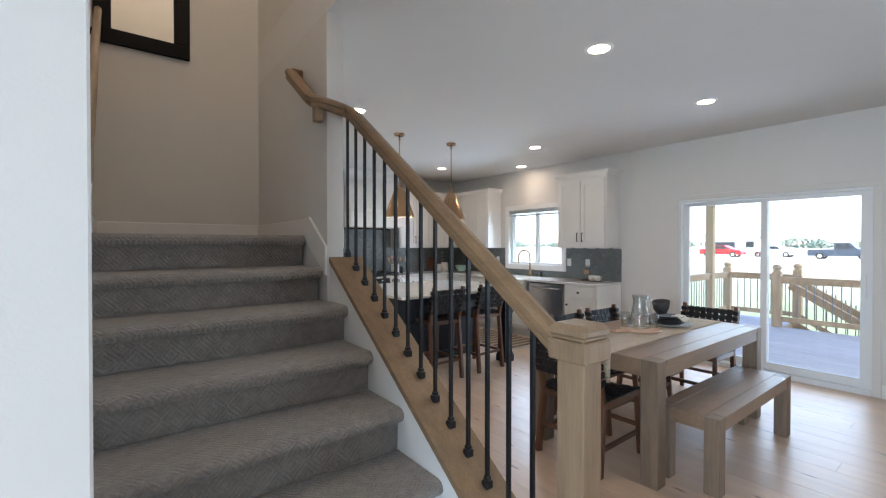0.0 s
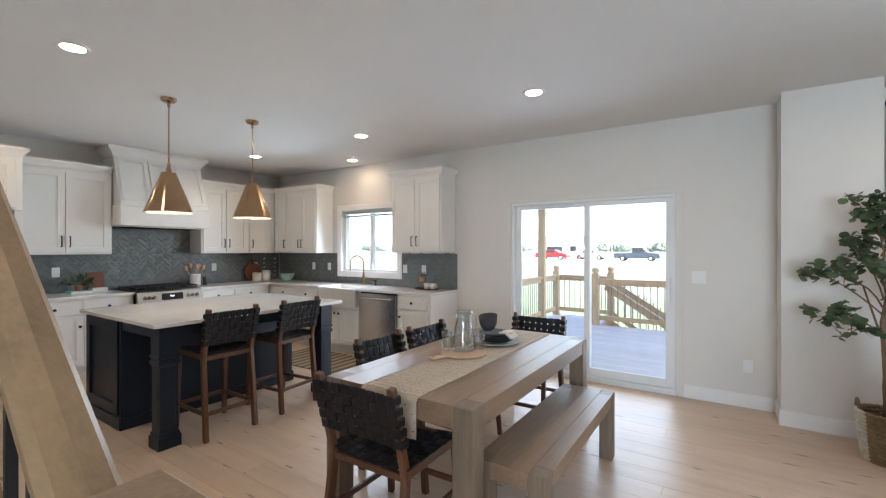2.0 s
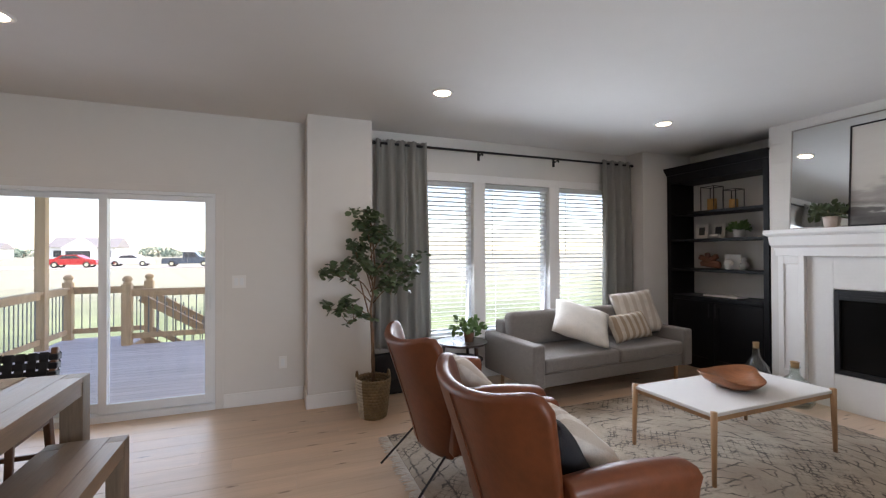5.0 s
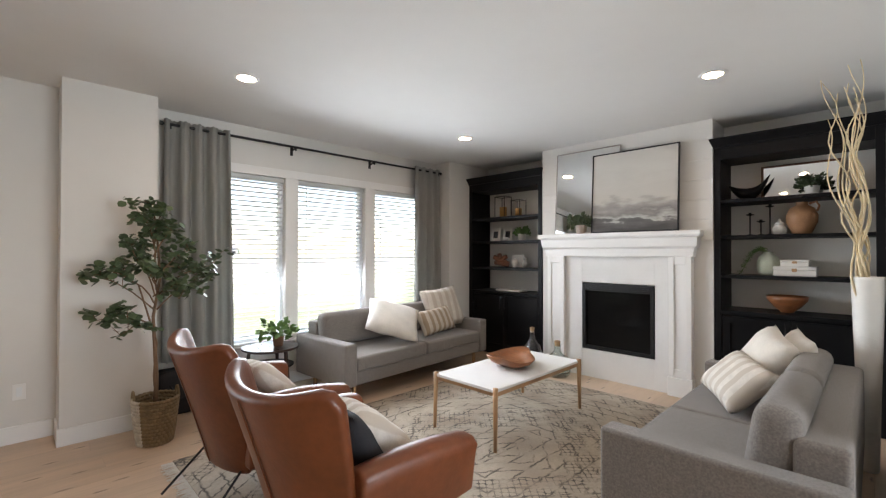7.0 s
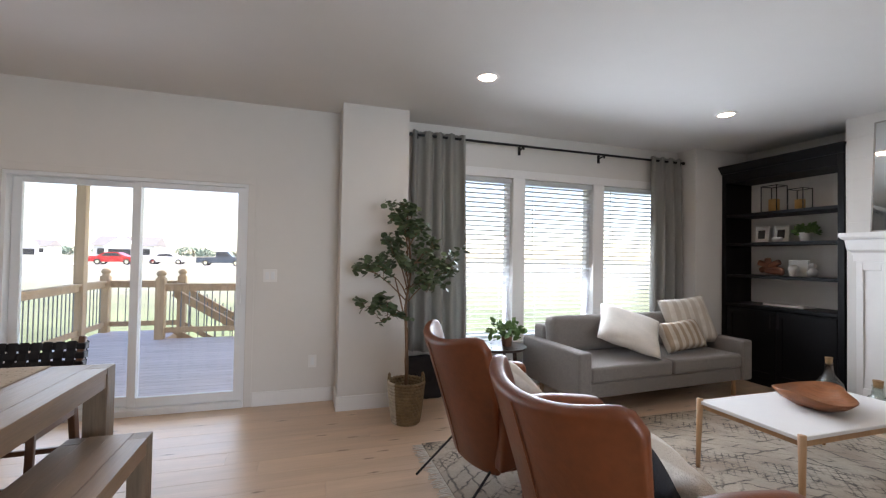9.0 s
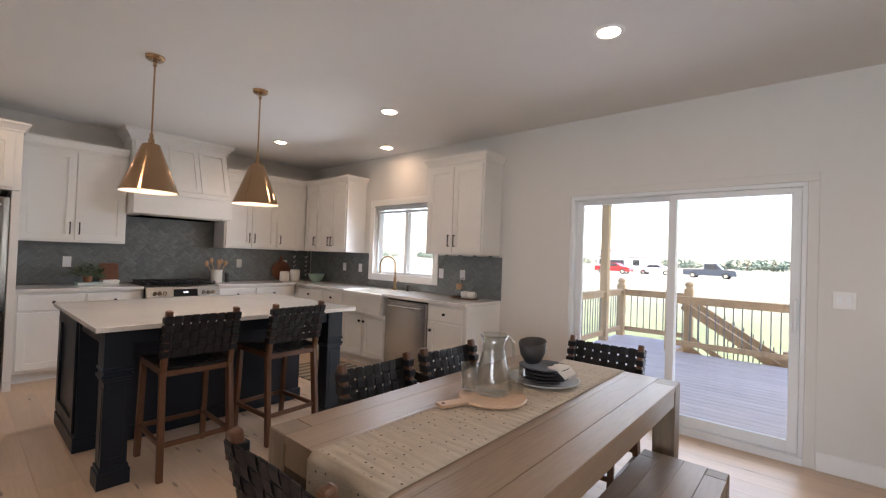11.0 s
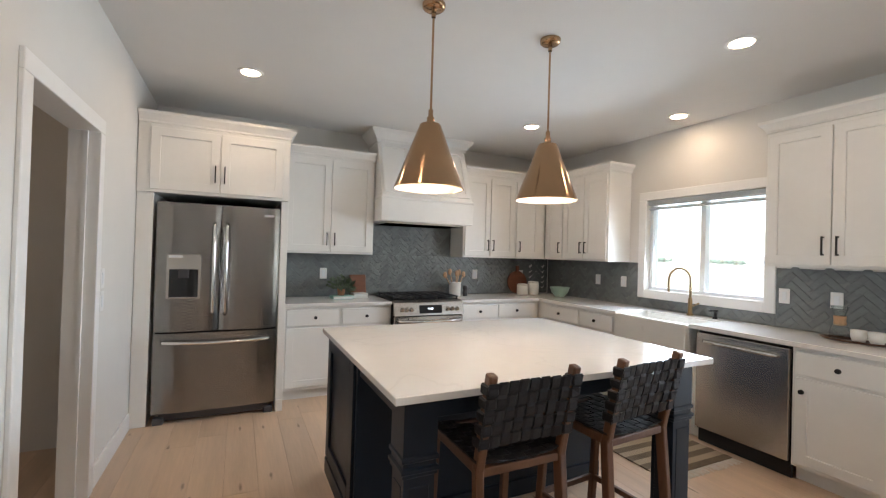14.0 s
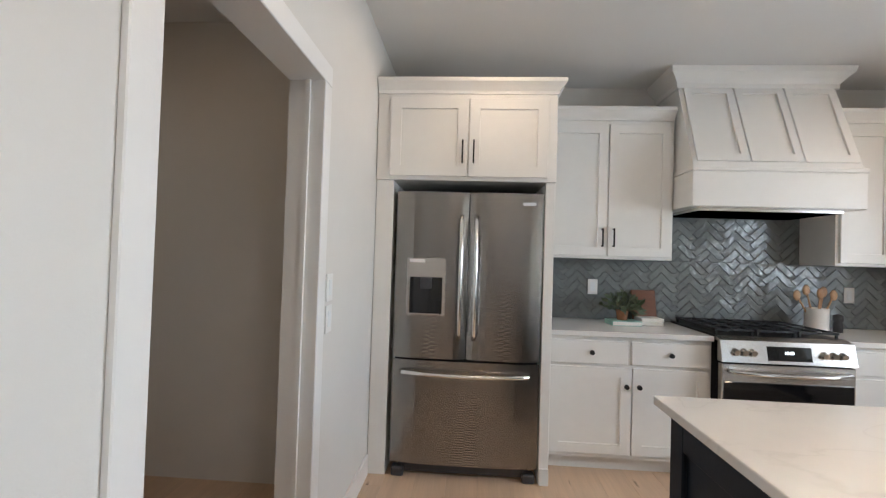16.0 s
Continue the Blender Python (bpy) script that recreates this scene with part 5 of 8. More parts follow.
nk = thing("folded_napkin", (4.53, 2.56, 0.845), "folded pale checked napkin on the plates", "napkin")
nb = bmesh.new()
grid(nb, lambda u, v: (4.47 + 0.13 * u, 2.57 - 0.10 * v, 0.853 - 0.035 * max(0, v - 0.5) * 2 + 0.003 * math.sin(12 * u)), 8, 6)
solid(nb, 0.008)
part("cloth", nb, CREAMFAB, nk, smooth=True)
bw = thing("stoneware_bowl", (4.53, 2.69, 0.85), "charcoal stoneware bowl tipped on the plates", "bowl")
bwl = lathe(bmesh.new(), [(0, 0), (0.04, 0), (0.062, 0.03), (0.07, 0.075), (0.067, 0.075), (0.056, 0.03), (0, 0.01)], (0, 0, 0), 32)
bmesh.ops.rotate(bwl, verts=bwl.verts, matrix=Matrix.Rotation(radians(-8), 3, "Y"))
bmesh.ops.scale(bwl, verts=bwl.verts, vec=(1, 1, 1.35))
bmesh.ops.translate(bwl, verts=bwl.verts, vec=(4.50, 2.665, 0.862))
part("bowl", bwl, GREYCER, bw, smooth=True)

# ---- things on the kitchen worktops ----
WT = 0.916


def turned(name, at, profile, mat, label, category, group="", n=28):
    t = thing(name, at, label, category, group)
    part("vessel", lathe(bmesh.new(), profile, (0, 0, 0), n), mat, t, smooth=True, local=True)
    return t


def leafy(bm, at, r, n, size, up=0.7, seed=3):
    """Leaves on thin stems round a point."""
    rnd = random.Random(seed)
    for i in range(n):
        a, e = rnd.uniform(0, 2 * math.pi), rnd.uniform(0.15, 1.45) * up
        d = Vector((math.cos(a) * math.cos(e), math.sin(a) * math.cos(e), math.sin(e)))
        q = Vector(at) + d * r * rnd.uniform(0.45, 1.0)
        s = size * rnd.uniform(0.7, 1.3)
        f = (d * 0.55 + Vector((rnd.uniform(-1, 1), rnd.uniform(-1, 1), rnd.uniform(-0.7, 0.9))) * 0.75).normalized()
        side = f.orthogonal().normalized()
        nn = side.cross(f).normalized()
        stem = bm.verts.new(q)
        tip = bm.verts.new(q + f * s - nn * s * 0.15)
        mid = bm.verts.new(q + f * s * 0.5)
        for w in (1, -1):
            a1 = bm.verts.new(q + f * s * 0.28 + side * w * s * 0.27 + nn * s * 0.08)
            a2 = bm.verts.new(q + f * s * 0.66 + side * w * s * 0.27 + nn * s * 0.06)
            bm.faces.new((stem, a1, a2, mid)[::w])
            bm.faces.new((mid, a2, tip)[::w])
        rod(bm, at, q, 0.0012, n=3, caps=False)
    return bm


def pot_plant(name, at, pr, ph, mat, spread, n, size, label, leafmat=None, seed=3):
    t = thing(name, at, label, "plant")
    part("pot", lathe(bmesh.new(), [(0, 0), (pr * 0.8, 0), (pr, ph * 0.92), (pr * 1.06, ph), (pr * 0.9, ph), (pr * 0.85, ph * 0.85), (0, ph * 0.85)], n=24), mat, t, smooth=True, local=True)
    part("foliage", leafy(bmesh.new(), (0, 0, ph * 0.85), spread, n, size, seed=seed), leafmat or FERN, t, "green leaves", local=True)
    return t


TEAL = material("pale_teal_cover", (0.28, 0.50, 0.44), 0.6, var=0.08)
PAPER = material("white_book", (0.72, 0.70, 0.66), 0.7, var=0.05)
REDWOOD = material("red_brown_wood", (0.16, 0.055, 0.025), 0.45, var=0.3, grain=(1, 6, 6))


def book(at, w, d, h, mat, label, turn=0):
    b = thing("book", at, label, "book", turn=turn)
    part("cover", B(-w / 2, -d / 2, 0, w / 2, d / 2, h, bev=0.002), mat, b, local=True)
    part("pages", B(-w / 2 + 0.004, -d / 2 - 0.0015, 0.004, w / 2 - 0.004, d / 2 - 0.01, h - 0.004), PAPER, b, local=True)
    return b


book((3.56, 7.66, WT), 0.21, 0.15, 0.032, TEAL, "pale teal book lying on the worktop", 4)
book((3.76, 7.72, WT), 0.17, 0.14, 0.025, PAPER, "white book lying on the worktop", -6)
book((3.765, 7.72, WT + 0.026), 0.16, 0.13, 0.025, PAPER, "white book on another book", 3)
pot_plant("potted_succulent", (3.56, 7.68, WT + 0.033), 0.042, 0.07, TERRA, 0.15, 80, 0.055, "small green plant in a terracotta pot", LEAF, 5)
rbx = thing("wooden_tablet", (3.785, 7.84, WT), "red-brown wooden board leaning on the tiles", "board")
tb_ = B(-0.09, -0.012, 0, 0.09, 0.012, 0.245, bev=0.006)
bmesh.ops.rotate(tb_, verts=tb_.verts, matrix=Matrix.Rotation(radians(-14), 3, "X"))
part("board", tb_, REDWOOD, rbx, local=True)
uc = turned("utensil_crock", (4.93, 7.72, WT), [(0, 0), (0.066, 0), (0.07, 0.01), (0.07, 0.155), (0.074, 0.165), (0.066, 0.165), (0.064, 0.02), (0, 0.02)], WHITECER, "cream ceramic crock with wooden utensils", "crock")
for i, (dx, dy, tilt) in enumerate(((-0.02, 0, -10), (0.02, 0.02, 8), (0.0, -0.02, 2), (0.035, -0.01, 14), (-0.035, 0.01, -18))):
    ut = bmesh.new()
    tip = (dx + math.sin(radians(tilt)) * 0.3, dy, 0.29 - 0.01 * i)
    rod(ut, (dx * 0.3, dy * 0.3, 0.03), tip, 0.006, n=8)
    bmesh.ops.create_uvsphere(ut, u_segments=10, v_segments=6, radius=0.026, matrix=Matrix.Translation(tip) @ Matrix.Diagonal((1, 0.35, 1.5, 1)))
    part("wooden_spoon", ut, LIGHTWOOD, uc, smooth=True, local=True)
turned("pepper_mill", (5.06, 7.70, WT), [(0, 0), (0.028, 0), (0.028, 0.06), (0.022, 0.07), (0.03, 0.085), (0.03, 0.12), (0, 0.13)], GREYCER, "small black pepper mill", "pepper mill")
cbd = thing("cutting_board", (5.94, 7.87, WT), "dark round wooden cutting board leaning on tiles", "cutting board")
cbm = bmesh.new()
rod(cbm, (0, 0.012, 0.15), (0, -0.008, 0.152), 0.15, n=36)
box(cbm, -0.025, -0.006, 0.28, 0.025, 0.012, 0.37, 0.006)
part("board", cbm, REDWOOD, cbd, local=True)
for x, y, h in ((5.92, 7.72, 0.12), (6.09, 7.72, 0.15)):
    cs = thing("canister", (x, y, WT), "white ceramic canister with a light wooden lid", "canister", "kitchen canisters")
    part("body", lathe(bmesh.new(), [(0, 0), (0.066, 0), (0.072, 0.008), (0.072, h), (0.0, h)], n=28), WHITECER, cs, smooth=True, local=True)
    part("lid", lathe(bmesh.new(), [(0, h + 0.022), (0.06, h + 0.022), (0.068, h + 0.016), (0.068, h + 0.001), (0, h + 0.001)], n=28), WHITECER, cs, local=True)
MINT = material("mint_ceramic", (0.38, 0.56, 0.48), 0.35)
turned("mixing_bowl", (6.28, 7.42, WT), [(0, 0), (0.055, 0), (0.06, 0.008), (0.1, 0.05), (0.122, 0.115), (0.126, 0.12), (0.118, 0.12), (0.095, 0.055), (0.05, 0.015), (0, 0.015)], MINT, "pale mint ceramic mixing bowl", "bowl")
tr = thing("serving_tray", (6.30, 4.52, WT), "oval dark wooden serving tray", "tray")
trb = lathe(bmesh.new(), [(0, 0), (0.1, 0), (0.115, 0.014), (0.108, 0.014), (0.098, 0.006), (0, 0.006)], n=32)
bmesh.ops.scale(trb, verts=trb.verts, vec=(0.85, 1.75, 1))
part("tray", trb, TEAK, tr, smooth=True, local=True)
for y in (4.50, 4.41):
    mg = thing("mug", (6.28, y, WT + 0.007), "white ceramic mug on the tray", "mug", "mugs on the tray")
    part("cup", lathe(bmesh.new(), [(0, 0), (0.032, 0), (0.042, 0.03), (0.043, 0.075), (0.039, 0.075), (0.038, 0.03), (0, 0.008)], n=28), WHITECER, mg, smooth=True, local=True)
    part("handle", tube(bmesh.new(), [(0, -0.042, 0.06), (0, -0.062, 0.062), (0, -0.072, 0.045), (0, -0.062, 0.025), (0, -0.04, 0.02)], 0.005, 8), WHITECER, mg, smooth=True, local=True)
cf = thing("pour_over_coffee_maker", (6.33, 4.62, WT + 0.007), "glass pour-over coffee maker with wooden collar", "coffee maker")
part("vessel", blown([(0, 0), (0.055, 0), (0.06, 0.03), (0.045, 0.08), (0.022, 0.12), (0.03, 0.16), (0.05, 0.22), (0.048, 0.22), (0.027, 0.16), (0.019, 0.12), (0.043, 0.08), (0.056, 0.03), (0, 0.006)], (0, 0, 0), 28), CLEAR, cf, smooth=True, local=True)
part("wooden_collar", lathe(bmesh.new(), [(0.03, 0.085), (0.036, 0.1), (0.032, 0.12), (0.036, 0.145), (0.034, 0.15), (0.025, 0.12), (0.03, 0.085)], n=20), LIGHTWOOD, cf, smooth=True, local=True)


def outlet(ax, f, u, z, w=0.075, h=0.118, switch=False):
    o = thing("wall_switch" if switch else "wall_outlet", (u, f, z) if ax == "y" else (f, u, z), "white plastic wall switch plate" if switch else "white plastic wall outlet plate", "switch" if switch else "outlet", "wall plates")
    out = 1 if ax == "w" else -1
    if ax == "y":
        part("plate", B(u - w / 2, f - 0.007, z - h / 2, u + w / 2, f - 0.001, z + h / 2, bev=0.002), TRIM, o)
        part("insert", B(u - 0.017, f - 0.0095, z - 0.034, u + 0.017, f - 0.006, z + 0.034, bev=0.001), VINYL, o)
    else:
        a, b = sorted((f + out * 0.001, f + out * 0.007))
        part("plate", B(a, u - w / 2, z - h / 2, b, u + w / 2, z + h / 2, bev=0.002), TRIM, o)
        n = max(1, round(w / 0.075))
        for k in range(n):
            c = u + (k - (n - 1) / 2) * 0.046
            a2, b2 = sorted((f + out * 0.006, f + out * 0.0095))
            part("insert", B(a2, c - 0.016, z - 0.034, b2, c + 0.016, z + 0.034, bev=0.001), VINYL, o)
    return o


TF = 0.0125
for u in (3.41, 5.31):
    outlet("y", YN - TF, u, 1.167)
outlet("y", YN - TF, 6.02, 1.167)
for u in (5.03, 4.70, 6.60, 6.98):
    outlet("x", XE - TF, u, 1.167)
outlet("x", XE, 1.437, 1.176, 0.118, 0.118, True)
outlet("w", 1.84, 6.30, 1.215, 0.075, 0.118, True)
outlet("w", 1.84, 6.30, 1.08, 0.075, 0.118, True)
outlet("x", XE, 1.05, 0.38)

# runner rug by the sink


def striped(name, a, b, scale, direction="Y"):
    m = material(name, a, 0.97, var=0.15, scale=20, bump=0.8, bscale=150)
    n = m.node_tree
    p = n.nodes["Principled BSDF"]
    tc, wv, mr, mx = n.nodes.new("ShaderNodeTexCoord"), n.nodes.new("ShaderNodeTexWave"), n.nodes.new("ShaderNodeMapRange"), n.nodes.new("ShaderNodeMix")
    wv.bands_direction = direction
    wv.inputs["Scale"].default_value, wv.inputs["Distortion"].default_value = scale, 0.3
    mr.inputs["From Min"].default_value, mr.inputs["From Max"].default_value = 0.45, 0.6
    mx.data_type = "RGBA"
    n.links.new(tc.outputs["Object"], wv.inputs["Vector"])
    n.links.new(wv.outputs["Fac"], mr.inputs["Value"])
    n.links.new(mr.outputs[0], mx.inputs["Factor"])
    n.links.new(p.inputs["Base Color"].links[0].from_socket, mx.inputs[6])
    mx.inputs[7].default_value = (*b, 1)
    n.links.new(mx.outputs[2], p.inputs["Base Color"])
    return m


KR = striped("striped_jute", (0.17, 0.13, 0.09), (0.42, 0.34, 0.24), 2.6)
kr = thing("runner_rug", (5.47, 5.65, 0), "brown and cream striped jute runner with fringe", "rug")
part("weave", B(5.10, 5.02, 0.001, 5.84, 6.28, 0.012, bev=0.003), KR, kr)
fg = bmesh.new()
rnd = random.Random(4)
for i in range(70):
    x = 5.105 + i * 0.0105
    bar(fg, (x, 5.02, 0.006), (x + rnd.uniform(-0.012, 0.012), 4.955 + rnd.uniform(-0.012, 0.012), 0.004), 0.006, 0.004)
tagged(part("fringe", fg, CREAMFAB, kr), kind="stuff")

# ---- living room ----
breast = thing("chimney_breast", (4.0, -3.9, 0), "white shiplap-clad chimney breast", "chimney breast", kind="structure")
part("core", B(3.05, YS, 0, 4.945, -3.715, H), WALL, breast)
z = 0.0
while z < H - 0.01:
    z1 = min(z + 0.196, H)
    if z > 1.5:
        part("shiplap_board", B(3.05, -3.715, z + 0.0006, 4.945, -3.70, z1 - 0.0006, bev=0.001), WALL, breast)
    z += 0.196
WHITEST = material("white_glossy_tile", (0.76, 0.75, 0.73), 0.12, var=0.03, rvar=0.05)
fp = thing("fireplace", (3.98, -3.68, 0), "white painted mantel surround with black gas firebox", "fireplace")
part("tile_surround", B(3.42, -3.715, 0.0, 3.575, -3.675, 1.42, bev=0.002), WHITEST, fp)
part("tile_surround", B(4.39, -3.715, 0.0, 4.61, -3.675, 1.42, bev=0.002), WHITEST, fp)
part("tile_surround", B(3.575, -3.715, 1.10, 4.39, -3.675, 1.42, bev=0.002), WHITEST, fp)
part("tile_surround", B(3.575, -3.715, 0.0, 4.39, -3.675, 0.32, bev=0.002), WHITEST, fp)
for x0, x1 in ((4.60, 4.83), (3.22, 3.43)):
    pz = bmesh.new()
    box(pz, x0, -3.715, 0, x1, -3.645, 1.40, 0.003)
    for u0, u1, w0, w1 in ((x0, x0 + 0.05, 0.19, 1.40), (x1 - 0.05, x1, 0.19, 1.40), (x0 + 0.05, x1 - 0.05, 0.19, 0.27), (x0 + 0.05, x1 - 0.05, 1.32, 1.40)):
        box(pz, u0, -3.645, w0, u1, -3.63, w1, 0.003)
    part("pilaster", pz, TRIM, fp)
    part("plinth_block", B(x0 - 0.012, -3.715, 0, x1 + 0.012, -3.615, 0.19, bev=0.005), TRIM, fp)
part("frieze", B(3.20, -3.715, 1.40, 4.85, -3.625, 1.47, bev=0.003), TRIM, fp)
part("mantel_shelf", crown(bmesh.new(), 3.20, -3.715, 4.85, -3.63, 1.455, (1, 0, 1, 1), ((0, 0), (0.01, 0), (0.01, 0.025), (0.035, 0.05), (0.04, 0.09), (0.045, 0.14), (0.065, 0.15), (0.075, 0.17), (0.075, 0.205), (0, 0.205))), TRIM, fp)
fx = bmesh.new()
for a in ((3.58, 3.62, 0.325, 1.09), (4.345, 4.385, 0.325, 1.09), (3.62, 4.345, 0.325, 0.365), (3.62, 4.345, 1.0, 1.09)):
    box(fx, a[0], -3.73, a[2], a[1], -3.668, a[3], 0.003)
part("firebox_frame", fx, IRON, fp, "black steel firebox frame")
part("firebox_lining", B(3.60, -3.735, 0.34, 4.365, -3.72, 1.08), BLACKPAINT, fp)
part("firebox_glass", B(3.62, -3.70, 0.365, 4.345, -3.694, 1.0), material("dark_fire_glass", (0.006, 0.006, 0.006), 0.08, var=0.1, rvar=0.02, spec=0.14), fp, "dark reflecting fire glass")
lv = bmesh.new()
for k in range(3):
    box(lv, 3.63, -3.672, 1.015 + k * 0.022, 4.335, -3.662, 1.027 + k * 0.022)
part("louvre", lv, IRON, fp)
# mirror and painting leaning on the mantel
MZ = 1.661


def leaning(name, x0, x1, h, foot, tilt, fw, fmat, inner, label, category, pname):
    t = thing(name, ((x0 + x1) / 2, foot, MZ), label, category)
    w = (x1 - x0) / 2
    rot = Matrix.Rotation(radians(tilt), 3, "X")
    fb_ = bmesh.new()
    for a in ((-w, -w + fw, 0, h), (w - fw, w, 0, h), (-w + fw, w - fw, 0, fw), (-w + fw, w - fw, h - fw, h)):
        box(fb_, a[0], -0.012, a[2], a[1], 0.012, a[3], 0.002)
    ib = B(-w + fw, -0.008, fw, w - fw, 0.006, h - fw)
    for b_ in (fb_, ib):
        bmesh.ops.rotate(b_, verts=b_.verts, matrix=rot)
    part("frame", fb_, fmat, t, local=True)
    part(pname, ib, inner, t, local=True)
    return t


PAINTING = bpy.data.materials.new("misty_landscape_painting")
PAINTING.use_nodes = True
pn_ = PAINTING.node_tree
ptc, psx, pno, pad, prp = pn_.nodes.new("ShaderNodeTexCoord"), pn_.nodes.new("ShaderNodeSeparateXYZ"), pn_.nodes.new("ShaderNodeTexNoise"), pn_.nodes.new("ShaderNodeMath"), pn_.nodes.new("ShaderNodeValToRGB")
pmp = pn_.nodes.new("ShaderNodeMapping")
pmp.inputs["Scale"].default_value = (2.2, 1, 7)
pn_.links.new(ptc.outputs["Object"], pmp.inputs[0])
pn_.links.new(pmp.outputs[0], pno.inputs["Vector"])
pno.inputs["Scale"].default_value, pno.inputs["Detail"].default_value = 1.6, 7
pad.operation = "MULTIPLY_ADD"
pad.inputs[1].default_value = 0.42
pn_.links.new(ptc.outputs["Object"], psx.inputs[0])
pn_.links.new(pno.outputs["Fac"], pad.inputs[0])
pn_.links.new(psx.outputs["Z"], pad.inputs[2])
pn_.links.new(pad.outputs[0], prp.inputs[0])
els = prp.color_ramp.elements
els[0].position, els[0].color = 0.22, (0.07, 0.065, 0.06, 1)
els[1].position, els[1].color = 0.95, (0.60, 0.57, 0.52, 1)
for p_, c_ in ((0.33, (0.13, 0.12, 0.115, 1)), (0.36, (0.45, 0.43, 0.40, 1)), (0.42, (0.22, 0.205, 0.19, 1)), (0.50, (0.33, 0.30, 0.275, 1)), (0.58, (0.52, 0.49, 0.44, 1))):
    e = els.new(p_)
    e.color = c_
pn_.links.new(prp.outputs[0], pn_.nodes["Principled BSDF"].inputs["Base Color"])
pn_.nodes["Principled BSDF"].inputs["Roughness"].default_value = 0.75
SILVER = material("brushed_silver_frame", (0.38, 0.36, 0.33), 0.35, metal=0.8)
leaning("mantel_mirror", 3.93, 4.72, 0.985, -3.625, 3.6, 0.012, SILVER, MIRROR, "large silver framed mirror leaning on the mantel", "mirror", "mirror_glass")
leaning("landscape_painting", 3.32, 4.235, 0.895, -3.595, 3.5, 0.014, IRON, PAINTING, "misty grey landscape painting in black frame", "painting", "canvas")
pot_plant("mantel_plant", (4.37, -3.60, MZ), 0.055, 0.10, material("speckled_pink_pot", (0.62, 0.52, 0.46), 0.7, var=0.1, scale=40), 0.16, 130, 0.06, "leafy green plant in a pale pot", LEAF, 9)


def bookcase(x0, x1, f, label):
    b = thing("built_in_bookcase", ((x0 + x1) / 2, YS, 0), label, "bookcase", "bookcases beside the fireplace")
    t = 0.055
    part("side_panel", B(x0, YS, 0, x0 + t, f, 2.44, bev=0.002), BLACKPAINT, b)
    part("side_panel", B(x1 - t, YS, 0, x1, f, 2.44, bev=0.002), BLACKPAINT, b)
    part("top_rail", B(x0 + t, YS, 2.33, x1 - t, f, 2.44, bev=0.002), BLACKPAINT, b)
    part("back_panel", B(x0 + t, YS + 0.002, 0.9, x1 - t, YS + 0.012, 2.33), WALL, b, "off-white back panel")
    for zz in (1.945, 1.605, 1.23):
        part("shelf", B(x0 + t, YS + 0.012, zz - 0.032, x1 - t, f - 0.015, zz, bev=0.002), BLACKPAINT, b)
    part("counter", B(x0 + t, YS, 0.86, x1 - t, f + 0.004, 0.895, bev=0.003), BLACKPAINT, b)
    part("base_body", B(x0 + t, YS, 0.08, x1 - t, f - 0.03, 0.86), BLACKPAINT, b)
    part("toe_kick", B(x0 + t, YS, 0, x1 - t, f - 0.06, 0.08), BLACKPAINT, b)
    xm = (x0 + x1) / 2
    for a, c, hx in ((x0 + t + 0.01, xm - 0.003, xm - 0.04), (xm + 0.003, x1 - t - 0.01, xm + 0.04)):
        bm = panelled(bmesh.new(), (a, f - 0.03, 0.1, c, f - 0.008, 0.84), 0.06, 0.012, 1, 1)
        d = part("door", bm, BLACKPAINT, b)
        part("handle", bar(bmesh.new(), (hx, f + 0.022, 0.66), (hx, f + 0.022, 0.82), 0.011, 0.011, 0.002), IRON, d)
    part("crown_moulding", crown(bmesh.new(), x0, YS, x1, f, 2.441, (0.45, 0, 0.45, 1), ((0, 0), (0.012, 0), (0.014, 0.02), (0.04, 0.05), (0.06, 0.075), (0.062, 0.09), (0, 0.09))), BLACKPAINT, b)
    return b


BF = -3.715
bookcase(4.965, 6.215, BF, "tall black built-in bookcase with decorated shelves")
bookcase(1.89, 3.045, BF, "tall black built-in bookcase with decorated shelves")

# ornaments on the shelves
SY = -3.96
WAX = material("honey_candle_wax", (0.55, 0.31, 0.10), 0.5, var=0.1)


def lantern(x, y, z, w, h):
    l = thing("candle_lantern", (x, y, z), "black wire lantern holding a honey candle", "lantern", "lanterns on the shelf")
    bm = bmesh.new()
    for a in (-w, w):
        for b in (-w, w):
            bar(bm, (a, b, 0), (a, b, h), 0.008, 0.008)
    for zz in (0.004, h - 0.004):
        for a in (-w, w):
            bar(bm, (a, -w, zz), (a, w, zz), 0.008, 0.008)
            bar(bm, (-w, a, zz), (w, a, zz), 0.008, 0.008)
    part("wire_frame", bm, IRON, l, local=True)
    part("base_plate", B(-w, -w, 0.002, w, w, 0.01), IRON, l, local=True)
    part("candle", lathe(bmesh.new(), [(0, 0.01), (w * 0.62, 0.01), (w * 0.62, h * 0.5), (w * 0.5, h * 0.51), (0, h * 0.5)], n=20), WAX, l, smooth=True, local=True)


lantern(5.77, SY, 1.946, 0.085, 0.31)
lantern(5.50, SY, 1.946, 0.075, 0.24)


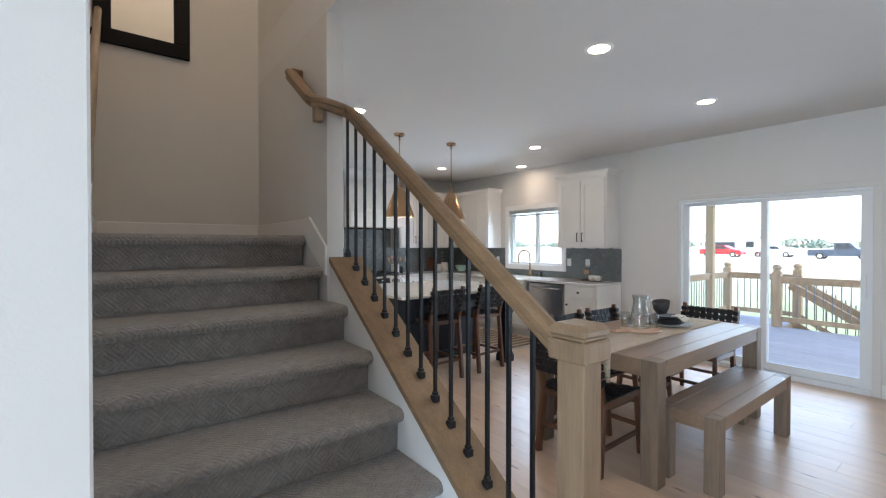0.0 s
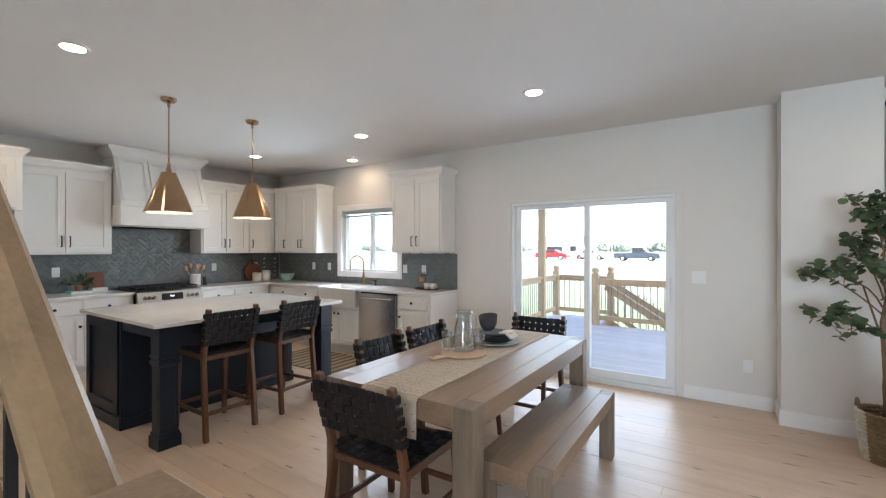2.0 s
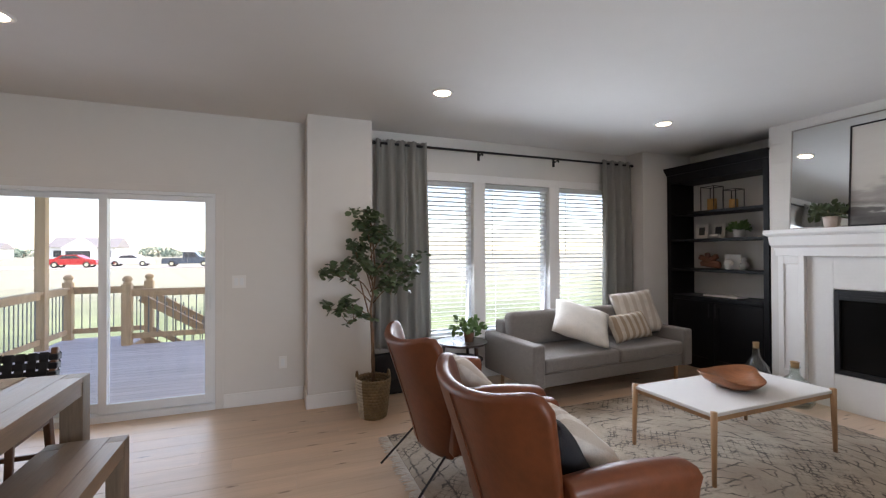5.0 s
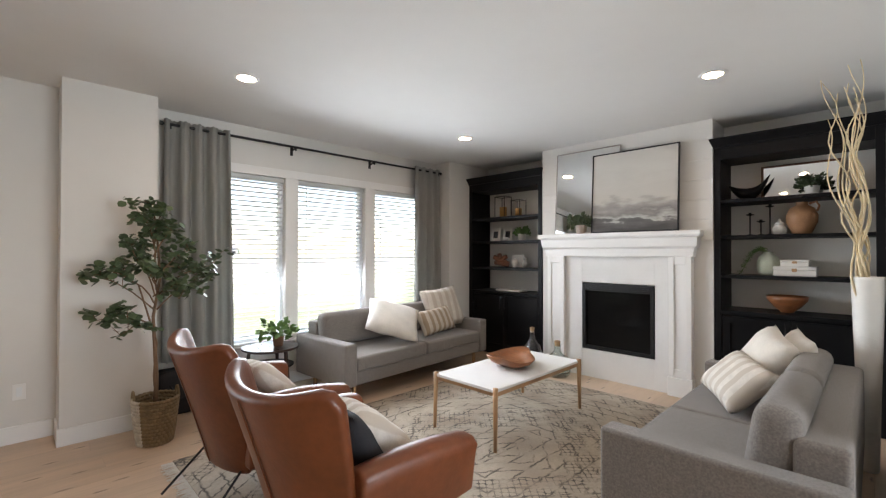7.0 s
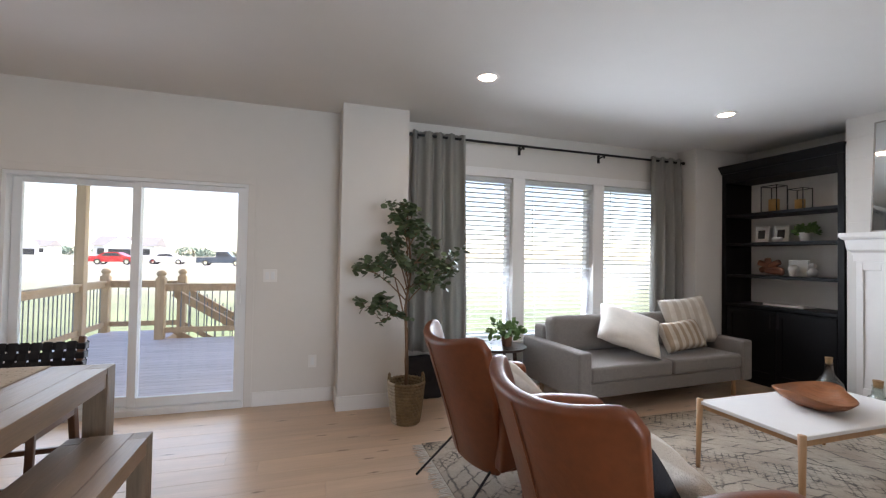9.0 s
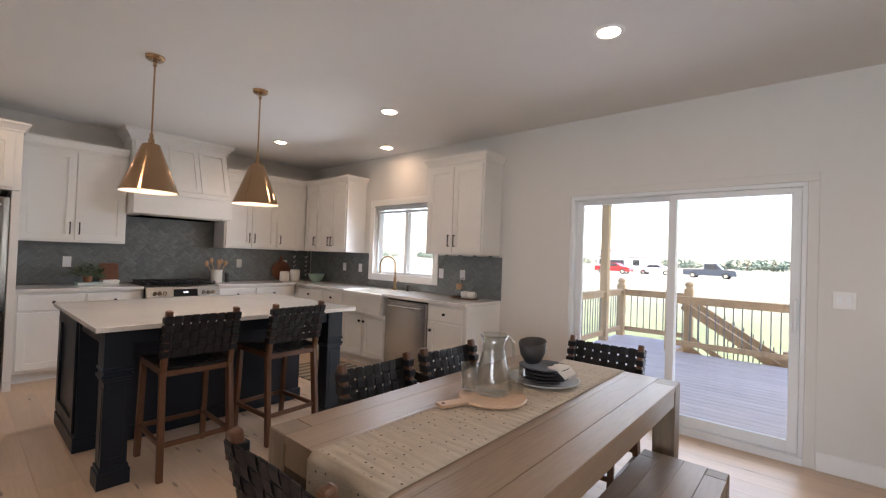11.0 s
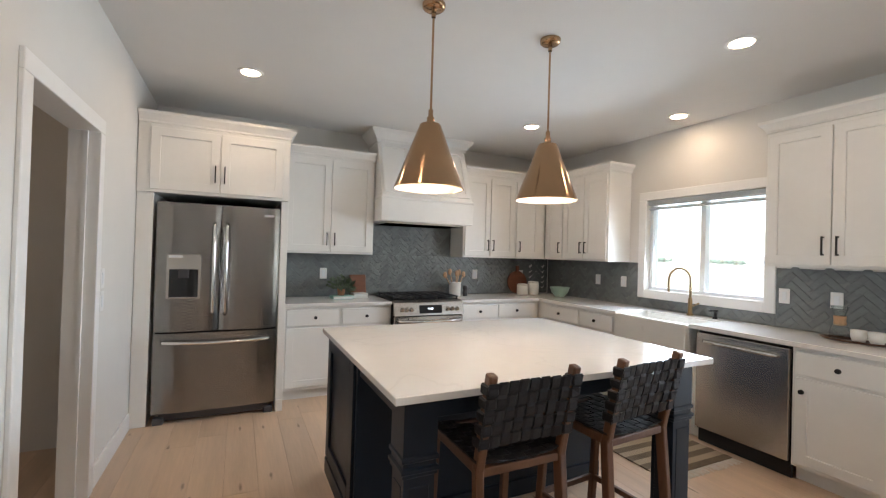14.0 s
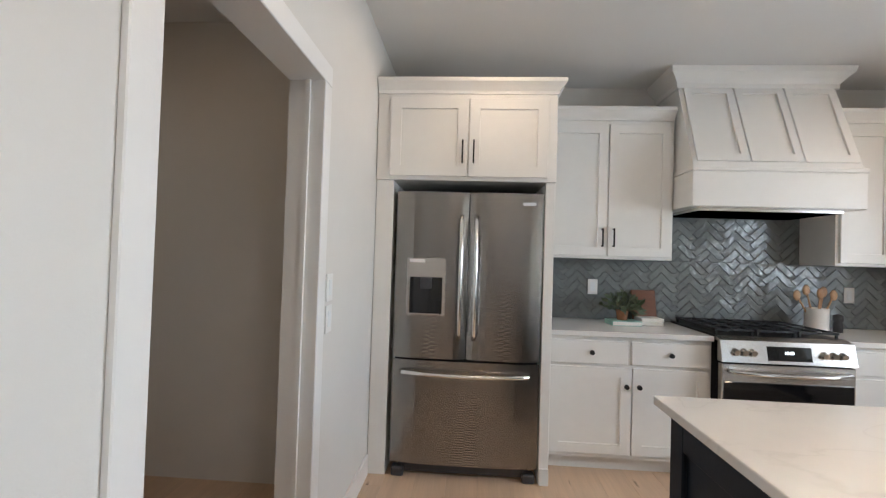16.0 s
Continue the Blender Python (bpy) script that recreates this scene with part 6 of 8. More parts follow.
def photo(x, y, z, w, h, label):
    p = thing("picture_frame", (x, y, z), label, "picture frame", turn=180)
    bm = bmesh.new()
    for a in ((-w, -w + 0.018, 0, h), (w - 0.018, w, 0, h), (-w + 0.018, w - 0.018, 0, 0.018), (-w + 0.018, w - 0.018, h - 0.018, h)):
        box(bm, a[0], -0.008, a[2], a[1], 0.008, a[3], 0.002)
    ib = B(-w + 0.018, -0.004, 0.018, w - 0.018, 0.004, h - 0.018)
    ib2 = B(-w + 0.045, -0.006, 0.05, w - 0.045, 0.003, h - 0.05)
    for b_ in (bm, ib, ib2):
        bmesh.ops.rotate(b_, verts=b_.verts, matrix=Matrix.Rotation(radians(-8), 3, "X"))
    part("frame", bm, PAPER, p, local=True)
    part("mat", ib, WHITECER, p, local=True)
    part("print", ib2, GREYCER, p, local=True)


photo(5.93, SY - 0.02, 1.606, 0.085, 0.2, "small white picture frame on the shelf")
photo(5.74, SY - 0.06, 1.606, 0.085, 0.2, "small white picture frame on the shelf")
turned("small_bowl", (5.70, SY + 0.06, 1.606), [(0, 0), (0.03, 0), (0.05, 0.03), (0.055, 0.055), (0.05, 0.055), (0.04, 0.02), (0, 0.01)], WHITECER, "small white ceramic bowl", "bowl")
pot_plant("shelf_plant", (5.44, SY, 1.606), 0.06, 0.10, WHITECER, 0.12, 220, 0.038, "bushy green plant in a white pot", FERN, 12)
kn = thing("wooden_knot", (5.80, SY, 1.231), "red-brown carved wooden knot ornament", "ornament")
kb_ = bmesh.new()
for i, (a, b) in enumerate((((-0.13, 0, 0.05), (0.13, 0.02, 0.15)), ((-0.11, 0.02, 0.16), (0.12, 0.0, 0.05)), ((-0.14, 0.0, 0.035), (0.05, 0.03, 0.06)), ((0.0, 0, 0.04), (0.03, 0.02, 0.2)))):
    bar(kb_, a, b, 0.055, 0.065, 0.018)
part("knot", kb_, REDWOOD, kn, local=True)
fr2 = thing("white_box_frame", (5.54, SY - 0.05, 1.231), "white box frame standing on the shelf", "picture frame")
part("frame", B(-0.1, -0.015, 0, 0.1, 0.015, 0.18, bev=0.006), WHITECER, fr2, local=True)
turned("egg_cup_vase", (5.54, SY + 0.04, 1.231), [(0, 0), (0.03, 0), (0.02, 0.02), (0.05, 0.06), (0.05, 0.09), (0.03, 0.12), (0, 0.125)], WHITECER, "small white ceramic vase", "vase")
turned("gourd_vase", (5.38, SY, 1.231), [(0, 0), (0.035, 0), (0.055, 0.04), (0.045, 0.075), (0.022, 0.09), (0.035, 0.115), (0.03, 0.14), (0.012, 0.15), (0, 0.15)], material("grey_ceramic", (0.4, 0.39, 0.37), 0.4), "small grey gourd-shaped vase", "vase")
book((5.60, SY + 0.02, 0.896), 0.42, 0.2, 0.022, PAPER, "flat pale book on the bookcase counter", 0)

bo2 = thing("boat_sculpture", (2.81, SY, 1.946), "black curved boat-shaped sculpture", "sculpture")
bs_ = bmesh.new()
grid(bs_, lambda u, v: ((u - 0.5) * 0.34, 0.05 * math.sin(math.pi * min(1, u * 1.05)) ** 0.6 * math.cos(math.pi * (v * 2)), 0.075 + 0.14 * (abs(u - 0.5) * 2) ** 2.2 * (1.25 if u < 0.5 else 0.75) + 0.06 * math.sin(math.pi * min(1, u * 1.02)) ** 0.6 * math.sin(math.pi * v * 2)), 18, 12)
bmesh.ops.translate(bs_, verts=bs_.verts, vec=(0, 0, -min(v.co.z for v in bs_.verts)))
part("hull", bs_, BLACKPAINT, bo2, smooth=True, local=True)
lm = thing("shelf_mirror", (2.44, YS + 0.06, 1.946), "wood framed mirror leaning on the shelf back", "mirror")
lmf = bmesh.new()
for a in ((-0.29, -0.27, 0, 0.33), (0.27, 0.29, 0, 0.33), (-0.27, 0.27, 0, 0.02), (-0.27, 0.27, 0.31, 0.33)):
    box(lmf, a[0], -0.01, a[2], a[1], 0.012, a[3], 0.002)
part("frame", lmf, TEAK, lm, local=True)
part("mirror_glass", B(-0.27, -0.006, 0.02, 0.27, 0.008, 0.31), MIRROR, lm, local=True)
pot_plant("boxwood_plant", (2.34, SY + 0.04, 1.946), 0.055, 0.085, WHITECER, 0.125, 260, 0.036, "bushy green plant in a white pot", LEAF, 21)
for x, h in ((2.80, 0.22), (2.715, 0.15), (2.645, 0.29)):
    turned("candlestick", (x, SY, 1.606), [(0, 0), (0.032, 0), (0.03, 0.008), (0.006, 0.014), (0.006, h - 0.03), (0.034, h - 0.022), (0.034, h - 0.016), (0.012, h - 0.014), (0.012, h), (0, h)], IRON, "slim black metal candlestick", "candlestick", "candlesticks on the shelf", 16)
turned("lidded_jar", (2.575, SY, 1.606), [(0, 0), (0.03, 0), (0.055, 0.035), (0.05, 0.07), (0.025, 0.09), (0.04, 0.095), (0.03, 0.115), (0.012, 0.125), (0.014, 0.145), (0, 0.15)], WHITECER, "small white lidded jar", "jar")
jg = turned("terracotta_jug", (2.415, SY, 1.606), [(0, 0), (0.06, 0), (0.075, 0.02), (0.112, 0.11), (0.115, 0.17), (0.09, 0.235), (0.045, 0.262), (0.04, 0.28), (0.046, 0.29), (0.036, 0.29), (0.03, 0.26), (0, 0.25)], material("brown_terracotta", (0.35, 0.18, 0.09), 0.6, var=0.2, scale=8, bump=0.2), "round brown terracotta jug with handles", "jug")
part("handle", tube(bmesh.new(), [(-0.05, 0, 0.275), (-0.1, 0, 0.29), (-0.12, 0, 0.25), (-0.105, 0, 0.205)], 0.009, 8), TERRA, jg, smooth=True, local=True)
vz = turned("dipped_vase", (2.66, SY, 1.231), [(0, 0), (0.06, 0), (0.085, 0.03), (0.09, 0.11), (0.075, 0.17), (0.04, 0.2), (0.038, 0.22), (0.03, 0.22), (0.03, 0.2), (0, 0.19)], material("pale_green_ceramic", (0.42, 0.45, 0.36), 0.5, var=0.12), "pale ceramic vase with trailing greenery", "vase")
sp = bmesh.new()
rnd = random.Random(8)
for k in range(9):
    a = rnd.uniform(0.2, 1.3)
    pts = [(0, 0, 0.2)]
    for s in range(1, 9):
        pts.append((0.028 * s * (0.6 + a * 0.5), rnd.uniform(-0.01, 0.03), 0.2 + 0.06 * math.sin(s * 0.4) - 0.0042 * s * s * a))
    pts = [(p[0], p[1], max(p[2], 0.012)) for p in pts]
    tube(sp, pts, 0.0016, 4)
    for p in pts[1:]:
        for _ in range(5):
            q = Vector(p) + Vector((rnd.uniform(-0.02, 0.02), rnd.uniform(-0.015, 0.02), rnd.uniform(-0.005, 0.025)))
            d = Vector((rnd.uniform(-1, 1), rnd.uniform(-1, 1), rnd.uniform(-1, 1))).normalized() * 0.018
            e = d.orthogonal().normalized() * 0.004
            sp.faces.new([sp.verts.new(c) for c in (q - e, q + d, q + e)])
part("greenery", sp, FERN, vz, "trailing green stems", local=True)
for zz, w, d, h, x in ((0, 0.15, 0.10, 0.085, 2.46), (0.086, 0.10, 0.08, 0.06, 2.46)):
    bx_ = thing("keepsake_box", (x, SY, 1.231 + zz), "cream storage box with a small clasp", "box", "stacked keepsake boxes")
    part("body", B(-w, -d, 0, w, d, h * 0.62, bev=0.003), PAPER, bx_, local=True)
    part("lid", B(-w - 0.002, -d - 0.002, h * 0.64, w + 0.002, d + 0.002, h, bev=0.004), PAPER, bx_, local=True)
    part("clasp", B(-0.018, d, h * 0.45, 0.018, d + 0.008, h * 0.8, bev=0.003), LIGHTWOOD, bx_, local=True)
turned("wooden_bowl", (2.52, SY + 0.02, 0.896), [(0, 0), (0.05, 0), (0.055, 0.012), (0.1, 0.05), (0.15, 0.115), (0.155, 0.15), (0.148, 0.15), (0.14, 0.115), (0.09, 0.06), (0, 0.03)], BOWLW, "dark turned wooden bowl", "bowl")

# glass bottles before the bookcase
SMOKE = glass("smoked_glass", (0.80, 0.82, 0.82), sheen=0.07)
CLEARB = glass("greenish_glass", (0.88, 0.91, 0.89), sheen=0.07)
CORK = material("cork", (0.38, 0.24, 0.12), 0.8, var=0.3, scale=30, bump=0.4)


def bottle(x, y, r, h, mat, label):
    b = thing("glass_bottle", (x, y, 0), label, "bottle", "glass floor bottles")
    part("vessel", lathe(bmesh.new(), [(0, 0), (r * 0.8, 0), (r, r * 0.3), (r, h * 0.42), (r * 0.8, h * 0.6), (r * 0.3, h * 0.78), (r * 0.24, h * 0.95), (r * 0.28, h), (r * 0.2, h), (r * 0.2, h * 0.8), (r * 0.75, h * 0.58), (r * 0.95, h * 0.42), (r * 0.95, r * 0.35), (0, 0.02)], n=36), mat, b, smooth=True, local=True)
    part("cork", lathe(bmesh.new(), [(0, h * 0.96), (r * 0.2, h * 0.96), (r * 0.24, h + 0.045), (0, h + 0.045)], n=16), CORK, b, local=True)


bottle(4.98, -3.52, 0.125, 0.46, SMOKE, "smoky grey glass demijohn with a cork")
bottle(4.58, -3.44, 0.15, 0.36, CLEARB, "round clear glass demijohn with a cork")


def cushion(name, at, turn, w, h, t, mat, label, tilt=70, lean=0, band=None):
    """A soft pillow: pinched corners, full middle, standing on its lower edge."""
    c = thing(name, at, label, "pillow", turn=turn)
    bm = bmesh.new()
    def place(u, v, s):
        a, b = 2 * u - 1, 2 * v - 1
        k = max(0, (1 - a ** 4) * (1 - b ** 4)) ** 0.55
        pin = 1 - 0.07 * (1 - abs(a * b)) * 0.9
        wr = 0.006 * noise.noise(Vector((u * 5, v * 5, s * 3 + at[0])))
        return Vector((a * w / 2 * (pin if abs(b) < 1 else 1), s * (k * t / 2 + wr * k), b * h / 2 * (pin if abs(a) < 1 else 1)))
    for s in (1, -1):
        grid(bm, lambda u, v: place(u, v, s), 14, 14)
    bmesh.ops.remove_doubles(bm, verts=bm.verts, dist=0.0008)
    bmesh.ops.recalc_face_normals(bm, faces=bm.faces)
    m = Matrix.Rotation(radians(tilt - 90), 3, "X") @ Matrix.Rotation(radians(lean), 3, "Y")
    bmesh.ops.rotate(bm, verts=bm.verts, matrix=m)
    lo = min(v.co.z for v in bm.verts)
    bmesh.ops.translate(bm, verts=bm.verts, vec=(0, 0, -lo))
    part("cover", bm, mat, c, smooth=True, local=True)
    return c


STRIPE = striped("cream_tan_stripe", (0.62, 0.55, 0.46), (0.40, 0.30, 0.21), 3.2, "X")
STRIPE2 = striped("cream_grey_stripe", (0.70, 0.65, 0.58), (0.57, 0.50, 0.42), 3.0, "X")


def soft_box(x0, y0, z0, x1, y1, z1, r=0.05, puff=0.0):
    bm = B(x0, y0, z0, x1, y1, z1, bev=r, seg=4)
    if puff:
        cx, cy = (x0 + x1) / 2, (y0 + y1) / 2
        for v in bm.verts:
            k = (1 - ((v.co.x - cx) / (x1 - x0) * 2) ** 2) * (1 - ((v.co.y - cy) / (y1 - y0) * 2) ** 2)
            v.co.z += puff * k * (1 if v.co.z > (z0 + z1) / 2 else 0)
    return bm


def sofa(at, turn, width, depth, label, cushions):
    """Local: the front faces -y, the width runs along x."""
    s = thing("sofa", at, label, "sofa", "living room sofas", turn=turn)
    hw = width / 2
    part("base", soft_box(-hw + 0.10, -depth / 2 + 0.03, 0.17, hw - 0.10, depth / 2 - 0.06, 0.30, 0.015), GREYFAB, s, local=True, smooth=True)
    for sx in (-1, 1):
        a, b = sorted((sx * hw, sx * (hw - 0.135)))
        part("arm", soft_box(a, -depth / 2, 0.17, b, depth / 2, 0.575, 0.022), GREYFAB, s, local=True, smooth=True)
    part("back", soft_box(-hw + 0.135, depth / 2 - 0.18, 0.16, hw - 0.135, depth / 2, 0.70, 0.03), GREYFAB, s, local=True, smooth=True)
    iw = (width - 0.27) / 2
    for k in (0, 1):
        x0 = -hw + 0.135 + k * iw
        part("seat_cushion", soft_box(x0 + 0.003, -depth / 2 + 0.01, 0.30, x0 + iw - 0.003, depth / 2 - 0.18, 0.44, 0.03, 0.012), GREYFAB, s, local=True, smooth=True)
        if cushions:
            bm = soft_box(x0 + 0.006, -0.09, 0, x0 + iw - 0.006, 0.09, 0.36, 0.07)
            bmesh.ops.rotate(bm, verts=bm.verts, matrix=Matrix.Rotation(radians(-9), 3, "X"))
            bmesh.ops.translate(bm, verts=bm.verts, vec=(0, depth / 2 - 0.275, 0.445))
            part("back_cushion", bm, GREYFAB, s, local=True, smooth=True)
    for x in (-hw + 0.16, hw - 0.16):
        lg = bmesh.new()
        for y in (-depth / 2 + 0.09, depth / 2 - 0.12):
            bar(lg, (x, y, 0), (x, y, 0.17), 0.03, 0.03, 0.003)
        bar(lg, (x, -depth / 2 + 0.09, 0.155), (x, depth / 2 - 0.12, 0.155), 0.03, 0.025, 0.003)
        part("leg_frame", lg, LIGHTWOOD, s, "bronze wood sled leg", local=True)
    for ob in s.children:
        if ob.name.split(".")[0] != "leg_frame":
            ob.modifiers.new("even_normals", "WEIGHTED_NORMAL").weight = 90
    return s


sofa((5.895, -2.155, 0), -86.6, 2.19, 0.90, "grey tweed two-seat sofa under the windows", True)
sofa((2.46, -1.985, 0), 90, 1.97, 0.91, "grey tweed two-seat sofa facing the windows", True)
cushion("throw_pillow", (5.78, -1.95, 0.455), -98, 0.60, 0.54, 0.17, CREAMFAB, "cream cotton throw pillow on the grey sofa", 38, 28)
cushion("throw_pillow", (5.76, -2.60, 0.455), -84, 0.62, 0.31, 0.15, STRIPE, "tan striped lumbar pillow on the grey sofa", 62, -3)
cushion("throw_pillow", (5.95, -2.90, 0.455), -100, 0.58, 0.53, 0.17, STRIPE2, "cream striped throw pillow on the grey sofa", 66, -6)
cushion("throw_pillow", (2.50, -2.60, 0.455), 118, 0.48, 0.46, 0.20, CREAMFAB, "white cotton throw pillow on the grey sofa", 58, 12)
cushion("throw_pillow", (2.60, -2.32, 0.455), 122, 0.60, 0.36, 0.16, STRIPE2, "cream and tan striped lumbar pillow on the grey sofa", 44, 4)
cushion("throw_pillow", (2.36, -2.74, 0.455), 108, 0.46, 0.44, 0.16, CREAMFAB, "white cotton throw pillow on the grey sofa", 70, 4)

# coffee table
ct = thing("coffee_table", (4.175, -1.99, 0), "white coffee table with light wooden legs", "coffee table")
part("tabletop", B(3.865, -2.61, 0.428, 4.485, -1.37, 0.452, bev=0.004), TRIM, ct, "white lacquered top")
for x, dx in ((3.868, -0.006), (4.482, 0.006)):
    for y, dy in ((-2.60, -0.008), (-1.38, 0.008)):
        lg = bmesh.new()
        rod(lg, (x + dx, y + dy, 0), (x, y, 0.462), 0.013, 0.02, n=14)
        part("leg", lg, LIGHTWOOD, ct, smooth=True)
for e in ((3.875, -2.58, 0.395, 3.893, -1.40, 0.427), (4.457, -2.58, 0.395, 4.475, -1.40, 0.427), (3.893, -2.585, 0.395, 4.457, -2.567, 0.427), (3.893, -1.413, 0.395, 4.457, -1.395, 0.427)):
    part("apron_rail", B(*e), LIGHTWOOD, ct)
wb = thing("root_wood_bowl", (4.20, -2.03, 0.453), "carved red-brown root wood bowl", "bowl")
wbm = bmesh.new()


def root_bowl(u, v):
    a = 2 * math.pi * u
    k = 1 + 0.10 * math.sin(3 * a + 1) + 0.05 * math.sin(5 * a)
    prof_ = [(0, 0.0), (0.45, 0.0), (0.8, 0.045), (1.0, 0.1), (0.97, 0.105), (0.75, 0.06), (0.4, 0.03), (0, 0.025)]
    r, h = prof_[round(v * 7)]
    return (r * 0.20 * k * math.cos(a), r * 0.285 * k * math.sin(a), 0.9 * h * (1 + 0.15 * math.sin(2 * a)))


grid(wbm, root_bowl, 36, 7, True)
bmesh.ops.remove_doubles(wbm, verts=wbm.verts, dist=0.0005)
bmesh.ops.rotate(wbm, verts=wbm.verts, matrix=Matrix.Rotation(radians(35), 3, "Z"))
part("bowl", wbm, BOWLW, wb, smooth=True, local=True)

# side table with plant
ESPRESSO = material("dark_espresso_wood", (0.035, 0.018, 0.012), 0.3, var=0.2, grain=(1, 6, 6))
stb = thing("side_table", (6.21, -0.74, 0), "round two-tier dark wood side table", "side table")
part("tabletop", lathe(bmesh.new(), [(0, 0.475), (0.255, 0.475), (0.27, 0.485), (0.27, 0.5), (0, 0.5)], (6.21, -0.74, 0), 40), ESPRESSO, stb)
part("lower_shelf", lathe(bmesh.new(), [(0, 0.30), (0.21, 0.30), (0.22, 0.308), (0.22, 0.32), (0, 0.32)], (6.21, -0.74, 0), 40), BLACKPAINT, stb, "black lower shelf")
for k in range(3):
    a = radians(120 * k + 200)
    part("leg", bar(bmesh.new(), (6.21 + 0.25 * math.cos(a), -0.74 + 0.25 * math.sin(a), 0), (6.21 + 0.2 * math.cos(a), -0.74 + 0.2 * math.sin(a), 0.475), 0.03, 0.03, 0.006), ESPRESSO, stb)
pot_plant("pothos_plant", (6.17, -0.80, 0.501), 0.055, 0.10, material("brown_clay_pot", (0.22, 0.11, 0.06), 0.7, var=0.2), 0.19, 80, 0.07, "bright green trailing plant in a clay pot", FERN, 31)


def wing_chair(at, turn):
    """Local: the sitter faces -y."""
    c = thing("wing_armchair", at, "tan leather wing armchair on black metal legs", "armchair", "leather armchairs", turn=turn)

    def shell(u, v):
        s = 2 * u - 1
        half = 0.29 + 0.105 * v ** 0.8
        a = s * 1.2
        z = 0.22 + v * (0.685 + 0.085 * s * s - 0.10 * abs(s) ** 11)
        x = half * math.sin(a) / math.sin(1.2)
        y = 0.19 + 0.21 * v ** 1.1 - (1 - math.cos(a)) * (0.16 + 0.16 * v * (1 - 0.35 * v))
        return Vector((x, y, z))
    bm = bmesh.new()
    grid(bm, shell, 22, 16)
    bmesh.ops.recalc_face_normals(bm, faces=bm.faces)
    bmesh.ops.solidify(bm, geom=list(bm.faces), thickness=0.058)
    rim = [e for e in bm.edges if e.is_manifold and e.calc_face_angle(0) > 1.0]
    bmesh.ops.bevel(bm, geom=rim, offset=0.022, segments=4, profile=0.5, affect="EDGES")
    part("back_shell", bm, LEATHER, c, "tan leather winged back", smooth=True, local=True)
    seam = bmesh.new()
    tube(seam, [shell(0.5, v) + Vector((0, 0.004, 0)) for v in np.linspace(0.03, 0.97, 14)], 0.003, 6)
    part("back_seam", seam, LEATHER, c, local=True)
    part("seat_cushion", soft_box(-0.28, -0.42, 0.25, 0.28, 0.10, 0.43, 0.05, 0.02), LEATHER, c, smooth=True, local=True)
    for s in (-1, 1):
        ab = bmesh.new()
        pts = []
        for k in range(9):
            t = k / 8
            pts.append((s * (0.325 + 0.055 * math.sin(t * math.pi * 0.5)), 0.12 - 0.56 * t, 0.615 + 0.025 * math.sin(t * math.pi) - 0.015 * t))
        rings = []
        for k, p in enumerate(pts):
            t = k / 8
            w = 0.046 + 0.016 * t
            drop = 0.34 - 0.12 * t
            ring = [(-w, -drop), (w * 0.8, -drop), (w, -0.06), (w * 1.15, -0.012), (w * 0.75, 0.018), (0, 0.026), (-w * 0.75, 0.018), (-w * 1.1, -0.012), (-w, -0.06)]
            lean_ = s * 0.05 * t
            rings.append([ab.verts.new((p[0] + s * q[0] + lean_ * (q[1] + 0.3), p[1], p[2] + q[1])) for q in ring])
        nn = len(rings[0])
        for a_, b_ in zip(rings, rings[1:]):
            for j in range(nn):
                ab.faces.new((a_[j], a_[(j + 1) % nn], b_[(j + 1) % nn], b_[j]))
        ab.faces.new(rings[0])
        ab.faces.new(rings[-1])
        bmesh.ops.recalc_face_normals(ab, faces=ab.faces)
        ends = [e for e in ab.edges if e.calc_face_angle(0) > 1.2]
        bmesh.ops.bevel(ab, geom=ends, offset=0.016, segments=3, profile=0.5, affect="EDGES")
        part("arm", ab, LEATHER, c, smooth=True, local=True)
    for x in (-0.24, 0.24):
        for ya, yb in ((0.36, 0.12), (-0.40, -0.2)):
            part("leg_rod", tube(bmesh.new(), [(x * 1.25, ya, 0.003), (x * 1.05, yb, 0.25)], 0.007, 8), IRON, c, "thin black metal leg", local=True)
    part("seat_frame", B(-0.25, -0.36, 0.22, 0.25, 0.09, 0.252, bev=0.01), LEATHER, c, local=True)
    return c


wing_chair((3.60, 0.09, 0.012), 4)
wing_chair((4.61, 0.08, 0.012), 2)
cushion("throw_pillow", (3.57, -0.10, 0.455), -8, 0.44, 0.40, 0.16, STRIPE2, "cream throw pillow on the leather armchair", 42, 10)
cushion("throw_pillow", (3.53, 0.05, 0.455), 0, 0.42, 0.38, 0.13, BLACKFAB, "black throw pillow on the leather armchair", 60, 4)
cushion("throw_pillow", (4.59, -0.06, 0.455), 0, 0.44, 0.40, 0.16, STRIPE2, "cream throw pillow on the leather armchair", 46, 8)

# area rug with a worn pattern
RUG = material("worn_cream_rug", (0.46, 0.39, 0.31), 0.97, var=0.2, scale=9, bump=0.6, bscale=240)
gn = RUG.node_tree
gb_ = gn.nodes["Principled BSDF"]


def gnode(kind, **kw):
    n = gn.nodes.new(kind)
    for k, v in kw.items():
        if k == "op":
            n.operation = v
    return n


def gmath(op, a, b=None, c=None):
    n = gn.nodes.new("ShaderNodeMath")
    n.operation = op
    for i, v in enumerate((a, b, c)):
        if v is None:
            continue
        if isinstance(v, (int, float)):
            n.inputs[i].default_value = v
        else:
            gn.links.new(v, n.inputs[i])
    return n.outputs[0]


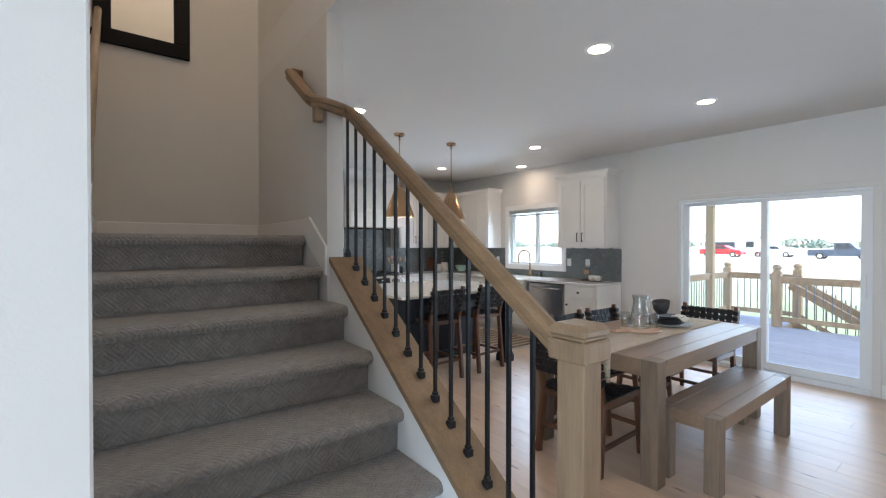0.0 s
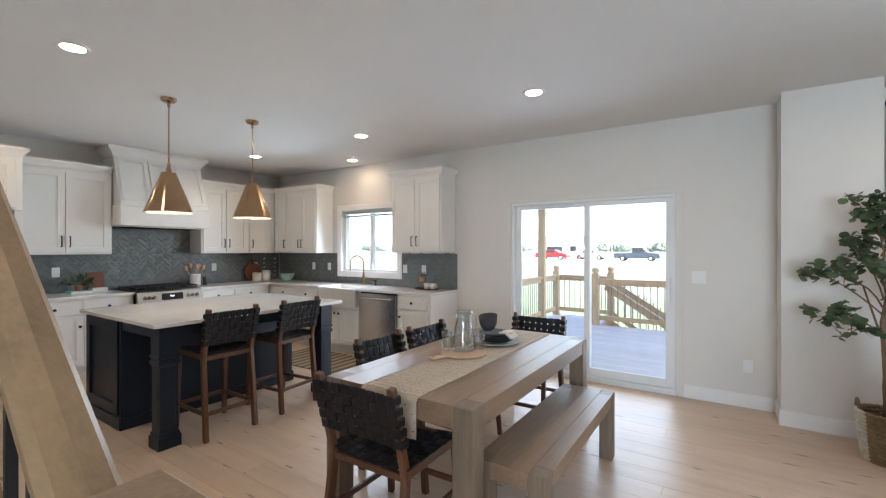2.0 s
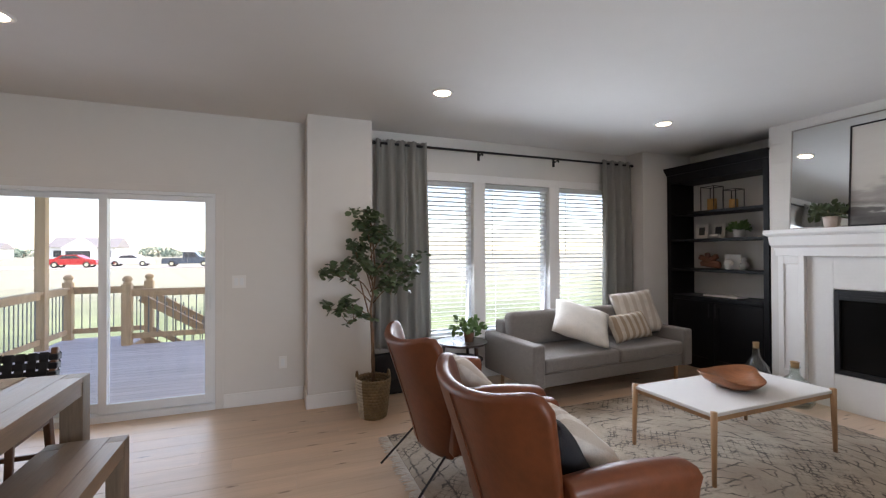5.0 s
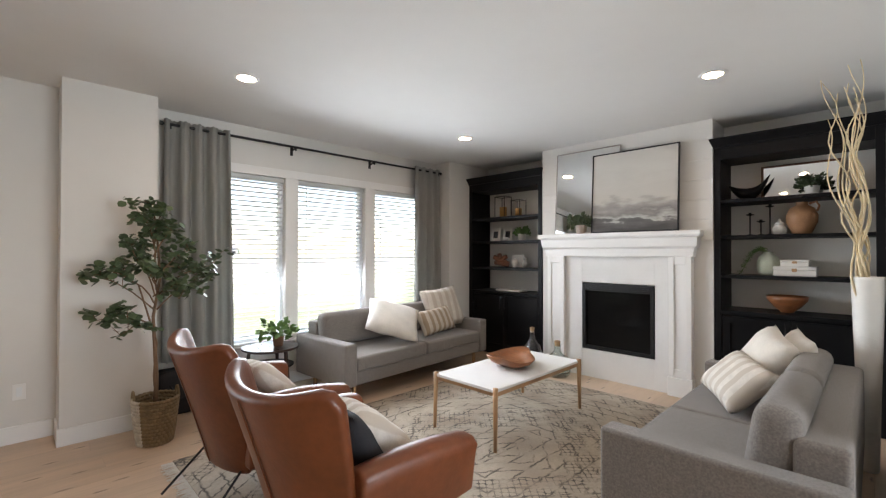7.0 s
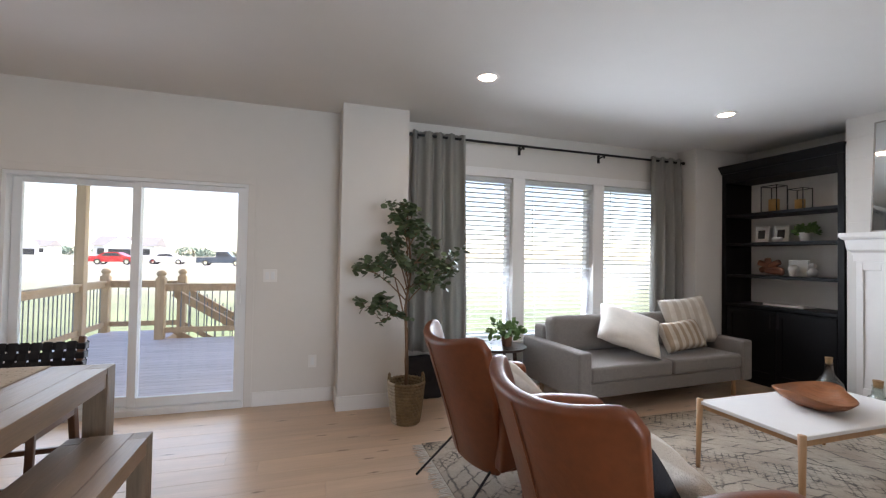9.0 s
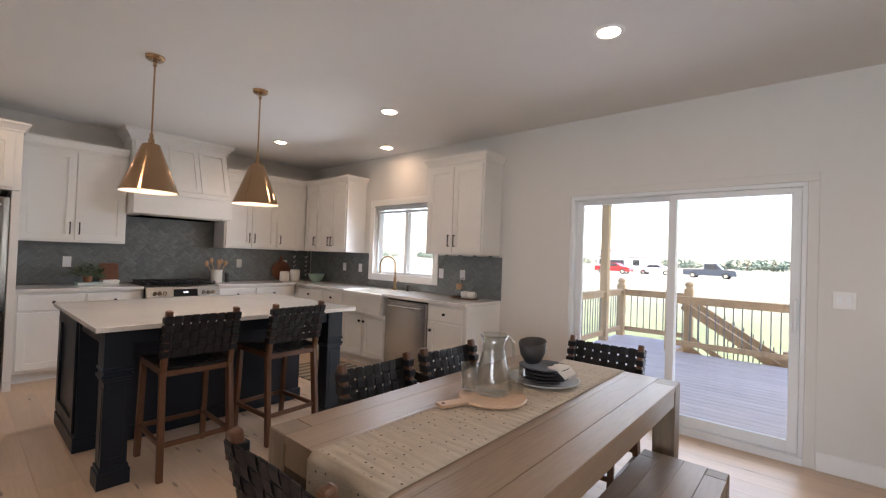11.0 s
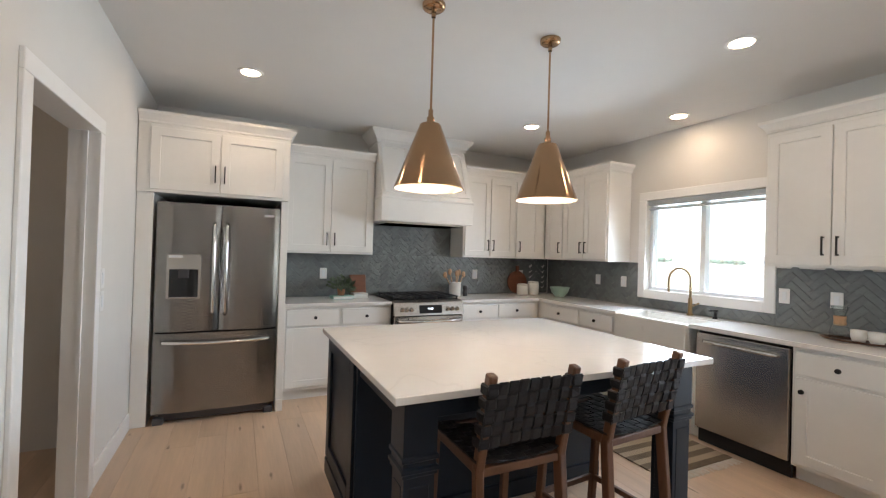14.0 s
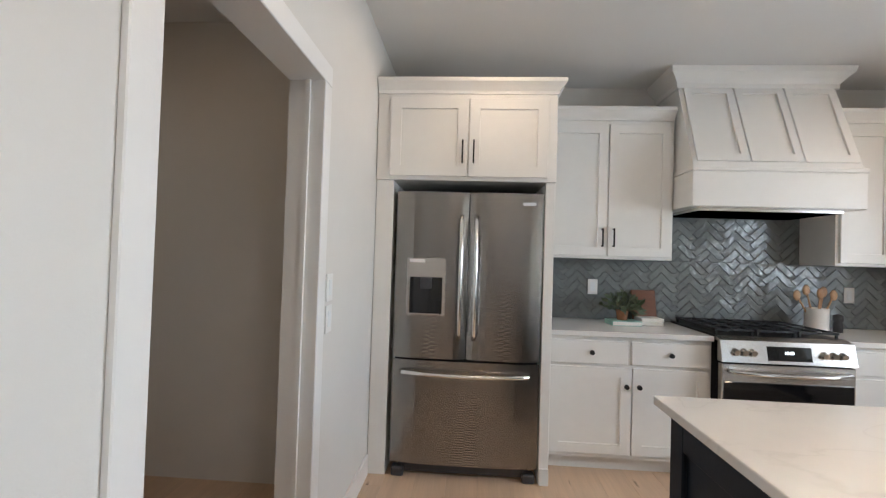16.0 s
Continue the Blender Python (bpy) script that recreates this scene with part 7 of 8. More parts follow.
gtc = gn.nodes.new("ShaderNodeTexCoord")
gno = gn.nodes.new("ShaderNodeTexNoise")
gno.inputs["Scale"].default_value, gno.inputs["Detail"].default_value = 13, 4
gn.links.new(gtc.outputs["Object"], gno.inputs["Vector"])
gsx = gn.nodes.new("ShaderNodeSeparateXYZ")
gn.links.new(gtc.outputs["Object"], gsx.inputs[0])
wob = gmath("MULTIPLY", gmath("SUBTRACT", gno.outputs["Fac"], 0.5), 0.055)
ax_ = gmath("ADD", gmath("ABSOLUTE", gsx.outputs["X"]), wob)
ay_ = gmath("ADD", gmath("ABSOLUTE", gsx.outputs["Y"]), wob)
dia = gmath("ADD", gmath("MULTIPLY", ax_, 1.15), gmath("MULTIPLY", ay_, 0.95))
rect = gmath("MAXIMUM", gmath("ADD", ax_, 0.24), ay_)
mix_ = gmath("MINIMUM", gmath("ABSOLUTE", gmath("SINE", gmath("MULTIPLY", dia, 21.0))), gmath("ABSOLUTE", gmath("SINE", gmath("MULTIPLY", rect, 24.0))))
lat = gmath("ABSOLUTE", gmath("MULTIPLY", gmath("SINE", gmath("MULTIPLY", gmath("ADD", ax_, ay_), 52.0)), gmath("SINE", gmath("MULTIPLY", gmath("SUBTRACT", ax_, ay_), 52.0))))
zone = gmath("GREATER_THAN", gmath("SINE", gmath("MULTIPLY", dia, 5.5)), -0.1)
mot = gmath("MINIMUM", mix_, gmath("ADD", lat, gmath("MULTIPLY", zone, 0.6)))
line = gn.nodes.new("ShaderNodeMapRange")
line.inputs["From Min"].default_value, line.inputs["From Max"].default_value = 0.04, 0.27
line.inputs["To Min"].default_value, line.inputs["To Max"].default_value = 1.0, 0.0
gn.links.new(mot, line.inputs["Value"])
gw = gn.nodes.new("ShaderNodeTexNoise")
gw.inputs["Scale"].default_value, gw.inputs["Detail"].default_value = 8.0, 9
gn.links.new(gtc.outputs["Object"], gw.inputs["Vector"])
wr_ = gn.nodes.new("ShaderNodeMapRange")
wr_.inputs["From Min"].default_value, wr_.inputs["From Max"].default_value = 0.40, 0.56
gn.links.new(gw.outputs["Fac"], wr_.inputs["Value"])
gpt = gn.nodes.new("ShaderNodeTexNoise")
gpt.inputs["Scale"].default_value, gpt.inputs["Detail"].default_value = 2.3, 7
gn.links.new(gtc.outputs["Object"], gpt.inputs["Vector"])
gpr = gn.nodes.new("ShaderNodeMapRange")
gpr.inputs["From Min"].default_value, gpr.inputs["From Max"].default_value, gpr.inputs["To Max"].default_value = 0.46, 0.68, 0.7
gn.links.new(gpt.outputs["Fac"], gpr.inputs["Value"])
gpm = gn.nodes.new("ShaderNodeMix")
gpm.data_type = "RGBA"
gn.links.new(gpr.outputs[0], gpm.inputs["Factor"])
gn.links.new(gb_.inputs["Base Color"].links[0].from_socket, gpm.inputs[6])
gpm.inputs[7].default_value = (0.30, 0.225, 0.165, 1)
gn.links.new(gpm.outputs[2], gb_.inputs["Base Color"])
fac = gmath("MULTIPLY", gmath("MULTIPLY", line.outputs[0], wr_.outputs[0]), 0.95)
gmx = gn.nodes.new("ShaderNodeMix")
gmx.data_type = "RGBA"
gn.links.new(fac, gmx.inputs["Factor"])
gn.links.new(gb_.inputs["Base Color"].links[0].from_socket, gmx.inputs[6])
gmx.inputs[7].default_value = (0.085, 0.072, 0.062, 1)
gn.links.new(gmx.outputs[2], gb_.inputs["Base Color"])
rg_ = thing("area_rug", (3.85, -1.45, 0), "worn cream rug with faded grey medallion pattern", "rug")
part("rug_field", B(2.40, -3.22, 0.001, 5.33, 0.30, 0.012, bev=0.004), RUG, rg_)
fg = bmesh.new()
rnd = random.Random(14)
for i in range(280):
    x = 2.41 + i * 0.0104
    bar(fg, (x, 0.30, 0.007), (x + rnd.uniform(-0.02, 0.02), 0.37 + rnd.uniform(-0.02, 0.02), 0.004 + rnd.uniform(0, 0.006)), 0.006, 0.004)
tagged(part("fringe", fg, CREAMFAB, rg_), kind="stuff")

# curtains and their rod
rodt = thing("curtain_rod", (6.39, -1.58, 2.585), "long black metal curtain rod on brackets", "curtain rod")
part("rod", rod(bmesh.new(), (6.39, 0.16, 2.585), (6.39, -3.285, 2.585), 0.013), IRON, rodt)
for y in (0.17, -3.29):
    part("finial", rod(bmesh.new(), (6.39, y - 0.012, 2.585), (6.39, y + 0.012, 2.585), 0.019, n=16), IRON, rodt)
for y in (0.10, -1.08, -2.12, -3.24):
    k = bmesh.new()
    bar(k, (6.39, y, 2.575), (6.497, y, 2.56), 0.012, 0.014)
    box(k, 6.488, y - 0.014, 2.51, 6.499, y + 0.014, 2.60)
    box(k, 6.383, y - 0.006, 2.545, 6.397, y + 0.006, 2.574)
    part("bracket", k, IRON, rodt)


def curtain(y0, y1, folds, seed):
    c = thing("curtain", (6.385, (y0 + y1) / 2, 0.44), "grey linen curtain gathered in uneven folds on the rod", "curtain", "window curtains")
    rnd = random.Random(seed)
    cuts = np.cumsum([0] + [rnd.uniform(0.55, 1.5) for _ in range(folds)])
    cuts = cuts / cuts[-1]
    deep = [rnd.uniform(0.55, 1.25) for _ in range(folds)]
    sway = [rnd.uniform(-1, 1) for _ in range(folds)]

    def place(u, v):
        i = min(int(np.searchsorted(cuts, u, side="right")) - 1, folds - 1)
        f = (u - cuts[i]) / (cuts[i + 1] - cuts[i])
        hang = 1 - v
        amp = (0.022 + 0.030 * deep[i] * min(1, 0.35 + 1.6 * hang)) * math.sin(math.pi * f) ** 0.8 * (1 if i % 2 else -1)
        crease = 0.004 * noise.noise(Vector((u * 14, v * 5, seed))) + 0.003 * math.sin(u * 150) * v ** 8
        side = 0.020 * hang * sway[i] * math.sin(math.pi * f) + 0.03 * hang * (u - 0.35) * math.sin(2.2 * hang)
        return Vector((6.385 + amp + crease, y0 + (y1 - y0) * (u * (1 + 0.06 * hang)) - side, 0.455 + 0.012 * sway[i] * hang ** 6 + v * (2.625 - 0.455 + 0.006 * math.sin(u * 90))))
    bm = bmesh.new()
    grid(bm, place, folds * 12, 22)
    solid(bm, 0.003)
    part("cloth", bm, CURTAIN, c, smooth=True)
    hem = bmesh.new()
    tube(hem, [place(u, 0.0) for u in np.linspace(0, 1, folds * 12)], 0.0045, 6)
    part("hem", hem, CURTAIN, c, smooth=True)
    return c


curtain(0.15, -0.40, 9, 1)
curtain(-2.79, -3.26, 8, 5)
bag = thing("black_storage_bag", (6.36, 0.02, 0), "slumped black fabric bag on the floor under the curtain", "bag")
bgm = soft_box(6.25, -0.19, 0.0, 6.475, 0.215, 0.40, 0.06)
bmesh.ops.subdivide_edges(bgm, edges=[e for e in bgm.edges if e.calc_length() > 0.1], cuts=4, use_grid_fill=True)
for v in bgm.verts:
    v.co += Vector((-0.5, 0.4, 0.6)) * 0.05 * noise.noise(v.co * 7) * min(1, v.co.z * 6)
part("body", bgm, BLACKFAB, bag, smooth=True)
part("strap", tube(bmesh.new(), [(6.25, -0.08, 0.30), (6.235, -0.05, 0.18), (6.235, 0.05, 0.15), (6.245, 0.12, 0.28)], 0.009, 8), BLACKFAB, bag, smooth=True)

# fiddle-leaved tree in a basket
PX, PY = 5.80, 0.31
bk = thing("potted_tree", (PX, PY, 0), "slim leafy tree in a woven seagrass basket", "potted tree")
# braided basket
BASKETW = material("bleached_seagrass", (0.50, 0.45, 0.36), 0.8, var=0.3, scale=24, bump=0.4, bscale=60)
SOIL = material("dark_potting_soil", (0.02, 0.015, 0.011), 0.95, var=0.4, scale=40, bump=0.8, bscale=60)


def basket_band(bm, a0, a1, phase):
    """Braided coils of a flaring oval basket, between two bearings."""
    for k in range(13):
        z0 = 0.014 + k * 0.0262
        r0 = 0.108 + 0.036 * (k / 12) ** 0.8
        tube(bm, [(PX + 1.06 * r0 * math.cos(a) * (1 + 0.018 * math.sin(a * 26 + k * math.pi)), PY + r0 * math.sin(a) * (1 + 0.018 * math.sin(a * 26 + k * math.pi)), z0 + 0.003 * math.sin(a * 26 + k * math.pi + phase)) for a in np.linspace(a0, a1, max(8, int((a1 - a0) * 17)))], 0.0145, 7)
    return bm


bask = part("basket", basket_band(bmesh.new(), radians(-232), radians(72), 0.0), BASKET, bk, "woven seagrass basket", smooth=True)
part("bleached_panel", basket_band(bmesh.new(), radians(72), radians(128), 0.4), BASKETW, bask, "bleached woven band", smooth=True)
part("basket_floor", lathe(bmesh.new(), [(0, 0.002), (0.10, 0.002), (0.108, 0.02), (0.128, 0.26), (0, 0.262)], (PX, PY, 0)), SOIL, bk, "dark soil")
for s in (-1, 1):
    part("basket_handle", tube(bmesh.new(), [(PX + 0.045 * math.cos(a) + s * 0.02, PY + s * 0.138, 0.315 + 0.085 * math.sin(a)) for a in np.linspace(0, math.pi, 12)], 0.0085, 8), BASKET, bask, smooth=True)
rnd = random.Random(77)
trk = bmesh.new()
trunk = [(PX, PY, 0.25), (PX + 0.01, PY - 0.005, 0.5), (PX - 0.01, PY + 0.01, 0.72), (PX + 0.0, PY + 0.02, 0.95), (PX + 0.03, PY - 0.03, 1.25), (PX + 0.02, PY + 0.0, 1.6), (PX, PY + 0.02, 1.74)]
tube(trk, trunk, 0.017, 8, 0.005)
tube(trk, [(PX + 0.012, PY - 0.012, 0.25), (PX - 0.012, PY + 0.012, 0.5), (PX + 0.012, PY - 0.005, 0.75), (PX - 0.02, PY + 0.06, 0.98), (PX - 0.03, PY + 0.12, 1.2)], 0.012, 8, 0.005)
limbs = []
SPEC = ((0.88, 0.02, 0.42, 0.98), (0.86, -0.10, 0.28, 0.88), (1.0, 0.05, 0.46, 1.30), (1.05, -0.08, 0.34, 1.33), (1.1, 0.05, 0.22, 1.55), (1.1, 0.02, -0.46, 1.36), (1.0, -0.12, -0.34, 1.22), (1.2, -0.05, -0.24, 1.48), (1.3, 0.08, -0.34, 1.28), (1.35, -0.08, 0.06, 1.66), (1.4, -0.1, -0.1, 1.62), (1.5, 0.06, 0.14, 1.72), (1.5, 0.0, -0.04, 1.80), (1.15, -0.2, 0.08, 1.3), (1.1, -0.22, -0.12, 1.12), (1.2, 0.12, 0.12, 1.42))
for z0, dx, dy, z1 in SPEC:
    a = Vector((PX, PY + 0.01, z0))
    b = Vector((PX + dx, PY + dy * 0.84, z1 - 0.03))
    pts = [a.lerp(b, t) + Vector((0, 0, 0.05 * math.sin(math.pi * t))) + Vector((rnd.uniform(-0.012, 0.012), rnd.uniform(-0.012, 0.012), 0)) for t in np.linspace(0, 1, 7)]
    tube(trk, pts, 0.0065, 6, 0.002)
    limbs.append(pts)
part("trunk", trk, BARK, bk, "thin brown branching trunk", smooth=True)
twg = bmesh.new()
leaf_meshes = []
for k in range(4):
    lb = bmesh.new()
    s = 0.0195 + 0.004 * k
    mid = [lb.verts.new((0, y * s, 0.10 * s * math.sin(y * 1.6))) for y in (0, 0.45, 1.05, 1.7, 2.0)]
    lft = [lb.verts.new((-w * s, y * s, 0.14 * s * w)) for w, y in ((0.72, 0.4), (0.98, 1.0), (0.72, 1.6))]
    rgt = [lb.verts.new((w * s, y * s, 0.14 * s * w)) for w, y in ((0.72, 0.4), (0.98, 1.0), (0.72, 1.6))]
    for sd_, fl in ((lft, False), (rgt, True)):
        fs_ = [(mid[0], mid[1], sd_[0]), (mid[1], mid[2], sd_[1], sd_[0]), (mid[2], mid[3], sd_[2], sd_[1]), (mid[3], mid[4], sd_[2])]
        for f in fs_:
            lb.faces.new(f[::-1] if fl else f)
    me = bpy.data.meshes.new("leaf")
    lb.to_mesh(me)
    lb.free()
    me.materials.append(LEAF)
    me.polygons.foreach_set("use_smooth", [True] * len(me.polygons))
    leaf_meshes.append(me)
rest = bmesh.new()
cnt = 0
for pts in list(limbs):
    # side twigs
    for i in (3, 4, 5, 6):
        d = Vector((rnd.uniform(-1, 1), rnd.uniform(-1, 1), rnd.uniform(-0.2, 0.9))).normalized() * rnd.uniform(0.10, 0.21)
        tw = [pts[i] + d * t + Vector((0, 0, 0.02 * math.sin(math.pi * t))) for t in np.linspace(0, 1, 7)]
        tube(twg, tw, 0.0028, 5, 0.0012)
        limbs.append(tw)
tagged(part("twigs", twg, BARK, bk, smooth=True), kind="stuff")
for q, pts in enumerate(limbs):
    main = q < len(SPEC)
    for i in range(3 if main else 2, 7):
        for r in range(3):
            p = pts[i] + Vector((rnd.uniform(-0.03, 0.03), rnd.uniform(-0.03, 0.03), rnd.uniform(-0.025, 0.025)))
            m = Matrix.LocRotScale(p - Vector((PX, PY, 0)), Euler((rnd.uniform(-0.9, 0.9), rnd.uniform(-0.7, 0.7), rnd.uniform(0, 6.28))), None)
            if r < (2 if main else 1) and cnt % 2:
                piece("leaf", leaf_meshes[cnt % 4], bk, m)
            else:
                k0 = len(rest.verts)
                rest.from_mesh(leaf_meshes[cnt % 4])
                rest.verts.ensure_lookup_table()
                bmesh.ops.transform(rest, matrix=m, verts=rest.verts[k0:])
            cnt += 1
tagged(part("foliage", rest, LEAF, bk, smooth=True, local=True), kind="stuff")

# tall vase with curly willow
vs_ = turned("floor_vase", (1.985, -2.95, 0), [(0, 0), (0.045, 0), (0.05, 0.02), (0.06, 0.5), (0.085, 1.26), (0.09, 1.28), (0.08, 1.28), (0.055, 0.5), (0, 0.4)], WHITECER, "tall white tapered floor vase with curly branches", "vase")
WILLOW = material("pale_willow", (0.68, 0.56, 0.36), 0.7, var=0.15)
rnd = random.Random(2)
for k in range(13):
    wl = bmesh.new()
    dx, dy = rnd.uniform(-0.05, 0.22), rnd.uniform(-0.1, 0.25)
    hgt = rnd.uniform(1.0, 1.38)
    f1, f2, a1 = rnd.uniform(12, 22), rnd.uniform(0, 6), rnd.uniform(0.018, 0.04)
    tube(wl, [(dx * t + a1 * math.sin(f1 * t + f2) * min(1, 3 * t), dy * t + a1 * math.cos(f1 * 0.9 * t + f2) * min(1, 3 * t), 0.9 + 0.4 * t + (hgt - 0.4 + 0.4) * t * 0.999 - 0.0) for t in np.linspace(0, 1, 26)], 0.009, 6, 0.003)
    part("branch", wl, WILLOW, vs_, "pale curly willow branch", smooth=True, local=True)

# ---- outdoors ----
GRASS = material("field_grass", (0.15, 0.185, 0.085), 0.95, var=0.45, scale=0.35, bump=0.3, bscale=30)
GRAVEL = material("pale_road", (0.42, 0.39, 0.35), 0.9, var=0.15, scale=0.6)
# green near the house, bare pale ground further out
fn = GRASS.node_tree
ftc, fsx, fmr, fno, fad, fmx = [fn.nodes.new("ShaderNode" + k) for k in ("TexCoord", "SeparateXYZ", "MapRange", "TexNoise", "Math", "Mix")]
fn.links.new(ftc.outputs["Object"], fsx.inputs[0])
fn.links.new(ftc.outputs["Object"], fno.inputs["Vector"])
fno.inputs["Scale"].default_value, fno.inputs["Detail"].default_value = 0.12, 6
fad.operation = "MULTIPLY_ADD"
fad.inputs[1].default_value = 26
fn.links.new(fno.outputs["Fac"], fad.inputs[0])
fn.links.new(fsx.outputs["X"], fad.inputs[2])
fmr.inputs["From Min"].default_value, fmr.inputs["From Max"].default_value = 28, 50
fn.links.new(fad.outputs[0], fmr.inputs["Value"])
fmx.data_type = "RGBA"
fn.links.new(fmr.outputs[0], fmx.inputs["Factor"])
fn.links.new(fn.nodes["Principled BSDF"].inputs["Base Color"].links[0].from_socket, fmx.inputs[6])
fmx.inputs[7].default_value = (0.26, 0.25, 0.18, 1)
fn.links.new(fmx.outputs[2], fn.nodes["Principled BSDF"].inputs["Base Color"])
gd = bmesh.new()
xs = [-60, 6.66, 14, 25, 40, 60, 120, 300, 1500]
zs = [-0.95, -0.95, -0.95, -0.7, -0.35, -0.15, -0.1, -0.1, -0.1]
ys = [-1500, -300, -100, -40, -15, 0, 15, 40, 100, 300, 1500]
gv = [[gd.verts.new((x, y, z)) for y in ys] for x, z in zip(xs, zs)]
for i in range(len(xs) - 1):
    for j in range(len(ys) - 1):
        gd.faces.new((gv[i][j], gv[i + 1][j], gv[i + 1][j + 1], gv[i][j + 1]))
setting("ground", gd, GRASS, "green grass field around new houses", "ground")
setting("road", B(58, -140, -0.3, 68, 160, -0.1), GRAVEL, "pale gravel road across the field", "road")

DZ = -0.11
deck = thing("deck", (8.7, 2.5, -0.95), "grey composite deck outside the patio door", "deck", kind="structure")
under = bmesh.new()
box(under, 6.68, -1.2, -0.33, 10.86, 4.68, DZ - 0.03)
box(under, 10.86, 3.42, -0.33, 11.75, 4.68, DZ - 0.03)
for x in (7.2, 10.7):
    for y in (-1, 4.5):
        box(under, x - 0.07, y - 0.07, -0.95, x + 0.07, y + 0.07, -0.33)
part("joists", under, PINE, deck)
dme = {}


def deck_board(x, y0, y1, w=0.137):
    k = (round(y1 - y0, 3), w)
    if k not in dme:
        bm = B(0, 0, -0.028, w, y1 - y0, 0, bev=0.004)
        me = bpy.data.meshes.new("board")
        bm.to_mesh(me)
        bm.free()
        me.materials.append(DECKW)
        dme[k] = me
    piece("board", dme[k], deck, Matrix.Translation(Vector((x, y0, DZ)) - offset(deck)))


x = 6.70
while x < 11.7:
    if x < 10.72:
        deck_board(x, -1.2, 4.68)
    else:
        deck_board(x, 3.42, 4.68)
    x += 0.142
RT = 0.84


def deck_post(parent, x, y, top, w=0.07):
    bm = B(x - w, y - w, -0.95, x + w, y + w, top, bev=0.006)
    p = part("post", bm, PINE, parent)
    if top < 1.5:
        part("post_cap", lathe(bmesh.new(), [(0.06, 0), (0.065, 0.02), (0.05, 0.035), (0.072, 0.06), (0.075, 0.085), (0.05, 0.125), (0, 0.14)], (x, y, top), 20), PINE, p, smooth=True)


bal_me = bpy.data.meshes.new("baluster")
bmx = bmesh.new()
rod(bmx, (0, 0, 0.0), (0, 0, 0.80), 0.009, n=8)
bmx.to_mesh(bal_me)
bmx.free()
ALU = material("grey_aluminium_baluster", (0.25, 0.25, 0.25), 0.5, metal=0.4)
bal_me.materials.append(ALU)


def deck_rail(parent, p, q):
    """Top and bottom rails with balusters between two places."""
    p, q = Vector(p), Vector(q)
    part("top_rail", bar(bmesh.new(), p + Vector((0, 0, RT - 0.02)), q + Vector((0, 0, RT - 0.02)), 0.11, 0.04, 0.005), PINE, parent)
    part("sub_rail", bar(bmesh.new(), p + Vector((0, 0, RT - 0.085)), q + Vector((0, 0, RT - 0.085)), 0.04, 0.085, 0.004), PINE, parent)
    part("bottom_rail", bar(bmesh.new(), p + Vector((0, 0, 0.04)), q + Vector((0, 0, 0.04)), 0.04, 0.09, 0.004), PINE, parent)
    n = int((q - p).length / 0.115)
    for i in range(1, n):
        piece("baluster", bal_me, parent, Matrix.Translation(p.lerp(q, i / n) + Vector((0, 0, 0.03)) - offset(parent)))


dr = thing("deck_railing", (10.8, 3.0, -0.95), "pine deck railing with thin metal balusters", "railing", "deck railings")
for x, y in ((10.80, 3.47), (11.70, 4.60), (11.70, 3.36), (10.80, -1.15), (10.80, 1.15)):
    deck_post(dr, x, y, 0.93)
deck_post(dr, 10.80, 4.62, 2.55)
deck_post(dr, 7.0, 4.62, 2.55)
deck_rail(dr, (7.08, 4.62, 0), (10.72, 4.62, 0))
deck_rail(dr, (10.88, 4.61, 0), (11.62, 4.60, 0))
deck_rail(dr, (11.70, 4.52, 0), (11.70, 3.44, 0))
deck_rail(dr, (10.80, 3.40, 0), (10.80, 1.23, 0))
deck_rail(dr, (10.80, 1.07, 0), (10.80, -1.08, 0))
roof = thing("porch_roof", (8.8, 2.0, 2.55), "white porch roof over the deck with gutter", "porch roof")
part("beam", B(10.70, -1.3, 2.55, 10.90, 4.72, 2.75), VINYL, roof)
part("soffit", B(6.66, -1.4, 2.75, 11.2, 4.9, 2.80), VINYL, roof)
part("fascia", B(11.2, -1.4, 2.70, 11.24, 4.9, 2.95), VINYL, roof)
part("side_beam", B(6.7, 4.55, 2.55, 10.70, 4.72, 2.75), VINYL, roof)
part("roof_slab", B(6.66, -1.4, 2.80, 11.2, 4.9, 2.95), GREYCER, roof)
part("downspout", B(10.93, 4.66, -0.9, 10.99, 4.72, 2.70, bev=0.006), VINYL, roof)
st2 = thing("deck_stairs", (11.25, 2.6, -0.95), "pine deck stairs going down to the grass", "stairs")
for i in range(5):
    y = 3.40 - i * 0.27
    part("tread", B(10.92, y - 0.29, DZ - 0.17 * (i + 1) - 0.035, 11.62, y, DZ - 0.17 * (i + 1), bev=0.004), DECKW, st2)
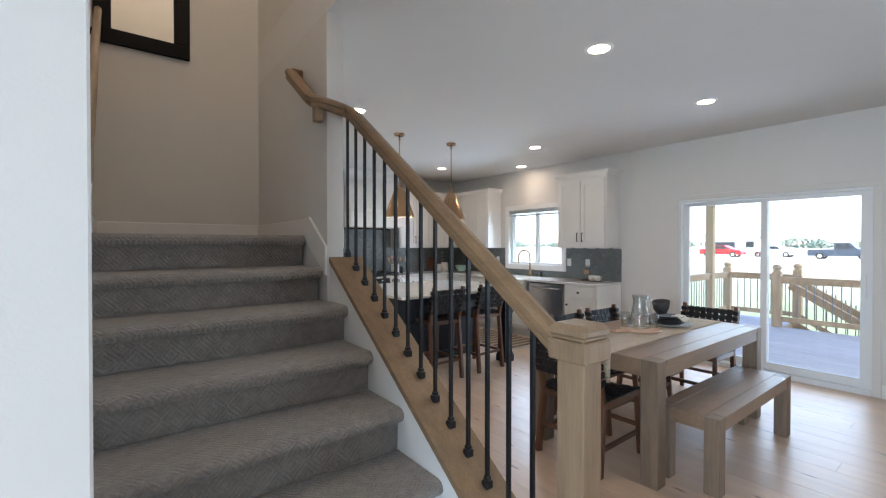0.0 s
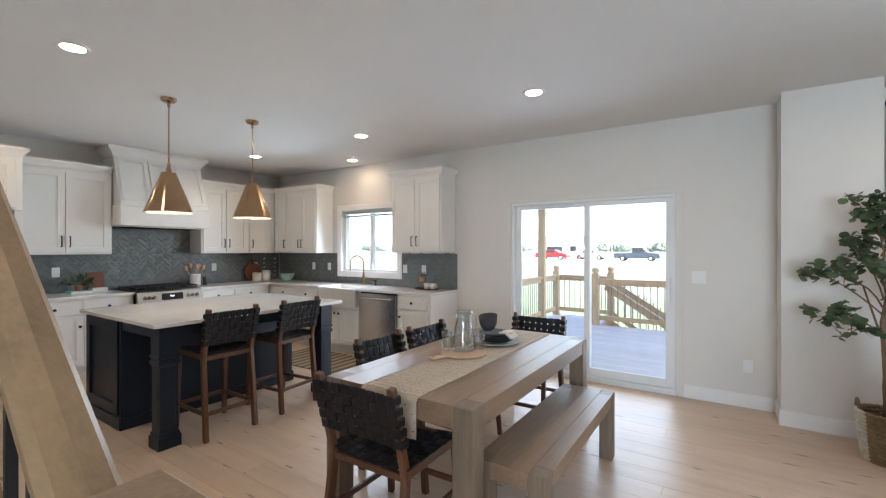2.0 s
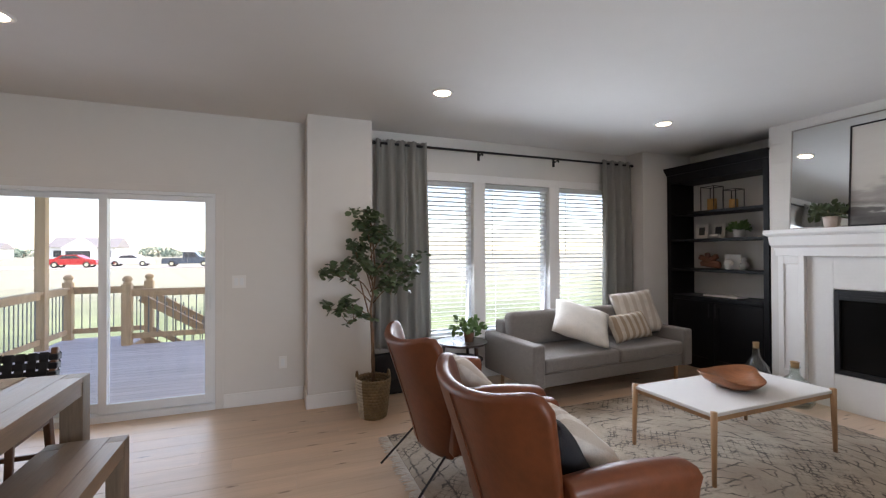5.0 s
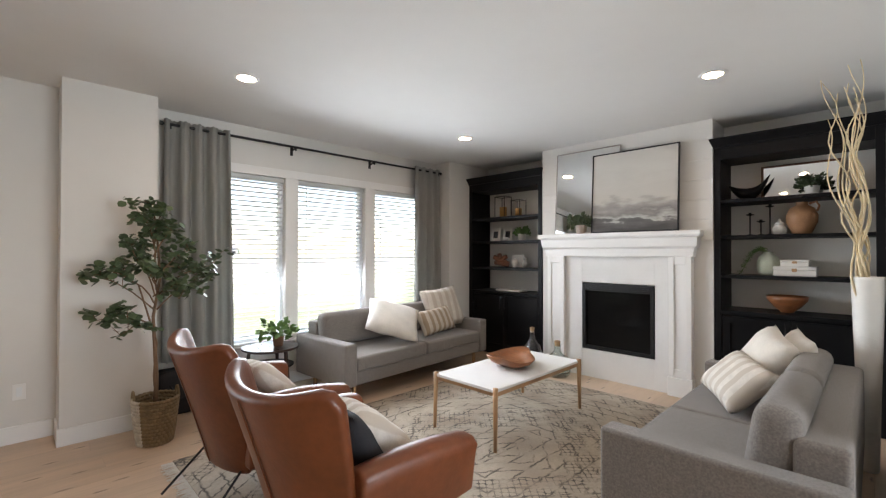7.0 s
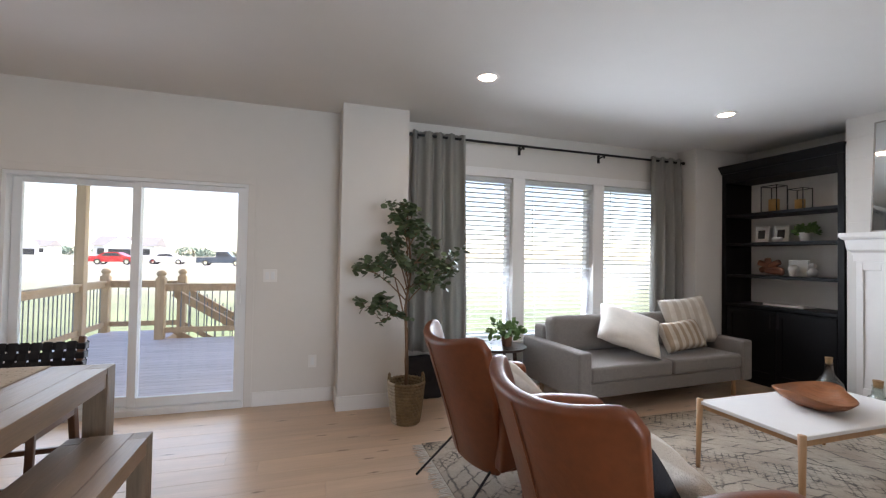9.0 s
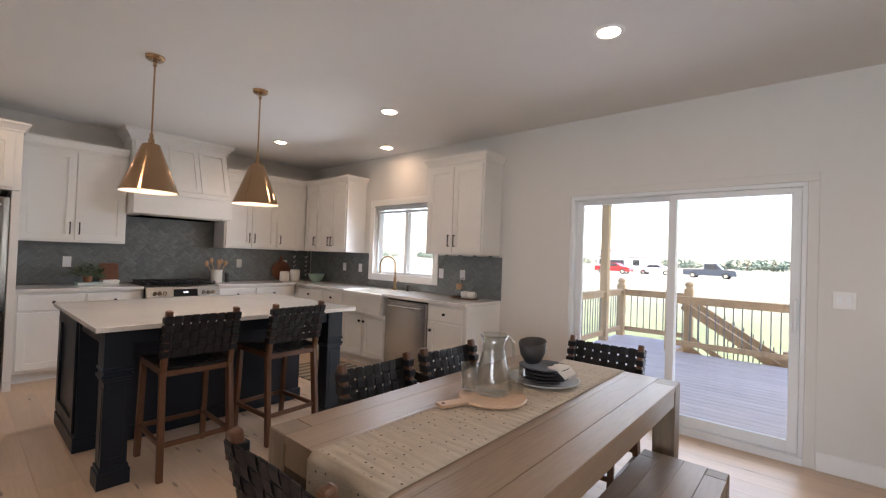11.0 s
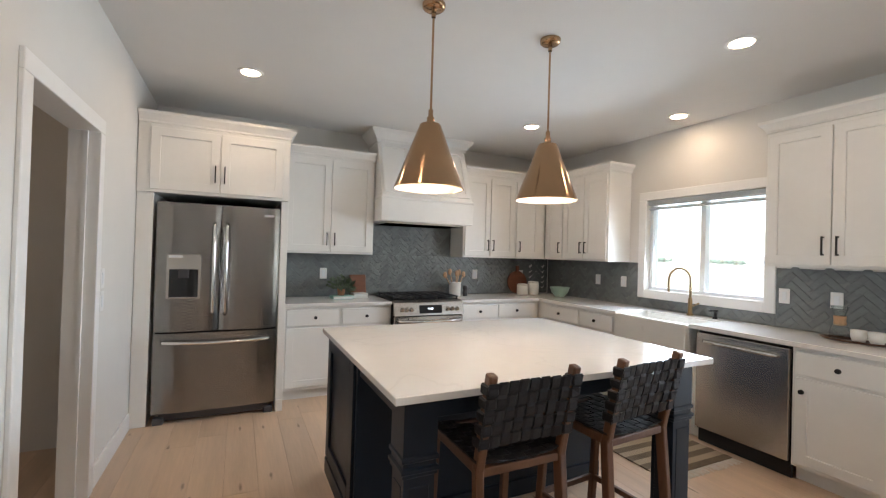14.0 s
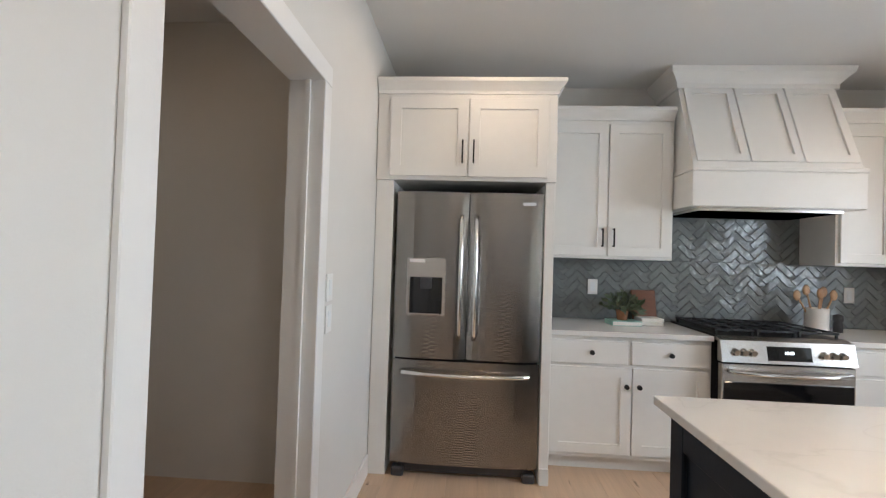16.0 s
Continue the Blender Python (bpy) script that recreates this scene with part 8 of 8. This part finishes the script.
for x in (10.95, 11.66):
    part("stringer", bar(bmesh.new(), (x, 3.40, DZ - 0.16), (x, 2.05, -0.93), 0.04, 0.24), PINE, st2)
    part("stair_rail", bar(bmesh.new(), (x, 3.32, 0.74), (x, 1.95, -0.12), 0.09, 0.04, 0.004), PINE, st2)
    part("stair_rail", bar(bmesh.new(), (x, 3.32, 0.66), (x, 1.95, -0.20), 0.04, 0.10, 0.004), PINE, st2)
    part("stair_rail", bar(bmesh.new(), (x, 3.32, 0.02), (x, 1.95, -0.84), 0.04, 0.09, 0.004), PINE, st2)
    part("stair_post", B(x - 0.05, 1.86, -0.95, x + 0.05, 1.96, 0.0, bev=0.005), PINE, st2)
    for k in range(9):
        y = 3.2 - k * 0.14
        piece("baluster", bal_me, st2, Matrix.Translation(Vector((x, y, 0.62 - (3.2 - y) * 0.63 - 0.66)) - offset(st2)))

# far houses
SIDING = material("white_siding", (0.82, 0.80, 0.78), 0.6, var=0.05, scale=2)
ROOFM = material("grey_shingle", (0.20, 0.19, 0.185), 0.85, var=0.2, scale=6)
DARKWIN = material("dark_window", (0.03, 0.035, 0.045), 0.1)


def house(x, y, w, d, h, gable, label):
    hs = thing("house", (x, y, -0.1), label, "house", "far houses")
    part("wall", B(0, -w / 2, 0, d, w / 2, h), SIDING, hs, local=True)
    part("roof", prism(bmesh.new(), [(-0.6, h), (d + 0.6, h), (d / 2, h + 2.3)], "y", -w / 2 - 0.4, w / 2 + 0.4), ROOFM, hs, local=True)
    part("gable", prism(bmesh.new(), [(gable - 3.2, h - 0.2), (gable + 3.2, h - 0.2), (gable, h + 2.0)], "x", -1.2, 2), SIDING, hs, local=True)
    part("gable_wall", B(-1.1, gable - 2.9, 0, 0, gable + 2.9, h - 0.2), SIDING, hs, local=True)
    for yy, ww, z0, z1 in ((gable, 2.2, 0.1, 2.2), (-w / 2 + 1.6, 0.8, 0.9, 2.3), (w / 2 - 2, 1.2, 0.9, 2.3), (gable, 0.4, h, h + 0.7)):
        xx = -1.13 if abs(yy - gable) < 2.9 else -0.03
        part("window", B(xx - 0.05, yy - ww, z0, xx + 0.02, yy + ww, z1), DARKWIN, hs, local=True)
    part("chimney", B(d / 2 - 0.4, gable + 1.2, h + 1.2, d / 2 + 0.4, gable + 2.0, h + 3.0), SIDING, hs, local=True)


house(120, 41, 12, 9, 3.0, 0.5, "white single-storey house far across the field")
house(190, 95, 14, 10, 3.2, -2, "white house far off")
house(200, -60, 14, 10, 3.2, 2, "white house far off")
RED = material("red_car_paint", (0.42, 0.015, 0.02), 0.25, coat=0.6)
BLUE = material("dark_blue_car_paint", (0.045, 0.06, 0.085), 0.25, coat=0.6)
TYRE = material("black_tyre", (0.015, 0.015, 0.015), 0.85)


def vehicle(name, x, y, mat, label, pickup):
    v = thing(name, (x, y, -0.1), label, "car", "parked vehicles")
    L2, W2 = (2.7, 0.95) if pickup else (2.3, 0.9)
    prof_ = [(-L2, 0.35), (L2, 0.35), (L2, 0.95), (L2 - 0.2, 1.0)]
    prof_ += [(0.55, 1.05), (0.5, 1.75), (-0.7, 1.78), (-1.3, 1.1), (-L2 + 0.1, 1.0), (-L2, 0.7)] if pickup else [(1.5, 1.0), (0.8, 1.42), (-0.5, 1.45), (-1.3, 1.0), (-L2 + 0.1, 0.9), (-L2, 0.6)]
    part("body", prism(bmesh.new(), prof_, "x", -W2, W2), mat, v, local=True)
    part("side_window", prism(bmesh.new(), [(0.4, 1.1), (0.35, 1.62), (-0.65, 1.62), (-1.0, 1.1)] if pickup else [(1.1, 1.02), (0.7, 1.34), (-0.45, 1.36), (-0.95, 1.02)], "x", -W2 - 0.012, W2 + 0.012), DARKWIN, v, local=True)
    for yy in (-L2 * 0.62, L2 * 0.62):
        for xx in (-W2 - 0.02, W2 - 0.2):
            w_ = bmesh.new()
            rod(w_, (xx, yy, 0.34), (xx + 0.22, yy, 0.34), 0.34, n=20)
            wh = part("wheel", w_, TYRE, v, local=True)
            rim = bmesh.new()
            rod(rim, (xx - 0.01, yy, 0.34), (xx + 0.23, yy, 0.34), 0.2, n=14)
            part("rim", rim, CHROME, wh, local=True)


vehicle("car", 62, 22.2, RED, "red car parked on the far road", False)
vehicle("car", 66, 17.9, material("white_car_paint", (0.7, 0.7, 0.7), 0.25, coat=0.6), "white car parked on the far road", False)
vehicle("pickup_truck", 62, 10.9, BLUE, "dark blue pickup truck on the far road", True)
# far trees
# leaf colour paled to carry the haze and glare of distance
FARLEAF = material("hazed_far_foliage", (0.19, 0.25, 0.19), 0.9, var=0.4, scale=0.5)
rnd = random.Random(5)
for k in range(31):
    x, y, s = 225 + rnd.uniform(-14, 14), -72 + k * 10.5 + rnd.uniform(-4, 4), rnd.uniform(0.6, 1.15)
    t = thing("tree", (x, y, -0.1), "round-crowned green tree far away", "tree", "far trees")
    tk = bmesh.new()
    tube(tk, [(0, 0, 0), (0.1, 0, 1.5), (0, 0.1, 3 * s)], 0.3, 8, 0.12)
    for _ in range(5):
        tube(tk, [(0, 0, 2 * s), (rnd.uniform(-1.5, 1.5), rnd.uniform(-2, 2), 4 * s)], 0.12, 6, 0.04)
    part("trunk", tk, BARK, t, local=True)
    cr = bmesh.new()
    for _ in range(420):
        d = Vector((rnd.gauss(0, 1), rnd.gauss(0, 1), rnd.gauss(0, 0.8))).normalized() * rnd.uniform(0.5, 1) ** 0.5
        p = Vector((d.x * 3.4 * s, d.y * 7.5 * s, 2.3 * s + d.z * 2.3 * s))
        a = Vector((rnd.uniform(-1, 1), rnd.uniform(-1, 1), rnd.uniform(-1, 1))).normalized() * rnd.uniform(0.4, 0.7) * s
        b = a.orthogonal().normalized() * rnd.uniform(0.3, 0.5) * s
        cr.faces.new([cr.verts.new(q) for q in (p - a, p - b, p + a, p + b)])
    part("crown", cr, FARLEAF, t, "clumps of small leaves", local=True)

# ---- glazed herringbone tiles ----
TW, TL, GJ = 0.0505, 0.1515, 0.0018


def clip(poly, x0, x1, y0, y1):
    for ax, lim, sgn in ((0, x0, 1), (0, x1, -1), (1, y0, 1), (1, y1, -1)):
        out = []
        for i in range(len(poly)):
            p, q = poly[i - 1], poly[i]
            a, b = (p[ax] - lim) * sgn, (q[ax] - lim) * sgn
            if (a >= 0) != (b >= 0):
                t = a / (a - b)
                out.append((p[0] + t * (q[0] - p[0]), p[1] + t * (q[1] - p[1])))
            if b >= 0:
                out.append(q)
        poly = out
        if len(poly) < 3:
            return []
    return poly


def tile_mesh(poly, h=0.0045):
    """A tile with a softened edge, its face along local z."""
    bm = bmesh.new()
    cx, cy = sum(p[0] for p in poly) / len(poly), sum(p[1] for p in poly) / len(poly)
    base = [bm.verts.new((x, y, 0)) for x, y in poly]
    shoulder = [bm.verts.new((x, y, h - 0.0025)) for x, y in poly]
    k = 0.0035
    top = []
    for x, y in poly:
        d = math.hypot(x - cx, y - cy)
        f = max(0.2, 1 - k * 1.4 / max(d, 1e-4))
        top.append(bm.verts.new((cx + (x - cx) * f, cy + (y - cy) * f, h)))
    n = len(poly)
    for a, b in ((base, shoulder), (shoulder, top)):
        for i in range(n):
            bm.faces.new((a[i], a[(i + 1) % n], b[(i + 1) % n], b[i]))
    bm.faces.new(top)
    bmesh.ops.recalc_face_normals(bm, faces=bm.faces)
    me = bpy.data.meshes.new("tile")
    bm.to_mesh(me)
    bm.free()
    me.materials.append(TILE)
    return me


FULL = {}


def herringbone(parent, to_world, u0, u1, w0, w1):
    """Tiles at 45 degrees over a rectangle of the wall."""
    rnd = random.Random(int(u0 * 100))
    c, s = math.cos(radians(45)), math.sin(radians(45))
    R = (w1 - w0 + u1 - u0) + 0.5
    um, wm = (u0 + u1) / 2, (w0 + w1) / 2
    n = int(R / TW) + 4
    for i in range(-n, n):
        for j in range(-n, n):
            m = (i - j) % 6
            if m == 0:
                rect = (i * TW, j * TW, i * TW + TL, j * TW + TW)
            elif m == 5:
                rect = (i * TW, j * TW, i * TW + TW, j * TW + TL)
            else:
                continue
            a, b, d, e = rect[0] + GJ / 2, rect[1] + GJ / 2, rect[2] - GJ / 2, rect[3] - GJ / 2
            poly = [(um + c * x - s * y, wm + s * x + c * y) for x, y in ((a, b), (d, b), (d, e), (a, e))]
            if max(p[0] for p in poly) < u0 or min(p[0] for p in poly) > u1 or max(p[1] for p in poly) < w0 or min(p[1] for p in poly) > w1:
                continue
            cl_ = clip(poly, u0, u1, w0, w1)
            if len(cl_) < 3:
                continue
            cx, cy = sum(p[0] for p in cl_) / len(cl_), sum(p[1] for p in cl_) / len(cl_)
            area = abs(sum(cl_[k - 1][0] * cl_[k][1] - cl_[k][0] * cl_[k - 1][1] for k in range(len(cl_)))) / 2
            if area < 0.0004:
                continue
            loc = [(x - cx, y - cy) for x, y in cl_]
            key = m if area > TW * TL * 0.90 else None
            if key is not None and key in FULL:
                me = FULL[key]
            else:
                me = tile_mesh(loc)
                if key is not None:
                    FULL[key] = me
            tilt = Euler((rnd.gauss(0, 0.022), rnd.gauss(0, 0.022), 0)).to_matrix().to_4x4()
            piece("tile", me, parent, to_world(cx, cy) @ tilt)


bsn = setting("backsplash_north", B(2.957, YN - 0.006, 0.912, 6.17, YN - 0.0005, ZU0), GROUT, "grey glazed herringbone tile backsplash", "backsplash")
to_n = lambda u, w: Matrix.Translation((u, YN - 0.006, w)) @ Matrix.Rotation(radians(90), 4, "X")
herringbone(bsn, to_n, 2.958, 6.48, 0.917, ZU0 - 0.002)
bsh = setting("backsplash_range", B(3.868, YN - 0.006, ZU0 + 0.001, 4.953, YN - 0.0005, 1.76), GROUT, "grey glazed herringbone tile behind the range", "backsplash")
herringbone(bsh, to_n, 3.868, 4.953, ZU0, 1.74)
bse_bm = B(XE - 0.006, 4.165, 0.912, XE - 0.0005, KW0 - 0.086, ZU0)
box(bse_bm, XE - 0.006, KW1 + 0.086, 0.912, XE - 0.0005, 7.92, ZU0)
box(bse_bm, XE - 0.006, KW0 - 0.086, 0.912, XE - 0.0005, KW1 + 0.086, 1.014)
bse = setting("backsplash_east", bse_bm, GROUT, "grey glazed herringbone tile backsplash", "backsplash")
to_e = lambda u, w: Matrix(((0, 0, -1, XE - 0.006), (-1, 0, 0, u), (0, 1, 0, w), (0, 0, 0, 1)))


def herring_east(y0, y1, w0, w1):
    herringbone(bse, lambda u, w: to_e(-u, w), -y1, -y0, w0, w1)


herring_east(4.165, KW0 - 0.087, 0.917, ZU0 - 0.002)
herring_east(KW1 + 0.087, 7.92, 0.917, ZU0 - 0.002)
herring_east(KW0 - 0.085, KW1 + 0.085, 0.917, 1.013)

# ---- floor planks ----
rnd = random.Random(11)
PW = 0.19
pmesh = {}
x = XW
while x < XE:
    w = min(PW, XE - x)
    y = YS - rnd.uniform(0, 1.6)
    while y < YN:
        L_ = rnd.choice((1.5, 1.8, 2.1, 2.4))
        a, b = max(y, YS), min(y + L_, YN)
        y += L_
        if b - a < 0.05:
            continue
        key = (round(b - a, 2), round(w, 3))
        if key not in pmesh:
            bm = B(0.0004, 0.0004, -0.014, w - 0.0004, b - a - 0.0004, 0, bev=0.0008)
            me = bpy.data.meshes.new("plank")
            bm.to_mesh(me)
            bm.free()
            me.materials.append(OAK)
            pmesh[key] = me
        piece("plank", pmesh[key], floor, Matrix.Translation((x, a, 0)))
    x += PW
